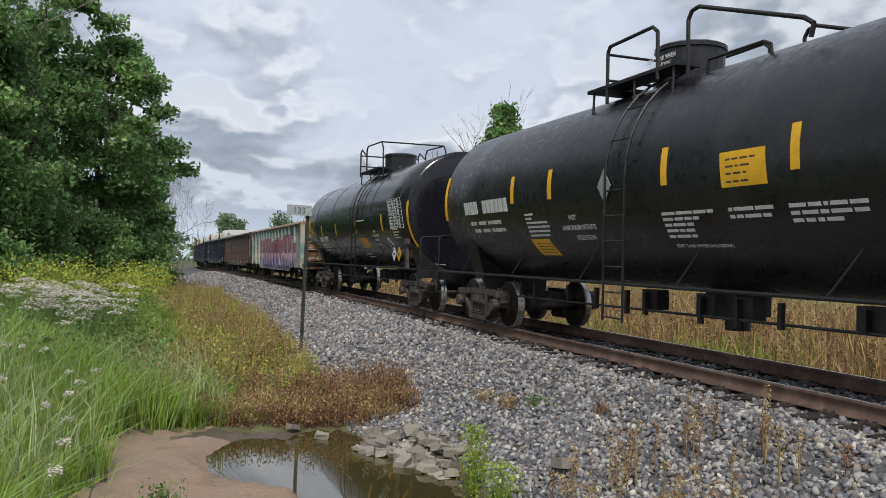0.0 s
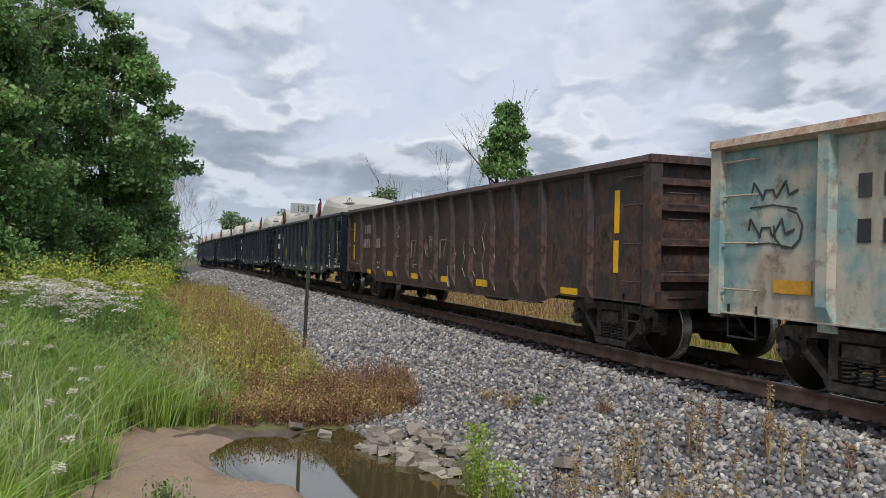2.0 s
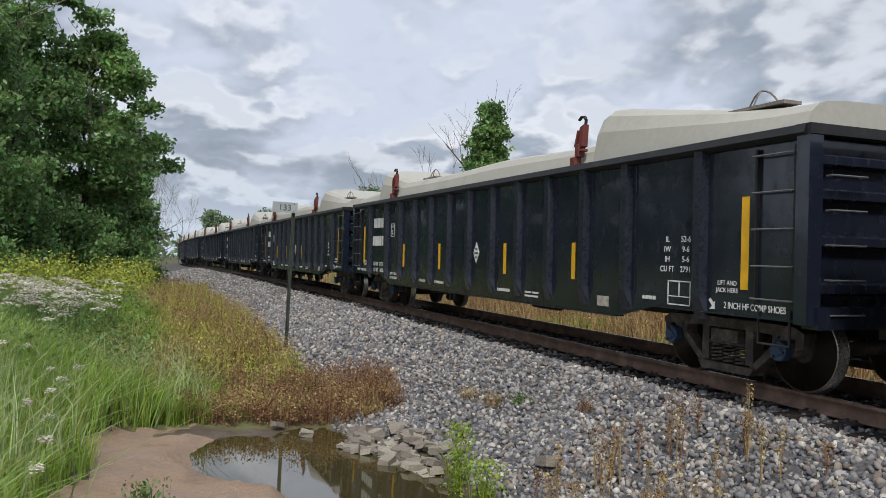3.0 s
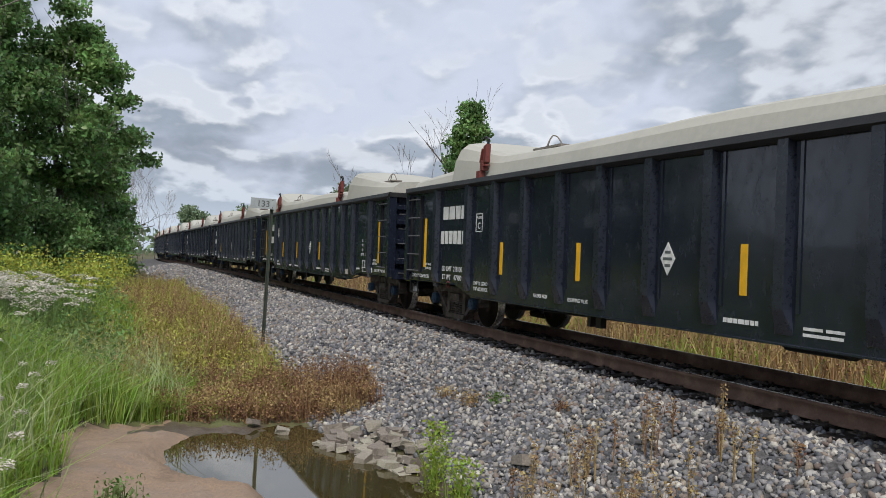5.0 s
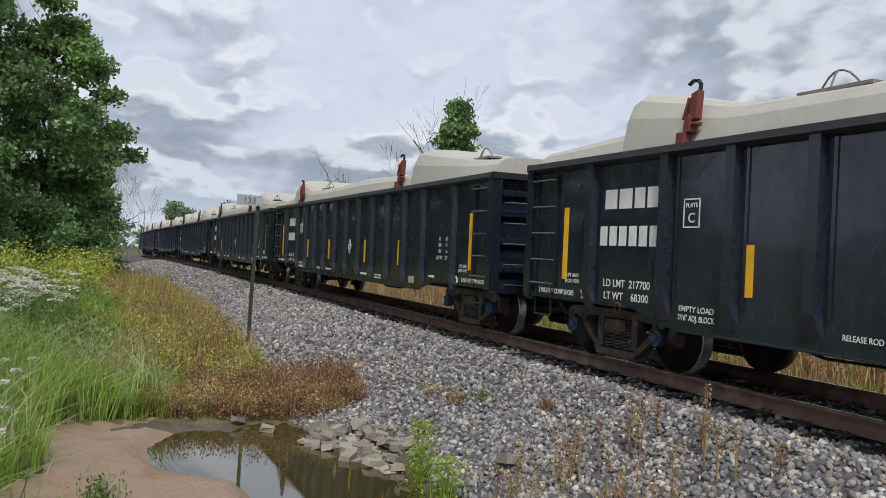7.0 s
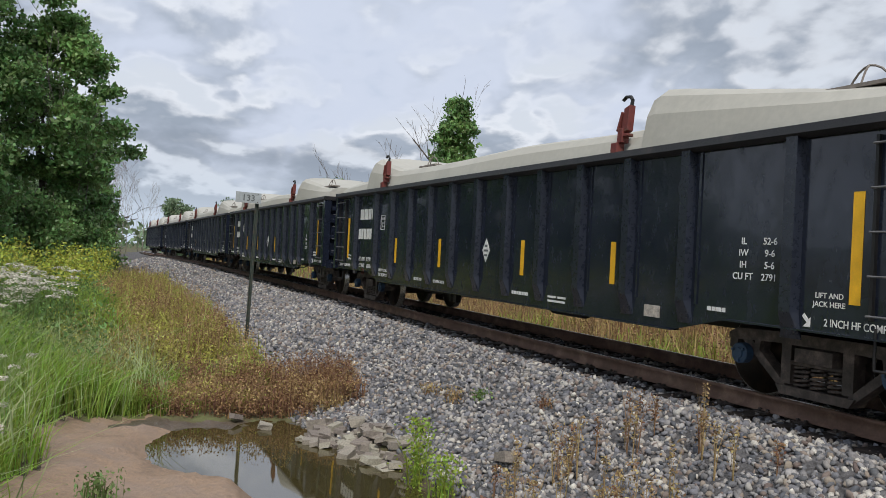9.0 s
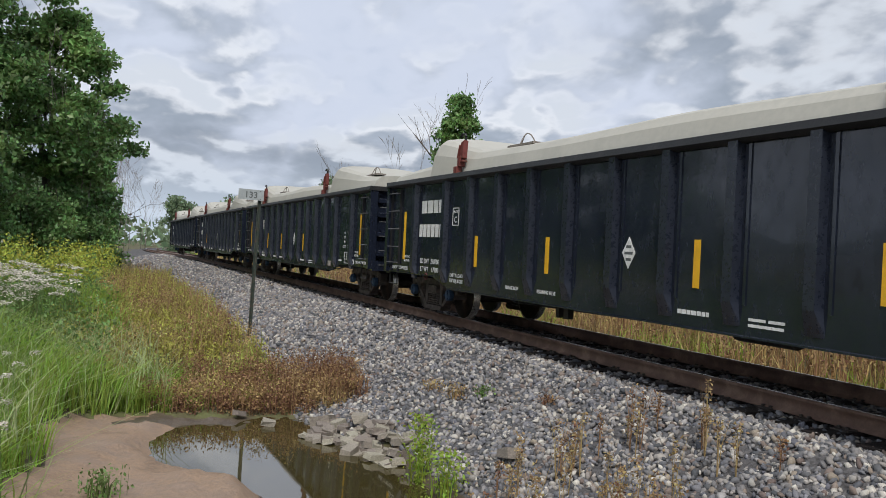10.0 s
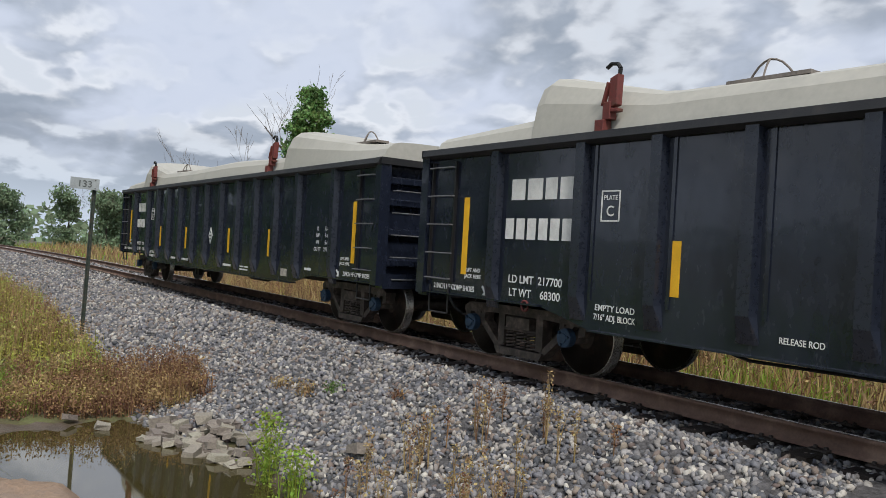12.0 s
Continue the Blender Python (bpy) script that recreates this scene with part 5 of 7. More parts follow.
def curved_patch(y0, y1, z0, z1, lift=0.005, slant=0.0, n=8):
    """A patch that follows the tank's round flank."""
    bm = bmesh.new()
    k0, k1 = (math.asin((z - TANK_Z) / (TANK_R + 0.01)) for z in (z0, z1))
    rows = []
    for i in range(n + 1):
        k = k0 + (k1 - k0) * i / n
        row = []
        for y in (y0, y1):
            for r in (TANK_R + 0.01, TANK_R + 0.01 + lift):
                row.append(bm.verts.new((-r * math.cos(k), y + slant * i / n, TANK_Z + r * math.sin(k))))
        rows.append(row)
    for p, q in zip(rows, rows[1:]):
        bm.faces.new((p[1], p[3], q[3], q[1]))
        bm.faces.new((p[0], q[0], q[2], p[2]))
        bm.faces.new((p[0], p[1], q[1], q[0]))
        bm.faces.new((p[2], q[2], q[3], p[3]))
    bm.faces.new((rows[0][0], rows[0][2], rows[0][3], rows[0][1]))
    bm.faces.new((rows[-1][0], rows[-1][1], rows[-1][3], rows[-1][2]))
    return bm


def tank_write(car, text, y, z, h, mat="white", stretch=1.0):
    write(car, text, y, z, h, mat, stretch=stretch, turn=on_tank(y, z, 0.003))


def tank_bars(car, y, z, widths, h, mat="white"):
    q = 0.0
    for w in widths:
        if w > 0:
            bm = bmesh.new()
            box(bm, -0.001, 0.004, q - w, q, 0, h)
            part("stencil_bar", bm, mat, car, at=on_tank(y, z))
        q -= abs(w) + 0.03


def mark_bars(car, y, z, widths, h, mat="white", gap=0.035):
    """Plain bars, one for each mark, on a flat side."""
    for w in widths:
        if w > 0:
            bm = bmesh.new()
            box(bm, -SIDE - 0.0145, -SIDE - 0.0095, y - w, y, z, z + h)
            part("mark_bar", bm, mat, car)
        y -= abs(w) + gap


def tank_car(label, half, trucks, dome_y, short=0.0, loops=False):
    car = thing("tank_car", label, "tank car", "tank cars of the train")
    rear, front = half, half - short
    part("tank", tank_mesh(rear - 0.3, front - 0.25, "tank_paint" if loops else "tank_gloss"), "", car, smooth=True)
    for e in (-1, 1):
        half = front if e < 0 else rear
        add_truck(car, e * trucks + (0.5 * short if e < 0 else 0), "truck_iron")
        bm = bmesh.new()
        box(bm, -0.35, 0.35, e * (half + 0.35) - 1.9 * (e > 0), e * (half + 0.35) + 1.9 * (e < 0), 0.72, 1.02)
        box(bm, -1.45, 1.45, e * (half + 0.3) - 0.12, e * (half + 0.3) + 0.12, 0.86, 1.04)
        extrude_xz(bm, ((-1.05, 0.95), (1.05, 0.95), (1.25, 1.62), (-1.25, 1.62)), e * trucks - 0.25, e * trucks + 0.25)
        part("draft_sill", bm, "black_steel", car)
        bm = bmesh.new()
        y = e * (half + 0.28)
        bent(bm, ((-1.40, y, 1.0), (-1.40, y, 1.75), (-1.36, y, 1.84), (-1.0, y, 1.86), (1.0, y, 1.86), (1.36, y, 1.84), (1.40, y, 1.75), (1.40, y, 1.0)), 0.022, 8)
        part("end_handrail", bm, "black_steel", car)
        part("step_iron", shared("stir", stirrup_mesh), "", car, at=pose(-1.42, e * (half + 0.05), 0.86))
    add_couplers(car, rear + 0.35)
    bm = bmesh.new()
    for sd in (-1, 1):
        bent(bm, ((sd * 1.45, -front - 0.2, 1.06), (sd * 1.45, half + 0.2, 1.06)), 0.024, 8)
        for y in np.linspace(-front + 1.2, half - 1.2, 6):
            tube(bm, (sd * 1.45, y, 1.06), (sd * 1.28, y - 0.28, 1.55), 0.014, n=6)
    part("side_handrail", bm, "black_steel", car)
    bm = bmesh.new()
    bent(bm, ((-0.95, -trucks + 1.5, 0.72), (-0.95, trucks - 1.5, 0.66)), 0.02, 6)
    rr = random.Random(int(half * 10))
    for y in np.linspace(-trucks + 1.6, trucks - 1.6, 11):
        q = y + rr.uniform(-0.25, 0.25)
        box(bm, -0.98, -0.92, q - 0.03, q + 0.03, 0.62 + rr.uniform(-0.08, 0.1), 0.95)
        if rr.random() < 0.5:
            box(bm, -0.9, -0.7, q - 0.2, q + 0.15, 0.70, 0.98)
    box(bm, -0.30, 0.30, dome_y - 1.4, dome_y - 0.8, 0.66, 0.98)
    lathe_y = dome_y - 1.1
    tube(bm, (0, lathe_y, 0.98), (0, lathe_y, 0.46), 0.17, n=14)
    part("bottom_outlet", bm, "black_steel", car)
    # dome, platform, rails and ladder
    top = TANK_Z + TANK_R
    bm = bmesh.new()
    lathe(bm, [(top - 0.10, 0.54), (top + 0.10, 0.54), (top + 0.12, 0.50), (top + 0.46, 0.50), (top + 0.47, 0.53), (top + 0.53, 0.53), (top + 0.56, 0.47), (top + 0.57, 0.02)], 28, "z")
    bmesh.ops.translate(bm, verts=bm.verts, vec=(0, dome_y, 0))
    part("dome", bm, "tank_paint", car)
    bm = bmesh.new()
    for x0, x1 in ((-1.02, -0.62), (0.62, 1.02)):
        box(bm, x0, x1, dome_y - 1.0, dome_y + 1.25, top - 0.02, top + 0.03)
    box(bm, -1.02, 1.02, dome_y + 0.75, dome_y + 1.25, top - 0.022, top + 0.028)
    for y in (dome_y - 0.9, dome_y, dome_y + 1.1):
        for sd in (-1, 1):
            tube(bm, (sd * 0.98, y, top), (sd * 1.0, y, top - 0.46), 0.02, n=6)
    part("platform", bm, "black_steel", car)
    bm = bmesh.new()
    z1 = top + 0.80
    if loops:
        # a square rail behind the dome, and one before it that falls away forwards
        for sd in (-1, 1):
            bent(bm, [(sd * 1.0, dome_y + a, top + b) for a, b in ((0.70, -0.26), (0.70, 0.52), (0.64, 0.61), (-0.44, 0.63), (-0.55, 0.54), (-0.57, -0.14))], 0.028, 8)
            bent(bm, [(sd * 1.0, dome_y + a, top + b) for a, b in ((-1.22, -0.26), (-1.21, 0.52), (-1.28, 0.62), (-1.42, 0.64), (-3.16, 0.02), (-3.30, -0.08), (-3.26, -0.22))], 0.028, 8)
            bent(bm, [(sd * 0.75, dome_y + a, top + b) for a, b in ((-1.3, -0.2), (-1.32, 0.0), (-2.3, 0.0), (-2.42, -0.06), (-2.44, -0.24))], 0.022, 8)
        for a, b in ((0.70, 0.5), (0.70, 0.1)):
            bent(bm, ((-1.0, dome_y + a, top + b), (1.0, dome_y + a, top + b)), 0.022, 8)
    else:
        for sd in (-1, 1):
            bent(bm, ((sd * 1.0, dome_y + 0.45, top), (sd * 1.0, dome_y + 0.45, z1 - 0.12), (sd * 1.0, dome_y + 0.30, z1), (sd * 1.0, dome_y - 1.25, z1 - 0.05), (sd * 1.0, dome_y - 1.42, z1 - 0.25), (sd * 1.0, dome_y - 1.45, top - 0.3)), 0.024, 8)
            bent(bm, ((sd * 1.0, dome_y + 1.22, top - 0.1), (sd * 1.0, dome_y + 1.22, z1 - 0.12), (sd * 1.0, dome_y + 1.05, z1 - 0.02), (sd * 1.0, dome_y + 0.45, z1 - 0.3)), 0.024, 8)
        bent(bm, ((-1.0, dome_y + 1.22, z1 - 0.2), (1.0, dome_y + 1.22, z1 - 0.2)), 0.022, 8)
        bent(bm, ((-1.0, dome_y + 1.22, z1 - 0.55), (1.0, dome_y + 1.22, z1 - 0.55)), 0.022, 8)
        bent(bm, ((-1.0, dome_y - 1.25, z1 - 0.05), (1.0, dome_y - 1.25, z1 - 0.05)), 0.022, 8)
    part("platform_rail", bm, "black_steel", car)
    bm = bmesh.new()
    rail_pts = [(-(TANK_R + 0.10) * math.cos(a), TANK_Z + (TANK_R + 0.10) * math.sin(a)) for a in np.linspace(0, 1.15, 8)]
    pts = [(-TANK_R - 0.10, 0.55)] + rail_pts
    for dy in (-0.24, 0.24):
        bent(bm, [(x, dome_y - 0.5 + dy, z) for x, z in pts], 0.020, 6)
    lad = part("ladder", bm, "black_steel", car)
    for x, z in [(-TANK_R - 0.10, q) for q in (0.6, 0.95, 1.3, 1.65, 2.0, 2.35)] + rail_pts[2::2]:
        bm = bmesh.new()
        tube(bm, (x, dome_y - 0.74, z), (x, dome_y - 0.26, z), 0.013, n=6)
        part("rung", bm, "black_steel", lad)
    return car


def front_tank_car():
    car = tank_car("matt black tank car with yellow panels and white lettering", 7.0, 5.75, 0.45, loops=True)
    for y in (-3.15, -1.01, 1.97, 3.33):
        part("reflective_strip", curved_patch(y - 0.06, y + 0.06, 2.35, 2.83), "yellow", car)
    part("reflective_strip", curved_patch(6.48, 6.60, 2.15, 3.08), "yellow", car)
    for txt, z in (("VENT TANK WHEN", 0.30), ("UNLOADING", 0.20)):
        write(car, txt, 0.45, TANK_Z + TANK_R + z, 0.07, x=-0.535, stretch=0.8)
    part("yellow_panel", curved_patch(-2.76, -2.06, 2.24, 2.64, slant=0.02), "yellow", car, "yellow stencil panel with faded bars")
    for z, widths in ((2.54, (0.07, 0.09, 0.12, 0.09)), (2.46, (0.12, 0.05, 0.14)), (2.38, (0.09, 0.12, 0.06)), (2.29, (0.08, 0.09, 0.12))):
        tank_bars(car, -2.14, z, widths, 0.022, "brown_paint")
    part("yellow_panel", curved_patch(2.25, 2.90, 1.45, 1.72, slant=0.10), "yellow", car, "slanted yellow panel")
    for i in range(4):
        tank_bars(car, 2.86, 1.50 + 0.05 * i, (0.2, 0.14, 0.12), 0.014, "brown_paint")
    # owner's mark and number
    tank_bars(car, 5.50, 2.23, (0.17, 0.06, 0.14, 0.17), 0.25)
    tank_bars(car, 4.62, 2.23, (0.155,) * 6, 0.25)
    for i in range(2):
        tank_bars(car, 5.30 - 0.1 * i, 2.02 - 0.14 * i, (0.09, 0.16, -0.05, 0.32, -0.04, 0.12, 0.3, 0.1), 0.07)
    for i in range(6):
        tank_bars(car, 2.92, 2.12 - 0.07 * i, ((0.3,), (0.22,), (0.4, 0.3), (0.45, 0.3), (0.3, 0.4), (0.45, 0.2))[i], 0.036)
    tank_write(car, "HOT", 1.35, 2.0, 0.085, stretch=0.9)
    tank_write(car, "AMMONIUM NITRATE", 1.25, 1.85, 0.085, stretch=0.85)
    tank_write(car, "SOLUTION", 1.15, 1.70, 0.085, stretch=0.9)
    for i, widths in enumerate(((0.26, 0.3, 0.22, 0.1), (0.2, 0.16, 0.14, 0.1), (0.14, 0.24, 0.12), (0.22, 0.1, 0.16), (0.12, 0.26, 0.1))):
        tank_bars(car, -0.86, 1.98 - 0.07 * i, widths, 0.04)
    tank_bars(car, -2.09, 1.98, (0.06, 0.3, 0.26), 0.042)
    tank_bars(car, -2.09, 1.90, (0.08, 0.1, 0.24, 0.12), 0.042)
    for i, widths in enumerate(((0.22, 0.16, 0.05, 0.2, 0.2), (0.12, 0.2, 0.1, 0.24, 0.16), (0.14, 0.12, 0.08, 0.2))):
        tank_bars(car, -2.99, 1.98 - 0.075 * i, widths, 0.042)
    tank_write(car, "VENT TANK WHEN UNLOADING", -1.42, 1.58, 0.05)
    bm = bmesh.new()
    extrude_yz(bm, ((0, -0.24), (0.17, 0), (0, 0.24), (-0.17, 0)), -0.008, 0.004)
    part("diamond_placard", bm, "sign_plate", car, "bare metal diamond placard holder", at=on_tank(0.32, 2.44, 0.02))
    return car


def hot_tank_car():
    car = tank_car("glossy black tank car with hazard diamonds and a stencilled table", 7.3, 5.75, -0.5, short=0.9)
    for y, z0, z1 in ((-3.65, 2.06, 2.52), (-0.75, 2.06, 2.44), (2.0, 2.06, 2.44), (4.3, 2.06, 2.44)):
        part("reflective_strip", curved_patch(y - 0.055, y + 0.055, z0, z1), "yellow", car)
    for y in (-6.02, 6.5):
        part("reflective_strip", curved_patch(y - 0.07, y + 0.07, 1.6, 2.75), "yellow", car)
    # marks and a hazard diamond on the front head
    for x, z, widths, h in ((0.28, 2.96, (0.1, 0.1, 0.1, 0.1, -0.06, 0.08, 0.08, 0.08, 0.08), 0.13), (0.42, 2.80, (0.2, -0.02, 0.24, -0.02, 0.2), 0.06),
                            (0.42, 2.69, (0.2, -0.02, 0.24, -0.02, 0.25), 0.06), (0.55, 1.98, (0.1, 0.3, 0.06, 0.28), 0.05), (0.55, 1.9, (0.2, 0.14), 0.05)):
        for w in widths:
            if w > 0:
                bm = bmesh.new()
                box(bm, x, x + w, -6.125, -6.06, z, z + h)
                part("mark_bar", bm, "white", car)
            x += abs(w) + 0.02
    bm = bmesh.new()
    extrude_xz(bm, ((0.85, 1.22), (1.04, 1.41), (0.85, 1.60), (0.66, 1.41)), -6.14, -6.125)
    d = part("diamond_placard", bm, "yellow", car, "yellow hazard diamond placard")
    bm = bmesh.new()
    for x in (0.76, 0.81, 0.86, 0.91):
        box(bm, x, x + 0.035, -6.144, -6.14, 1.37, 1.44)
    part("placard_bars", bm, "sign_ink", d)
    bm = bmesh.new()
    box(bm, 0.82, 0.88, -6.125, -6.06, 1.0, 1.3)
    part("placard_holder", bm, "black_steel", car)
    part("yellow_panel", curved_patch(-1.80, -1.02, 1.62, 1.90, slant=0.1), "yellow", car, "slanted yellow panel")
    for i, s in enumerate(("HOT", "AMMONIUM", "NITRATE", "SOLUTION")):
        tank_write(car, s, -2.75 - 0.02 * i, 2.02 - 0.115 * i, 0.085)
    tank_write(car, "2 IN HF COMP SHOES", -6.3, 1.18, 0.06)
    # the stencilled table
    bm = bmesh.new()
    for i in range(10):
        box(bm, -0.002, 0.004, -0.58, 0.58, 0.085 * i, 0.085 * i + 0.012)
    for y in (-0.58, -0.32, -0.08, 0.16, 0.57):
        box(bm, -0.002, 0.004, y, y + 0.012, 0, 0.775)
    for i in range(9):
        bars(bm, 0.54, 0.085 * i + 0.026, (0.26, -0.04, 0.14, -0.02, 0.13, -0.04, 0.14), 0.04, -0.002, 0.004, 0.02)
    part("stencil_table", bm, "white", car, at=on_tank(-5.08, 2.10, 0.03) @ pose(0, 0, 0, 0, 7, 0))
    for i in range(4):
        tank_bars(car, -4.55, 2.06 - 0.07 * i, (0.3, 0.2) if i % 2 else (0.42,), 0.035)
    for y, mat in ((-4.42, "white"), (-4.85, "yellow")):
        bm = bmesh.new()
        extrude_yz(bm, ((0, -0.19), (0.19, 0), (0, 0.19), (-0.19, 0)), -0.006, 0.004)
        d = part("diamond_placard", bm, mat, car, "hazard diamond placard", at=pose(-1.36, y, 1.42))
        bm = bmesh.new()
        bars(bm, 0.10, -0.03, (0.045, 0.045, 0.045), 0.07, -0.009, -0.006, 0.015)
        part("placard_bars", bm, "sign_ink", d)
    bm = bmesh.new()
    for a, b in (((0, -0.24), (0.17, 0)), ((0.17, 0), (0, 0.24)), ((0, 0.24), (-0.17, 0)), ((-0.17, 0), (0, -0.24))):
        tube(bm, (0, a[0], a[1]), (0, b[0], b[1]), 0.010, n=5)
    part("diamond_frame", bm, "white", car, at=on_tank(-3.95, 1.68, 0.01))
    bm = bmesh.new()
    extrude_yz(bm, ((0.10, 0), (-0.10, 0), (-0.03, 0.62), (0.03, 0.62)), -0.01, 0.05)
    box(bm, -0.03, 0.05, -0.13, 0.13, 0.62, 0.76)
    part("jacking_bracket", bm, "truck_iron", car, at=pose(-1.44, -5.7, 1.06))
    tank_bars(car, 4.9, 1.86, (0.13, 0.13, 0.13, 0.13, -0.1, 0.13, 0.13, 0.13, 0.13), 0.2)
    for i in range(3):
        tank_bars(car, 4.8, 1.72 - 0.09 * i, (0.1, 0.3, 0.14, 0.3), 0.05)
    tank_bars(car, -1.0, 2.4, (0.8,), 0.04)
    tank_bars(car, -0.6, 1.42, (0.5,), 0.03)
    tank_bars(car, -0.6, 1.34, (0.7,), 0.03)
    # jacket seams
    for y in (-5.3, -2.6, 0.0, 2.6, 5.2):
        bm = bmesh.new()
        lathe(bm, [(-0.03, TANK_R + 0.011), (-0.03, TANK_R + 0.016), (0.03, TANK_R + 0.016), (0.03, TANK_R + 0.011)], 64, "y", False)
        part("jacket_band", bm, "tank_paint", car, at=pose(0, y, TANK_Z), smooth=True)
    return car


PITCH = 17.493
TRAIN = []
for k in range(-7, 5):
    TRAIN.append((black_gondola(k + 7), k * PITCH + HALF))
TRAIN.append((brown_gondola(), -8 * PITCH + HALF + 0.22))
TRAIN.append((graffiti_gondola(), -9 * PITCH + HALF + 0.20))
TRAIN.append((hot_tank_car(), 12.2 - 177.8))
TRAIN.append((front_tank_car(), 9.45 - 190.3))

# ---------------- stones ----------------


def block():
    """A twenty-sided lump, to be pulled out of shape."""
    g = (1 + 5 ** 0.5) / 2
    v = np.array([(-1, g, 0), (1, g, 0), (-1, -g, 0), (1, -g, 0), (0, -1, g), (0, 1, g), (0, -1, -g), (0, 1, -g), (g, 0, -1), (g, 0, 1), (-g, 0, -1), (-g, 0, 1)]) * 0.55
    f = np.array([(0, 11, 5), (0, 5, 1), (0, 1, 7), (0, 7, 10), (0, 10, 11), (1, 5, 9), (5, 11, 4), (11, 10, 2), (10, 7, 6), (7, 1, 8),
                  (3, 9, 4), (3, 4, 2), (3, 2, 6), (3, 6, 8), (3, 8, 9), (4, 9, 5), (2, 4, 11), (6, 2, 10), (8, 6, 7), (9, 8, 1)])
    return v, f


def rand_rot(rng, n):
    q = rng.normal(size=(n, 4))
    q /= np.linalg.norm(q, axis=1, keepdims=True)
    w, x, y, z = q.T
    return np.stack([np.stack([1 - 2 * (y * y + z * z), 2 * (x * y - z * w), 2 * (x * z + y * w)], -1),
                     np.stack([2 * (x * y + z * w), 1 - 2 * (x * x + z * z), 2 * (y * z - x * w)], -1),
                     np.stack([2 * (x * z - y * w), 2 * (y * z + x * w), 1 - 2 * (x * x + y * y)], -1)], 1)


def build_ballast():
    rng = np.random.default_rng(21)
    base, faces = block()
    pts, size = [], []
    for y0, y1, per, s0, s1 in ((3.0, 9.0, 500, 0.020, 0.042), (9.0, 15.0, 400, 0.022, 0.044), (15.0, 26.0, 230, 0.028, 0.052), (26.0, 42.0, 80, 0.036, 0.060), (42.0, 80.0, 26, 0.05, 0.085)):
        n = int((y1 - y0) * 3.6 * per)
        y = rng.uniform(y0, y1, n)
        tx, _ = track_x(y)
        lat = rng.uniform(-4.75, -0.87, n)
        keep = rng.random(n) < np.clip((lat + 4.9) / 0.6, 0.15, 1) * np.where(lat > -1.36, 0.6, 1)
        x = tx + lat
        keep &= pond_shape(x, y) > 0.02
        pts.append(np.stack([x, y], -1)[keep])
        size.append((s0 + (s1 - s0) * rng.random(n) ** 1.6)[keep])
        # between the rails and past them
        n2 = int((y1 - y0) * 4.0 * per * 0.35)
        y = rng.uniform(y0, y1, n2)
        tx, _ = track_x(y)
        lat = np.where(rng.random(n2) < 0.5, rng.uniform(-0.62, 0.62, n2), rng.uniform(0.9, 2.9, n2))
        pts.append(np.stack([tx + lat, y], -1))
        size.append(rng.uniform(s0, s1, n2))
    pts, size = np.concatenate(pts), np.concatenate(size)
    z = ground_z(pts[:, 0], pts[:, 1]) + size * rng.uniform(-0.1, 0.75, len(size))
    order = np.argsort(np.hypot(pts[:, 0] - 4.0, pts[:, 1] - 7.0) - size * 30)
    group = thing("ballast", "loose grey crushed stone ballast", "gravel", kind="stuff")
    variants = []
    for k in range(14):
        v = (base + rng.normal(0, 0.17, (12, 3))) * np.array([1.3, 0.95, 0.66])
        variants.append(v)
    meshes = [raw_mesh("stone", v, faces, ["stone_piece"]) for v in variants]
    near = order[:300]
    for i in near:
        ob = part("stone", meshes[i % 14], "", group)
        r = Euler(rng.uniform(0, 6.28, 3)).to_matrix().to_4x4()
        ob.matrix_basis = Matrix.Translation((pts[i, 0], pts[i, 1], z[i])) @ r @ Matrix.Diagonal((size[i],) * 3 + (1,))
    rest = order[300:]
    n = len(rest)
    R = rand_rot(rng, n)
    sh = np.stack(variants)[rng.integers(0, 14, n)] * size[rest][:, None, None]
    V = np.einsum("nij,nkj->nki", R, sh) + np.stack([pts[rest, 0], pts[rest, 1], z[rest]], -1)[:, None, :]
    F = faces[None] + 12 * np.arange(n)[:, None, None]
    part("loose_stones", raw_mesh("loose_stones", V.reshape(-1, 3), F.reshape(-1, 3), ["stone"]), "", group)["kind"] = "stuff"


def rubble_mesh(rng):
    bm = bmesh.new()
    box(bm, -0.5, 0.5, -0.4, 0.4, -0.28, 0.28)
    for v in bm.verts:
        v.co += Vector([rng.uniform(-0.09, 0.09) for _ in range(3)])
    return finish(bm, "rubble_stone", "rubble", bevel=0.045)


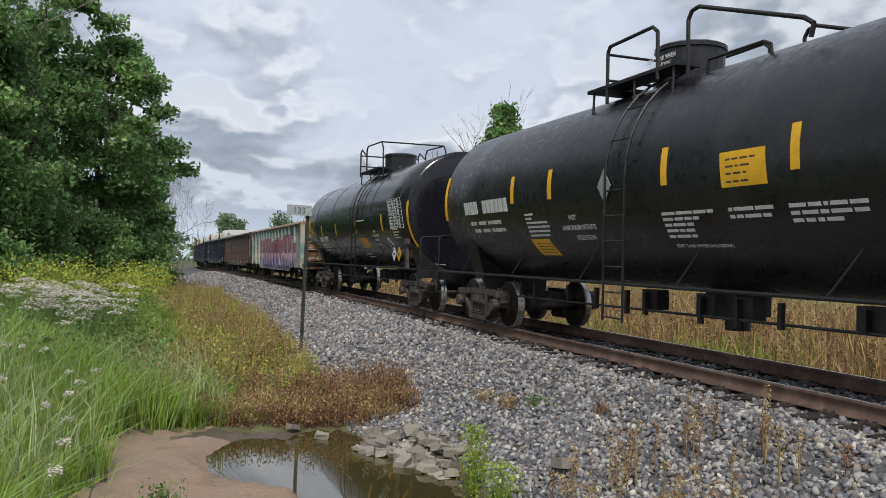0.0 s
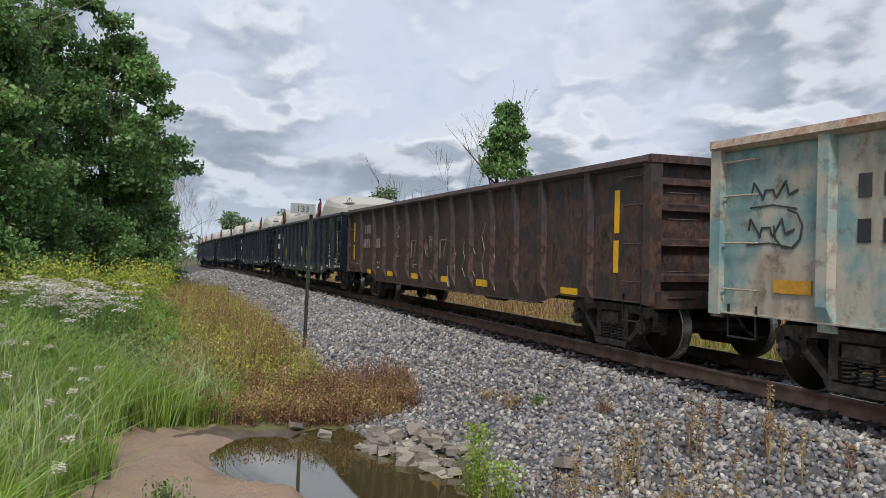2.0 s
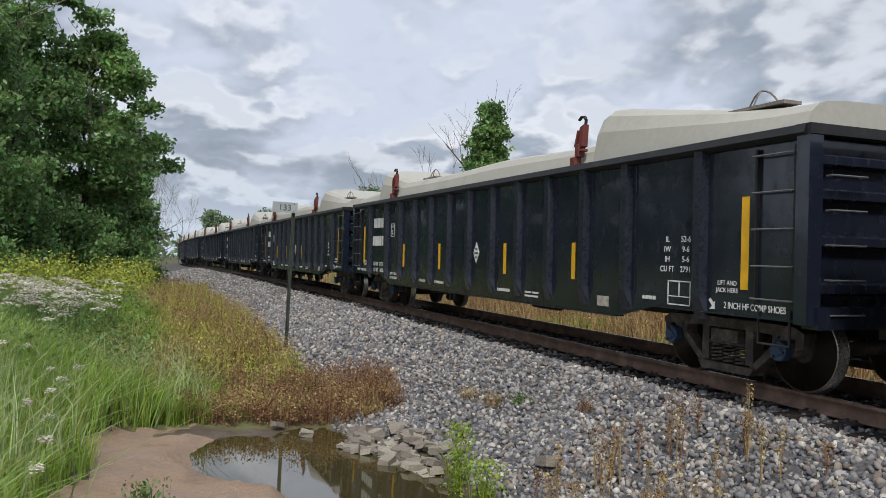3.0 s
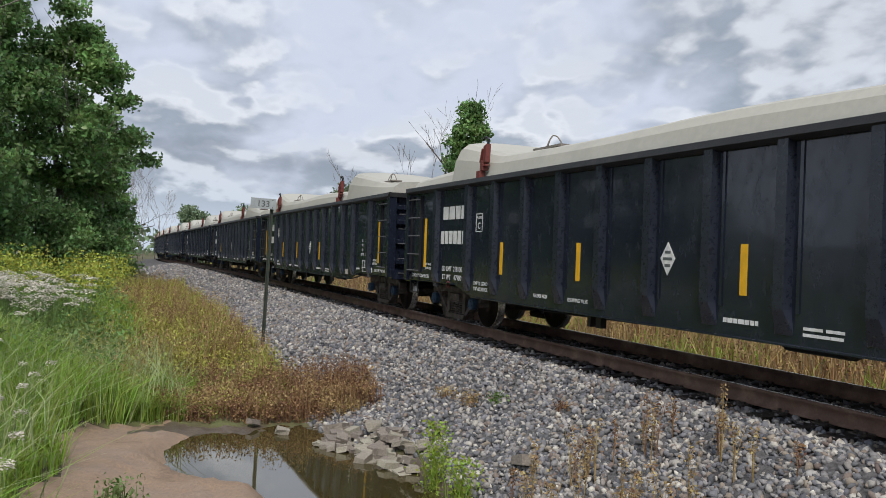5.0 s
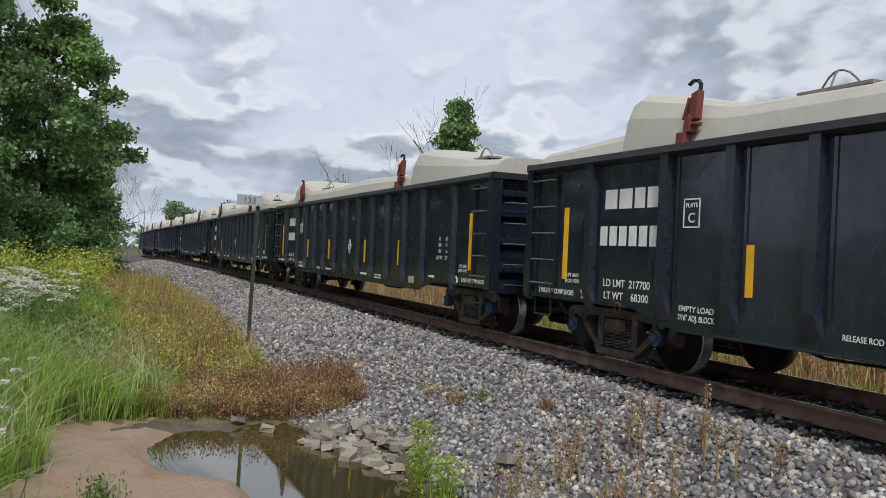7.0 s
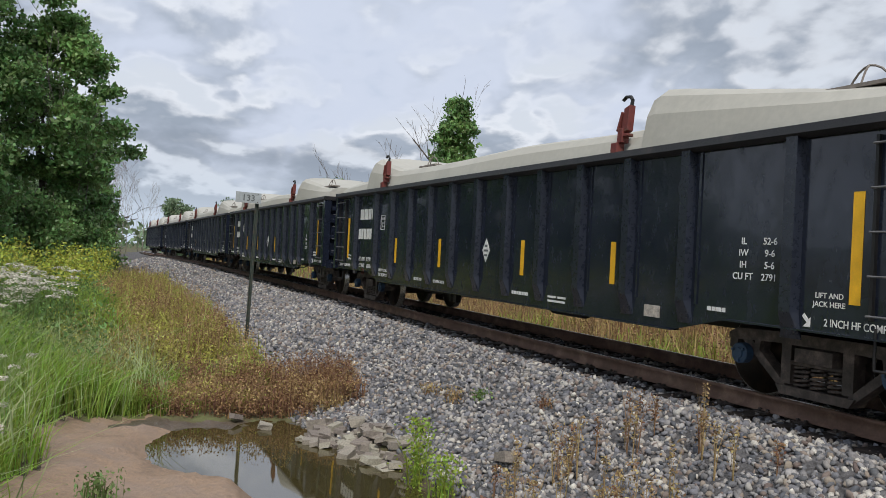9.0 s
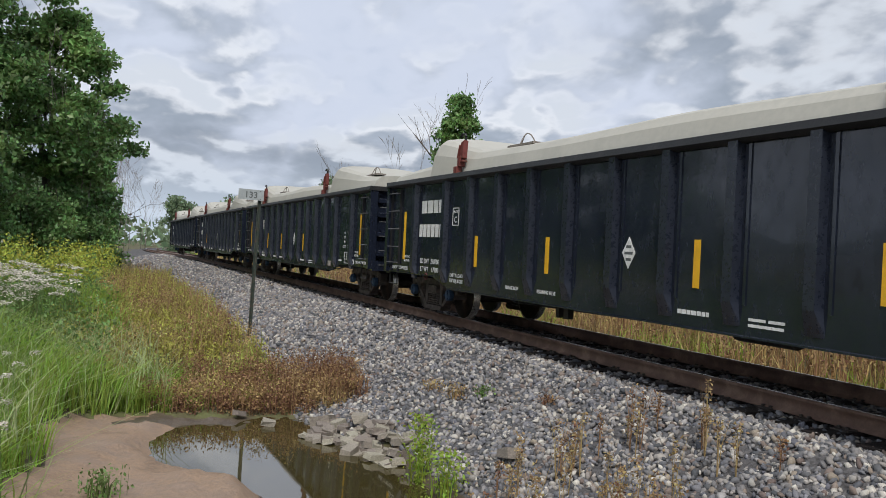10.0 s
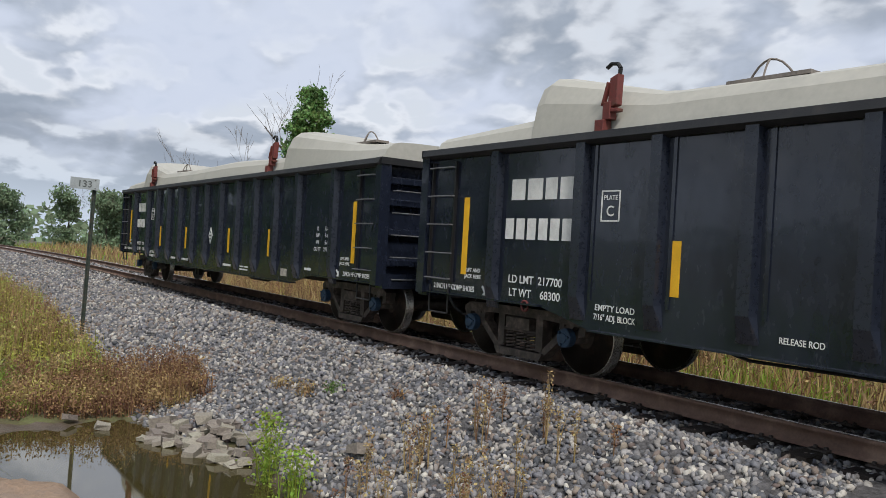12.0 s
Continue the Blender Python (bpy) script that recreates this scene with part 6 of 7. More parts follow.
def build_rubble():
    rng = random.Random(8)
    meshes = [rubble_mesh(rng) for _ in range(6)]
    spots = []
    for i in range(120):
        u, across = rng.random(), rng.random()
        x, y = 2.84 + 0.62 * u + 0.62 * across + rng.uniform(-0.05, 0.05), 10.35 - 1.75 * u + 0.35 * across + rng.uniform(-0.1, 0.1)
        spots.append((x, y, rng.uniform(0.08, 0.20), 0.0 if i < 58 else 0.07))
    for x, y, s in ((3.35, 10.75, 0.34), (3.75, 10.35, 0.26), (3.85, 9.75, 0.24), (4.3, 9.4, 0.24), (4.4, 7.4, 0.24), (2.62, 10.95, 0.17), (2.3, 11.4, 0.15)):
        spots.append((x, y, s, 0.05))
    for x, y, s, up in spots:
        z = max(float(ground_z(x, y)), POND - 0.05) + s * 0.16 + up
        ob = new("rubble_stone", meshes[rng.randrange(6)])
        tagged(ob, "pale broken limestone block beside the pool", "stone", "rubble by the pool")
        ob.matrix_basis = Matrix.Translation((x, y, z)) @ Euler((rng.uniform(-0.28, 0.28), rng.uniform(-0.28, 0.28), rng.uniform(0, 6.28))).to_matrix().to_4x4() @ Matrix.Diagonal((s, s, s * 0.8, 1))


# ---------------- small plants ----------------


def blades(rng, x, y, z, h, w, lean=0.35, droop=0.5):
    """Tapered, bent blades of grass: two quads each."""
    n = len(x)
    a, b = rng.uniform(0, 2 * np.pi, n), rng.uniform(0, 2 * np.pi, n)
    l = lean * rng.random(n) * h
    d = np.stack([np.cos(a), np.sin(a)], -1)
    s = np.stack([np.cos(b), np.sin(b)], -1) * w[:, None] / 2
    p0 = np.stack([x, y], -1)
    p1, p2 = p0 + d * (l * 0.35)[:, None], p0 + d * (l * (1 + droop))[:, None]
    z1, z2 = z + h * 0.55, z + h * (1 - 0.25 * droop * rng.random(n))
    V = np.stack([np.c_[p0 - s, z - 0.03], np.c_[p0 + s, z - 0.03], np.c_[p1 + s * 0.8, z1], np.c_[p1 - s * 0.8, z1], np.c_[p2 + s * 0.15, z2], np.c_[p2 - s * 0.15, z2]], 1)
    F = np.array([(0, 1, 2, 3), (3, 2, 4, 5)])[None] + 6 * np.arange(n)[:, None, None]
    return V.reshape(-1, 3), F.reshape(-1, 4)


def leaves(rng, c, size, flat=0.0):
    """Leaf quads, turned at random, round given centres."""
    n = len(c)
    R = rand_rot(rng, n)
    q = np.array([(-0.5, -0.1, 0), (0.0, -0.32, 0.05), (0.5, 0.05, 0), (0.0, 0.32, 0.05)])
    V = np.einsum("nij,kj->nki", R, q) * size[:, None, None]
    V[:, :, 2] *= 1 - flat
    V = V + c[:, None, :]
    F = np.arange(4 * n).reshape(n, 4)
    return V.reshape(-1, 3), F


def join(*pairs):
    vs, fs, k = [], [], 0
    for v, f in pairs:
        vs.append(v)
        fs.append(f + k)
        k += len(v)
    return np.concatenate(vs), np.concatenate(fs)


def stuff(name, label, category, v, f, mat):
    return tagged(new(name, raw_mesh(name, v, f, [mat])), label, category, kind="stuff")


def scatter(rng, n, x0, x1, y0, y1, keep):
    x, y = rng.uniform(x0, x1, n), rng.uniform(y0, y1, n)
    k = keep(x, y)
    return x[k], y[k]


def left_of_gravel(x, y, m=0.0):
    tx, _ = track_x(y)
    return x - tx < -4.45 + m


def bare(x, y):
    return (zone(x, y) >= 2) | (pond_shape(x, y) < 0.12)


def stalks(rng, x, y, h, leaf, per, spread=0.10, top=0.0):
    """Weeds: a thin stem, leaf quads along it, denser towards the top."""
    z = ground_z(x, y)
    n = len(x)
    V, F = blades(rng, x, y, z, h, np.full(n, 0.012), 0.18, 0.1)
    k = np.repeat(np.arange(n), per)
    u = rng.random(len(k)) ** (0.6 if top else 0.9)
    u = top + (1 - top) * u
    c = np.stack([x[k] + rng.normal(0, spread, len(k)) * (0.4 + u * 0.6), y[k] + rng.normal(0, spread, len(k)) * (0.4 + u * 0.6), z[k] + h[k] * u], -1)
    return join((V, F), leaves(rng, c, leaf * rng.uniform(0.6, 1.4, len(k))))


def build_plants():
    rng = np.random.default_rng(77)
    ok = lambda x, y: left_of_gravel(x, y, -0.1) & ~bare(x, y)
    # green grass: tall in front, thick behind the mud
    parts = []
    for n, x0, x1, y0, y1, h0, h1, w in ((22000, -4.2, 0.5, 3.2, 8.0, 0.40, 0.85, 0.015), (15000, -5.5, 0.6, 8.0, 14.0, 0.45, 0.9, 0.015), (8000, 0.0, 2.0, 11.7, 13.8, 0.28, 0.55, 0.014), (16000, -9.0, 1.0, 14.0, 24.0, 0.5, 0.85, 0.022)):
        x, y = scatter(rng, n, x0, x1, y0, y1, lambda x, y: ok(x, y) & (x < -0.1 + 0.25 * (y - 7.0) * (y < 14) + 1.6 * (y >= 14) + 0.5 * np.sin(y * 1.7) + rng.normal(0, 0.35, len(x))))
        h = rng.uniform(h0, h1, len(x)) * (0.8 + 0.35 * np.sin(x * 1.3 + y * 0.7))
        parts.append(blades(rng, x, y, ground_z(x, y), h, w * rng.uniform(0.6, 1.3, len(x)), 0.6, 0.7))
    stuff("tall_grass", "lush green uncut grass beside the mud", "grass", *join(*parts), "grass")
    parts = []
    x, y = scatter(rng, 3800, -5.0, 1.4, 4.5, 15.0, ok)
    parts.append(blades(rng, x, y, ground_z(x, y), rng.uniform(0.7, 1.1, len(x)), np.full(len(x), 0.012), 0.7, 0.9))
    stuff("pale_grass", "pale arching grass stems with seed heads", "grass", *join(*parts), "pale_grass")
    # the mixed weeds on the bank
    def bank(n, x0, x1, y0, y1, lo=-99, hi=99):
        return scatter(rng, n, x0, x1, y0, y1, lambda x, y: ok(x, y) & left_of_gravel(x, y, -0.12 + 0.1 * np.sin(y * 3)) & (x - (0.2 + 0.05 * (y - 11)) > lo) & (x - (0.2 + 0.05 * (y - 11)) < hi))
    def patch(x, y, a, b, c):
        """Uneven patches, so that the kinds of plants stand in drifts."""
        return np.sin(a * x + 0.7 * y + c) * np.sin(b * y - 0.5 * x + 2 * c) + 0.5 * np.sin(2.7 * x - 1.9 * y + c)

    def drift(n, x0, x1, y0, y1, keep, lo=-99, hi=99):
        x, y = bank(n, x0, x1, y0, y1, lo, hi)
        k = keep(x, y)
        return x[k], y[k]
    low = lambda x, y: (0.62 + 0.38 * smooth(12.0, 16.0, y)) * np.clip(0.85 + 0.42 * patch(x, y, 2.3, 1.7, 0.9) + 0.25 * np.sin(5.1 * x + 3.3 * y), 0.35, 1.7)

    def shore(n, x0, x1, y0, y1, keep):
        def inside(x, y):
            tx, _ = track_x(y)
            return (x - tx < -4.5 + 0.95 * (1 - smooth(12.4, 14.2, y))) & ~((zone(x, y) >= 2) | (pond_shape(x, y) < 0.12)) & keep(x, y)
        return scatter(rng, n, x0, x1, y0, y1, inside)
    # low olive cover, thick over the whole bank
    x, y = drift(9500, -0.8, 5.4, 11.9, 38.0, lambda x, y: patch(x, y, 1.3, 0.8, 0.4) > -1.1 + 0.6 * smooth(15, 19, y), -0.7)
    stuff("yellowing_weeds", "yellow-green leafy weeds in drifts along the gravel", "weeds", *stalks(rng, x, y, rng.uniform(0.22, 0.55, len(x)) * low(x, y), 0.052, 20, 0.09), "olive_weed")
    x, y = drift(5200, -0.6, 5.6, 11.8, 40.0, lambda x, y: patch(x, y, 1.1, 0.6, 2.2) > -0.25, -0.2)
    stuff("dry_weeds", "dry straw-coloured weeds in drifts on the bank", "weeds", *stalks(rng, x, y, rng.uniform(0.3, 0.75, len(x)) * low(x, y), 0.045, 18, 0.07), "straw")
    for n, mat, lab in ((3000, "straw", "upright dry grass stems on the bank"), (3600, "olive_weed", "yellow-green grass stems on the bank")):
        x, y = bank(n, -0.6, 5.4, 11.8, 36.0, -0.5)
        h = rng.uniform(0.3, 0.85, len(x)) * low(x, y)
        stuff("bank_stems", lab, "grass", *blades(rng, x, y, ground_z(x, y), h, np.full(len(x), 0.012) + 0.0006 * (y - 11), 0.35, 0.3), mat)
    # rust-brown dock: a low fringe on the shore, taller tufts by the gravel, and a drift further up
    x, y = shore(2500, 1.0, 4.6, 11.5, 14.6, lambda x, y: rng.random(len(x)) < 1.15 - 0.42 * (y - 11.6) + 0.18 * (x - 1.2) + 0.35 * np.sin(3 * x + y))
    h = rng.uniform(0.14, 0.46, len(x)) + 0.24 * smooth(2.9, 4.0, x) * rng.random(len(x))
    stuff("shore_dock", "low rust-brown dock fringing the pool's bank", "weeds", *stalks(rng, x, y, h, 0.036, 20, 0.055), "red_weed")
    x, y = shore(520, 2.6, 4.6, 11.5, 13.6, lambda x, y: np.sin(4 * x) * np.sin(5 * y + x) > -0.2)
    x2, y2 = drift(3600, 0.4, 5.2, 15.4, 36.0, lambda x, y: patch(x, y, 1.0, 0.5, 1.0) > -0.1, 0.1)
    x, y = np.r_[x, x2], np.r_[y, y2]
    stuff("rust_red_weeds", "rust-brown dock and dry seed stalks", "weeds", *stalks(rng, x, y, rng.uniform(0.30, 0.72, len(x)), 0.030, 24, 0.04, 0.15), "red_weed")
    # fresh green foot of the bank over the shore
    x, y = drift(5200, -0.4, 2.2, 11.6, 13.6, lambda x, y: x < 1.5 + 0.5 * np.sin(2.2 * y) * np.sin(3.1 * x))
    stuff("shore_grass", "fresh green grass hanging over the mud", "grass", *blades(rng, x, y, ground_z(x, y), rng.uniform(0.2, 0.5, len(x)), np.full(len(x), 0.016), 0.8, 0.8), "grass")
    x, y = bank(650, -2.4, 2.0, 12.3, 23.0, -3.0, 0.2)
    x2, y2 = scatter(rng, 2300, -12.0, 3.0, 20.0, 46.0, lambda x, y: ok(x, y) & (x < -0.9 + 0.06 * (y - 20)))
    x, y = np.r_[x, x2], np.r_[y, y2]
    stuff("green_weeds", "leafy green weeds of the field edge", "weeds", *stalks(rng, x, y, rng.uniform(0.5, 0.95, len(x)), 0.07, 24, 0.13), "weed_green")
    # goldenrod and white blooms
    x, y = scatter(rng, 950, -11.0, 2.2, 20.0, 36.0, lambda x, y: ok(x, y) & (np.sin(x * 1.7) * np.sin(y * 0.9 + x) > -0.35) & (x < 0.3 + 0.1 * (y - 21)))
    h = rng.uniform(0.75, 1.75, len(x))
    v, f = stalks(rng, x, y, h * 0.86, 0.09, 20, 0.13)
    stuff("goldenrod_stems", "leafy goldenrod stems at the wood's edge", "weeds", v, f, "weed_green")
    k = np.repeat(np.arange(len(x)), 46)
    c = np.stack([x[k] + rng.normal(0, 0.17, len(k)), y[k] + rng.normal(0, 0.17, len(k)), ground_z(x, y)[k] + h[k] * rng.uniform(0.62, 1.03, len(k))], -1)
    stuff("goldenrod_flowers", "yellow goldenrod plumes in bloom", "flowers", *leaves(rng, c, rng.uniform(0.05, 0.11, len(c))), "goldenrod")
    ux, uy = scatter(rng, 15, -2.9, -0.1, 15.5, 19.5, ok)
    cx = np.repeat(ux, 7) + rng.normal(0, 0.32, 7 * len(ux))
    cy = np.repeat(uy, 7) + rng.normal(0, 0.40, 7 * len(ux))
    x0, y0 = scatter(rng, 46, -3.2, -0.2, 5.5, 13.0, ok)
    hc = np.r_[rng.uniform(0.80, 1.3, len(cx)), rng.uniform(0.5, 0.82, len(x0))]
    big = np.r_[np.full(len(cx), 1.0), np.full(len(x0), 0.36)]
    cx, cy = np.r_[cx, x0], np.r_[cy, y0]
    k = np.repeat(np.arange(len(cx)), 64)
    a, q = rng.uniform(0, 2 * np.pi, len(k)), np.sqrt(rng.random(len(k))) * 0.19 * rng.uniform(0.6, 1.1, len(cx))[k]
    c = np.stack([cx[k] + q * np.cos(a) * big[k], cy[k] + q * np.sin(a) * big[k], ground_z(cx, cy)[k] + hc[k] - 1.6 * q * q * big[k] + rng.normal(0, 0.014, len(k))], -1)
    stuff("white_flowers", "flat white flower heads among the grass", "flowers", *leaves(rng, c, rng.uniform(0.035, 0.075, len(c)) * (0.35 + 0.65 * big[k]), 0.6), "white_bloom")
    x, y = np.repeat(cx, 6) + rng.normal(0, 0.08, 6 * len(cx)), np.repeat(cy, 6) + rng.normal(0, 0.08, 6 * len(cx))
    stuff("flower_stems", "green stems under the white flower heads", "weeds", *blades(rng, x, y, ground_z(x, y), np.repeat(hc, 6), np.full(len(x), 0.012), 0.1, 0.1), "weed_green")
    # the strip beyond the track
    def beyond(x, y):
        tx, _ = track_x(y)
        return (x - tx > 3.0)
    x, y = scatter(rng, 14000, 10.5, 17.0, 2.0, 34.0, beyond)
    x2, y2 = scatter(rng, 5000, 10.5, 26.0, 34.0, 90.0, beyond)
    x, y = np.r_[x, x2], np.r_[y, y2]
    h = rng.uniform(0.55, 1.15, len(x)) * (0.55 + 0.45 * smooth(10.8, 12.5, x))
    stuff("far_dry_grass", "dry brown grass beyond the track", "grass", *blades(rng, x, y, ground_z(x, y), h, np.where(y > 34, 0.06, 0.03), 0.4, 0.4), "straw")
    x, y = scatter(rng, 2200, 10.9, 16.0, 2.0, 42.0, beyond)
    stuff("far_weeds", "reddish weeds beyond the track", "weeds", *stalks(rng, x, y, rng.uniform(0.6, 1.2, len(x)), 0.055, 22, 0.10), "red_weed")
    x, y = scatter(rng, 12000, 11.5, 40.0, 2.0, 120.0, lambda x, y: beyond(x, y) & (np.sin(x * 0.9) * np.sin(y * 0.37) > -0.1))
    stuff("far_green_grass", "green grass beyond the track", "grass", *blades(rng, x, y, ground_z(x, y), rng.uniform(0.3, 0.6, len(x)), np.where(y > 34, 0.09, 0.04), 0.4, 0.4), "lime_weed")
    x, y = scatter(rng, 2600, 10.6, 12.6, 3.0, 20.0, lambda x, y: beyond(x, y) & (np.sin(y * 1.1) > 0.1))
    stuff("trackside_grass", "bright green tufts at the far foot of the ballast", "grass", *blades(rng, x, y, ground_z(x, y), rng.uniform(0.3, 0.7, len(x)), np.full(len(x), 0.025), 0.5, 0.5), "lime_weed")
    # plants of their own in the gravel
    r2 = random.Random(4)
    for i in range(46):
        px, py = r2.uniform(3.9, 5.8), r2.uniform(4.7, 6.6)
        if i % 4 == 0:
            px, py = r2.uniform(3.2, 4.2), r2.uniform(5.6, 6.8)
        hh = r2.uniform(0.30, 0.72)
        n = 70
        u = rng.random(n) ** 0.6
        c = np.stack([rng.normal(0, 0.028, n), rng.normal(0, 0.028, n), hh * (0.3 + 0.7 * u)], -1)
        zero = np.zeros(4)
        st = blades(rng, zero, zero, zero, np.full(4, hh), np.full(4, 0.009), 0.2, 0.1)
        ob = new("dry_weed_stalk", raw_mesh("dry_weed_stalk", *join(st, leaves(rng, c, rng.uniform(0.014, 0.042, n))), ["straw" if i % 3 else "red_weed"]))
        ob.location = (px, py, float(ground_z(px, py)))
        tagged(ob, "dry brown weed stalk rising from the ballast", "weed", "dry stalks in the ballast")
    for px, py, hh, rad, n, mat, lab in ((3.62, 7.95, 0.78, 0.17, 760, "lime_weed", "bright lime-green leafy weed beside the rubble"), (3.60, 7.25, 0.55, 0.2, 520, "lime_weed", "bright lime-green leafy weed beside the rubble"), (5.2, 9.5, 0.16, 0.16, 120, "weed_green", "small green weed in the ballast"), (5.0, 9.9, 0.2, 0.2, 160, "straw", "small dry weed in the ballast"), (4.95, 10.6, 0.16, 0.2, 140, "straw", "small dry weed in the ballast"), (0.35, 7.35, 0.22, 0.22, 200, "weed_green", "small leafy weed on the mud"), (5.45, 8.3, 0.14, 0.12, 90, "red_weed", "small dry weed in the ballast")):
        u = rng.random(n)
        c = np.stack([rng.normal(0, rad * 0.5, n), rng.normal(0, rad * 0.5, n), hh * u], -1)
        k = 40
        st = blades(rng, rng.normal(0, rad * 0.3, k), rng.normal(0, rad * 0.3, k), np.zeros(k), rng.uniform(0.5, 1, k) * hh, np.full(k, 0.012), 0.4, 0.4)
        ob = new("weed", raw_mesh("weed", *join(st, leaves(rng, c, rng.uniform(0.022, 0.055, n))), [mat]))
        ob.location = (px, py, float(ground_z(px, py)))
        tagged(ob, lab, "weed")


# ---------------- trees ----------------


def grow(rng, start, direction, length, radius, depth, out, tips, wild=0.35, wide=0.85):
    p, d = Vector(start), Vector(direction).normalized()
    steps = 4
    r = radius
    for i in range(steps):
        q = p + d * (length / steps)
        r2 = r * 0.84
        out.append((p.copy(), q.copy(), r, r2))
        if depth > 0 and i >= 1:
            side = (d + Vector((rng.gauss(0, 1), rng.gauss(0, 1), rng.gauss(0.15, 0.7))) * wide).normalized()
            grow(rng, q, side, length * rng.uniform(0.45, 0.68), r2 * 0.55, depth - 1, out, tips, wild, wide)
        p, r = q, r2
        d = (d + Vector((rng.gauss(0, wild), rng.gauss(0, wild), rng.gauss(0.08, wild * 0.6))) * 0.5).normalized()
    tips.append(p.copy())


def limbs_mesh(name, segs, mat):
    bm = bmesh.new()
    for a, b, r, r2 in segs:
        tube(bm, a, b, max(r, 0.012), max(r2, 0.010), 6 if r > 0.05 else 4)
    return finish(bm, name, mat, smooth=True)


def tree(x, y, h, width, seed, n_leaf, size, mat="leaf", label="leafy deciduous tree at the wood's edge", base=0.18, clump=0.5, trunk=0.02, lumps=70, stems=1, limb_share=0.35, shape=None, wide=0.85, depth=3):
    rng, r = np.random.default_rng(seed), random.Random(seed)
    z = float(ground_z(x, y))
    t = thing("tree", label, "tree", "trees beside the track", at=pose(x, y, z))
    segs, tips = [], []
    for k in range(stems):
        grow(r, (r.uniform(-0.3, 0.3) * (stems > 1), r.uniform(-0.3, 0.3) * (stems > 1), -0.1), (r.gauss(0, 0.08), r.gauss(0, 0.08), 1), h * 0.74, h * trunk, depth, segs, tips, 0.22, wide)
    part("trunk", limbs_mesh("trunk", segs, "bark"), "", t, smooth=True)
    # clumps sit near the limb ends and on an uneven shell; gaps stay between them
    cs = []
    tp = [p for p in tips if p.z > h * base and math.hypot(p.x, p.y) < width]
    while len(cs) < lumps:
        if tp and r.random() < limb_share:
            p = r.choice(tp)
            cs.append((p.x, p.y, p.z))
            continue
        a, u = r.uniform(0, 2 * math.pi), r.random()
        zz = base + (1 - base) * u
        rad = width * math.sin(math.pi * min(1, 0.16 + 0.80 * u)) ** 0.75 * (0.72 + 0.38 * math.sin(3 * a + seed) * math.sin(7 * u + seed))
        if shape:
            rad = width * float(np.interp(zz, [q[0] for q in shape], [q[1] for q in shape])) * (0.88 + 0.16 * math.sin(5 * a + 9 * u + seed))
        k = r.random() ** 0.42
        cs.append((rad * k * math.cos(a), rad * k * math.sin(a), h * zz))
    cs = np.array(cs)
    w = rng.uniform(0.5, 1.5, len(cs))
    idx = rng.choice(len(cs), n_leaf, p=w / w.sum())
    off = np.clip(rng.normal(0, 1, (n_leaf, 3)), -1.9, 1.9) * np.array([1, 1, 0.5]) * clump * (0.6 + 0.5 * w[idx])[:, None]
    c = cs[idx] + off
    part("crown", raw_mesh("crown", *leaves(rng, c, size * rng.uniform(0.6, 1.5, n_leaf)), [mat]), "", t)
    return t


def bare_tree(x, y, h, seed, label="bare dead tree with grey twigs", lean=0.0):
    r = random.Random(seed)
    t = thing("dead_tree", label, "tree", "bare trees", at=pose(x, y, float(ground_z(x, y))))
    segs, tips = [], []
    grow(r, (0, 0, -0.1), (lean, 0, 1), h * 0.85, h * 0.007, 4, segs, tips, 0.06, 0.36)
    part("trunk", limbs_mesh("trunk", segs, "dead_wood"), "", t, smooth=True)
    return t


def bush(x, y, h, w, seed, n, size, mat="leaf", label="dense green bush at the wood's edge"):
    rng, r = np.random.default_rng(seed), random.Random(seed)
    t = thing("bush", label, "bush", "bushes at the wood's edge", at=pose(x, y, float(ground_z(x, y))))
    segs, tips = [], []
    for k in range(5):
        grow(r, (r.uniform(-0.2, 0.2), r.uniform(-0.2, 0.2), -0.05), (r.gauss(0, 0.4), r.gauss(0, 0.4), 1), h * 0.7, 0.04, 1, segs, tips, 0.3)
    part("stem", limbs_mesh("stems", segs, "bark"), "", t, smooth=True)
    k = 34
    cs = np.stack([rng.normal(0, w * 0.42, k), rng.normal(0, w * 0.42, k), h * rng.uniform(0.08, 0.92, k)], -1)
    cs[:, :2] *= np.clip(1.25 - cs[:, 2:3] / h, 0.25, 1)
    i = rng.integers(0, k, n)
    c = cs[i] + rng.normal(0, 1, (n, 3)) * 0.30 * np.array([1, 1, 0.7])
    c[:, 2] = np.abs(c[:, 2])
    part("foliage", raw_mesh("foliage", *leaves(rng, c, size * rng.uniform(0.6, 1.4, n)), [mat]), "", t)
    return t


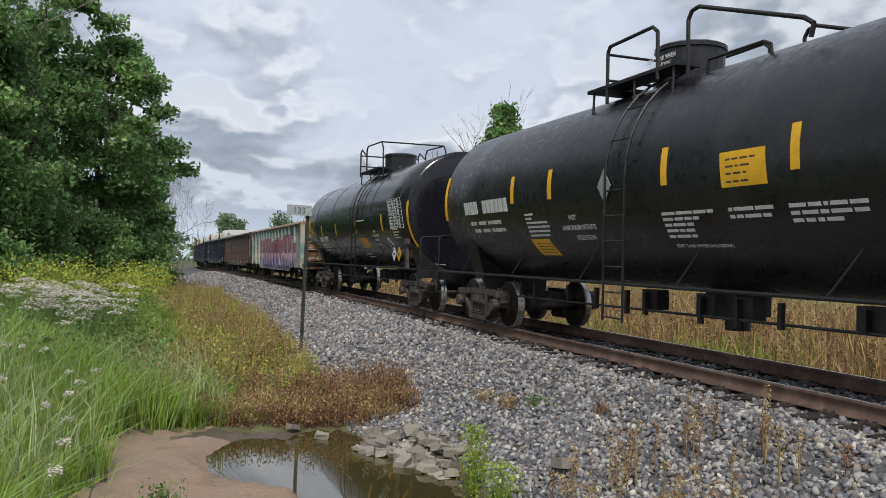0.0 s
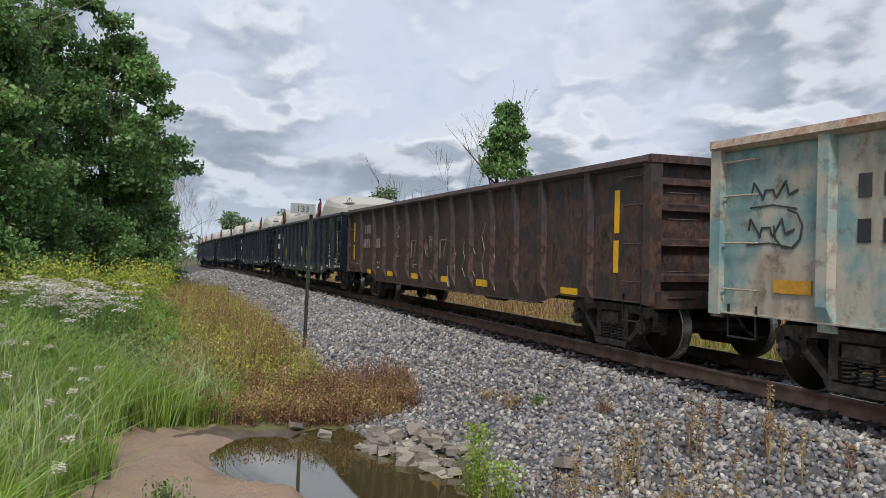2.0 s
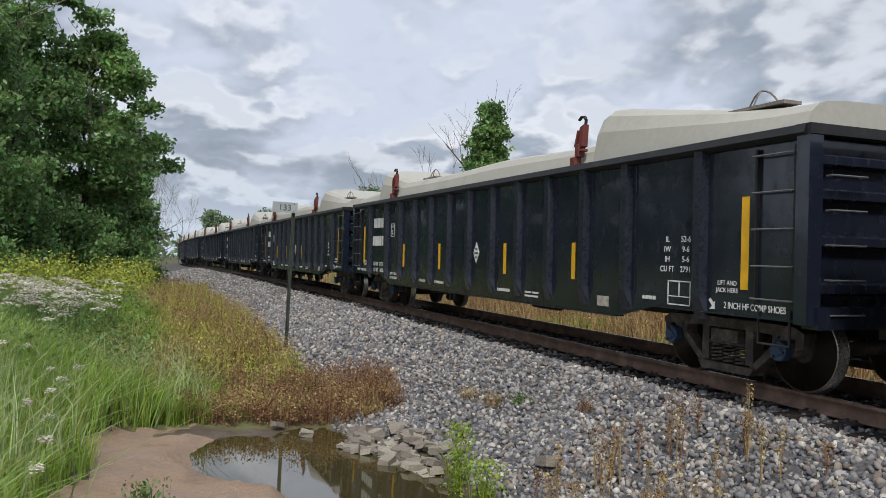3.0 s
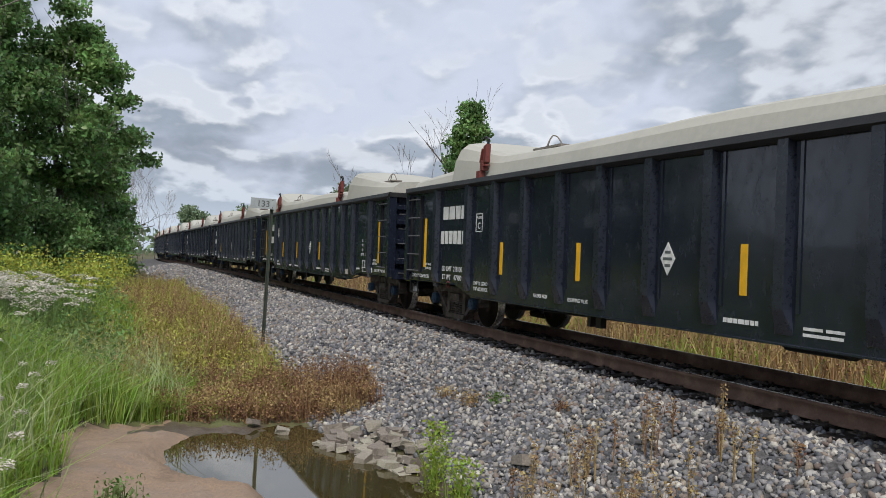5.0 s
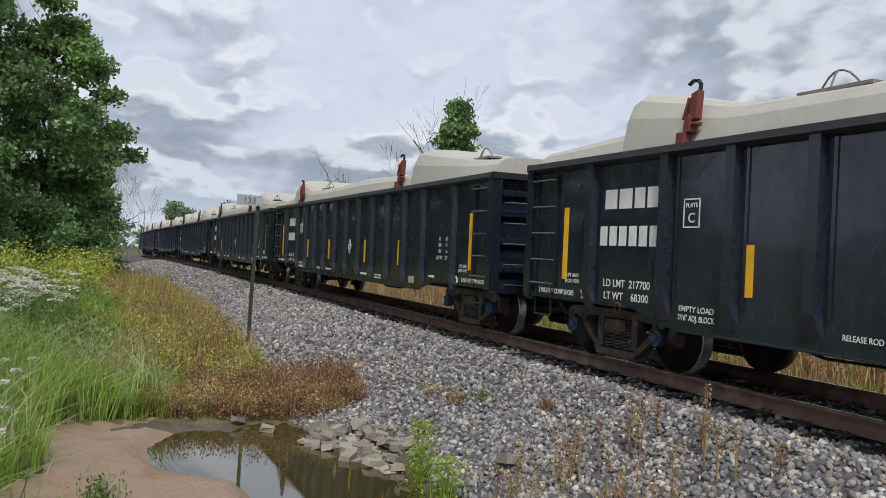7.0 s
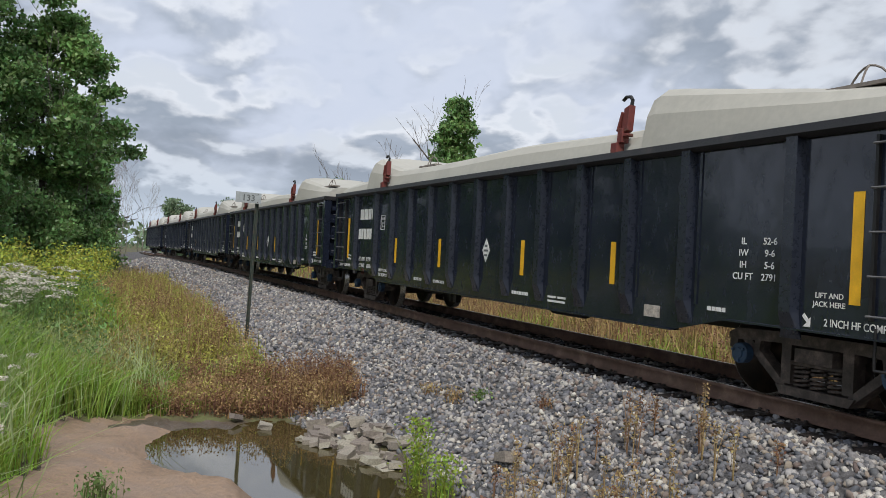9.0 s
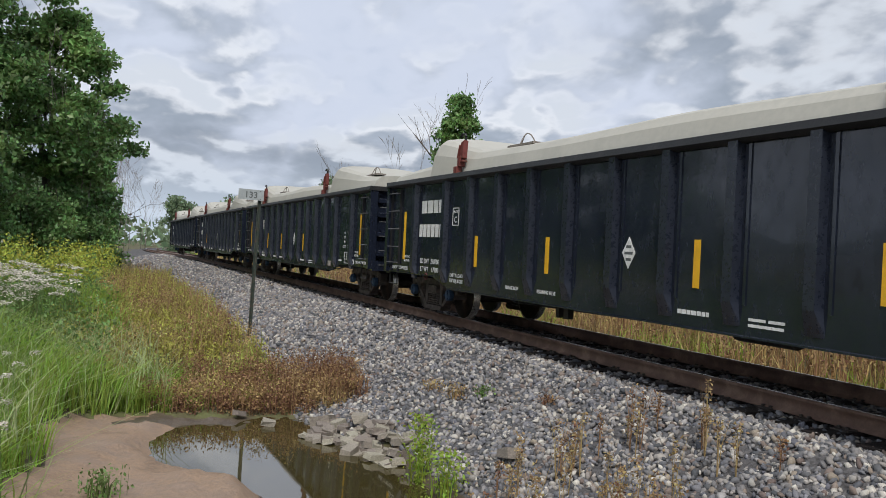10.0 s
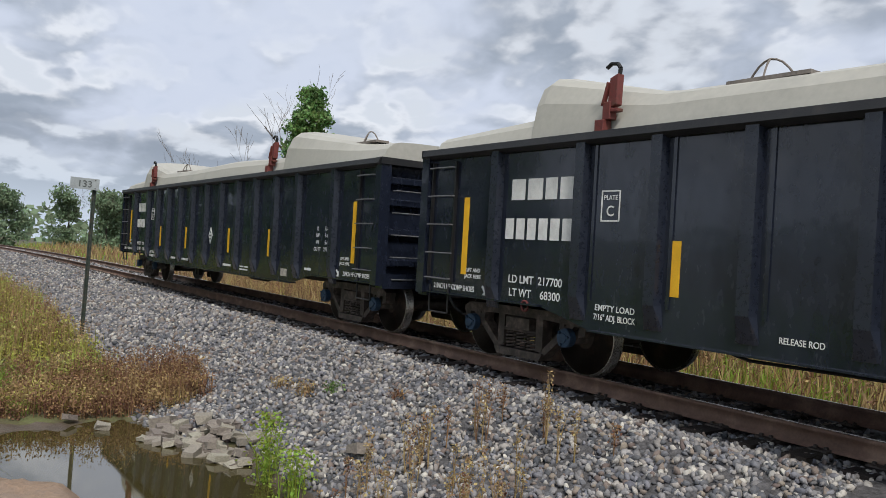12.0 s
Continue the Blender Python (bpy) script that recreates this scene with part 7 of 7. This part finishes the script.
def build_woods():
    full = ((0.05, 0.62), (0.33, 0.76), (0.57, 1.0), (0.76, 0.66), (0.90, 0.42), (1.0, 0.10))
    tree(-1.0, 40.0, 11.7, 3.75, 3, 40000, 0.21, label="tall open-crowned tree leaning over the field edge", lumps=150, clump=0.34, base=0.10, shape=full, limb_share=0.12)
    tree(-3.9, 37.0, 11.6, 2.8, 5, 24000, 0.20, lumps=100, clump=0.38, base=0.08, shape=full)
    tree(-6.2, 31.0, 12.4, 3.6, 8, 36000, 0.18, lumps=130, clump=0.42, base=0.05, limb_share=0.15)
    tree(-8.5, 26.5, 11.4, 3.2, 9, 26000, 0.17, lumps=110, clump=0.42, base=0.05, limb_share=0.15)
    tree(-4.6, 29.5, 8.8, 2.4, 14, 24000, 0.17, lumps=95, clump=0.40, base=0.05, shape=full, limb_share=0.15)
    tree(0.9, 60.0, 7.4, 1.5, 11, 9000, 0.24, lumps=50, clump=0.45, base=0.08)
    tree(0.2, 52.0, 7.2, 2.0, 12, 12000, 0.24, lumps=60, clump=0.42, base=0.05, shape=full)
    for i, (x, y, h, w) in enumerate(((-7.5, 27.5, 3.6, 2.6), (-5.2, 30.0, 3.8, 2.6), (-3.0, 31.5, 3.6, 2.5), (-1.2, 34.0, 3.4, 2.2), (0.6, 38.5, 3.0, 2.0), (-10.0, 25.0, 4.2, 2.8), (-0.4, 46.0, 2.8, 2.0), (-4.0, 27.2, 2.6, 1.8))):
        bush(x, y, h, w, 40 + i, 9000, 0.15)
    bare_tree(0.2, 39.0, 6.0, 61, "grey dead sapling within the wood's edge", 0.1)
    t = bare_tree(-7.2, 30.0, 13.4, 63, "bare dead limb reaching out above the trees", 0.32)
    # beyond the track
    tree(30.2, 63.0, 15.4, 2.05, 21, 9000, 0.30, label="slender green tree beyond the railway", lumps=60, clump=0.40, base=0.60, limb_share=0.0, wide=0.35, depth=2,
         shape=((0.6, 0.85), (0.72, 1.0), (0.82, 0.75), (0.92, 0.50), (1.0, 0.15)))
    bare_tree(31.9, 63.5, 11.2, 71)
    bare_tree(27.2, 65.0, 8.6, 75)
    bare_tree(28.1, 86.0, 8.5, 73)
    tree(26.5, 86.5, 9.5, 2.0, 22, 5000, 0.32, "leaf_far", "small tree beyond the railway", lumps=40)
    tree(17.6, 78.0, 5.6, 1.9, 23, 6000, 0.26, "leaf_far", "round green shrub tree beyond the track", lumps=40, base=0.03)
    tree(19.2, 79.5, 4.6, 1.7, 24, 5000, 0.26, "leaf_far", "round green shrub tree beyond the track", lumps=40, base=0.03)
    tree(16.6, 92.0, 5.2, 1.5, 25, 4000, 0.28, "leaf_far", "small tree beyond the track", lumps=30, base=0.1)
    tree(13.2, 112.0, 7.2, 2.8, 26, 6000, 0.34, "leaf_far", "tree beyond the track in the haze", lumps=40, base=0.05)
    r = random.Random(31)
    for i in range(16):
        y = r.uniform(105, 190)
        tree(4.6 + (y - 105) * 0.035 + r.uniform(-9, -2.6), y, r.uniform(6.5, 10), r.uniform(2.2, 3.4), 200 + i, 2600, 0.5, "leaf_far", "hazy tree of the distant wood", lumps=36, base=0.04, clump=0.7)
    for i in range(7):
        bare_tree(r.uniform(5.5, 12.5), r.uniform(130, 170), r.uniform(8, 12), 300 + i, "pale bare tree in the distance")
    # one far wood, closing the horizon, its haze put into the leaf colour
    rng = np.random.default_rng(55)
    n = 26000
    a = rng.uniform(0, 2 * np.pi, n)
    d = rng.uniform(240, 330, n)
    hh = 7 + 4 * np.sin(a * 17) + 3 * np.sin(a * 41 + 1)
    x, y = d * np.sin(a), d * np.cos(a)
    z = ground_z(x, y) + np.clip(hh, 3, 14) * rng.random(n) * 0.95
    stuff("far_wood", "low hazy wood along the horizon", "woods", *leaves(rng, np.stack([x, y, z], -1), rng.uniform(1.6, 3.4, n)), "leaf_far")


# ---------------- the milepost ----------------


def build_milepost():
    x, y = 3.45, 16.65
    z = -0.32
    zg = float(ground_z(x, y))
    post = thing("milepost", "tall dark green steel post with a small number plate", "milepost", at=pose(x, y, z, 0, 0.3, 0))
    bm = bmesh.new()
    extrude_xz(bm, ((-0.035, zg - z - 0.3), (0.035, zg - z - 0.3), (0.035, 2.80), (-0.035, 2.80)), -0.012, 0.0)
    box(bm, -0.035, -0.022, -0.04, -0.012, zg - z - 0.3, 2.80)
    box(bm, 0.022, 0.035, -0.04, -0.012, zg - z - 0.3, 2.80)
    part("post", bm, "post_green", post)
    at = pose(-0.19, -0.055, 2.71, 0, 0, -8)
    bm = bmesh.new()
    box(bm, -0.26, 0.26, -0.004, 0.004, -0.11, 0.11)
    plate = part("number_plate", bm, "sign_plate", post, "weathered white plate", bevel=0.002, at=at)
    cu = lettering("133", 0.13).copy()
    cu.materials.append(M["sign_ink"])
    ob = part("numeral", cu, "", plate, at=pose(0, -0.0065, -0.065, 0, 0, 90))
    for dz in (-0.08, 0.08):
        bm = bmesh.new()
        tube(bm, (0.19, -0.012, dz), (0.19, 0.002, dz), 0.012, n=6)
        part("bolt", bm, "truck_iron", plate)


build_rubble()
build_milepost()
build_plants()
build_woods()
build_ballast()


def motions():
    """The whole train rolls along the track towards the camera and past it; its wheelsets turn as they roll."""
    steps = [i * 0.25 for i in range(49)]
    for car, offset in TRAIN:
        walk(car, [(t, on_track(run_at(t) + offset)) for t in steps])
    ticks = [i / FPS for i in range(12 * FPS + 1)]
    turns = [math.degrees(run_at(t) / (WHEEL_R + 0.008)) for t in ticks]
    for axle, car, y in WHEELSETS:
        walk(axle, [(t, pose(0, y, WHEEL_R, (-a) % 360)) for t, a in zip(ticks, turns)])


motions()
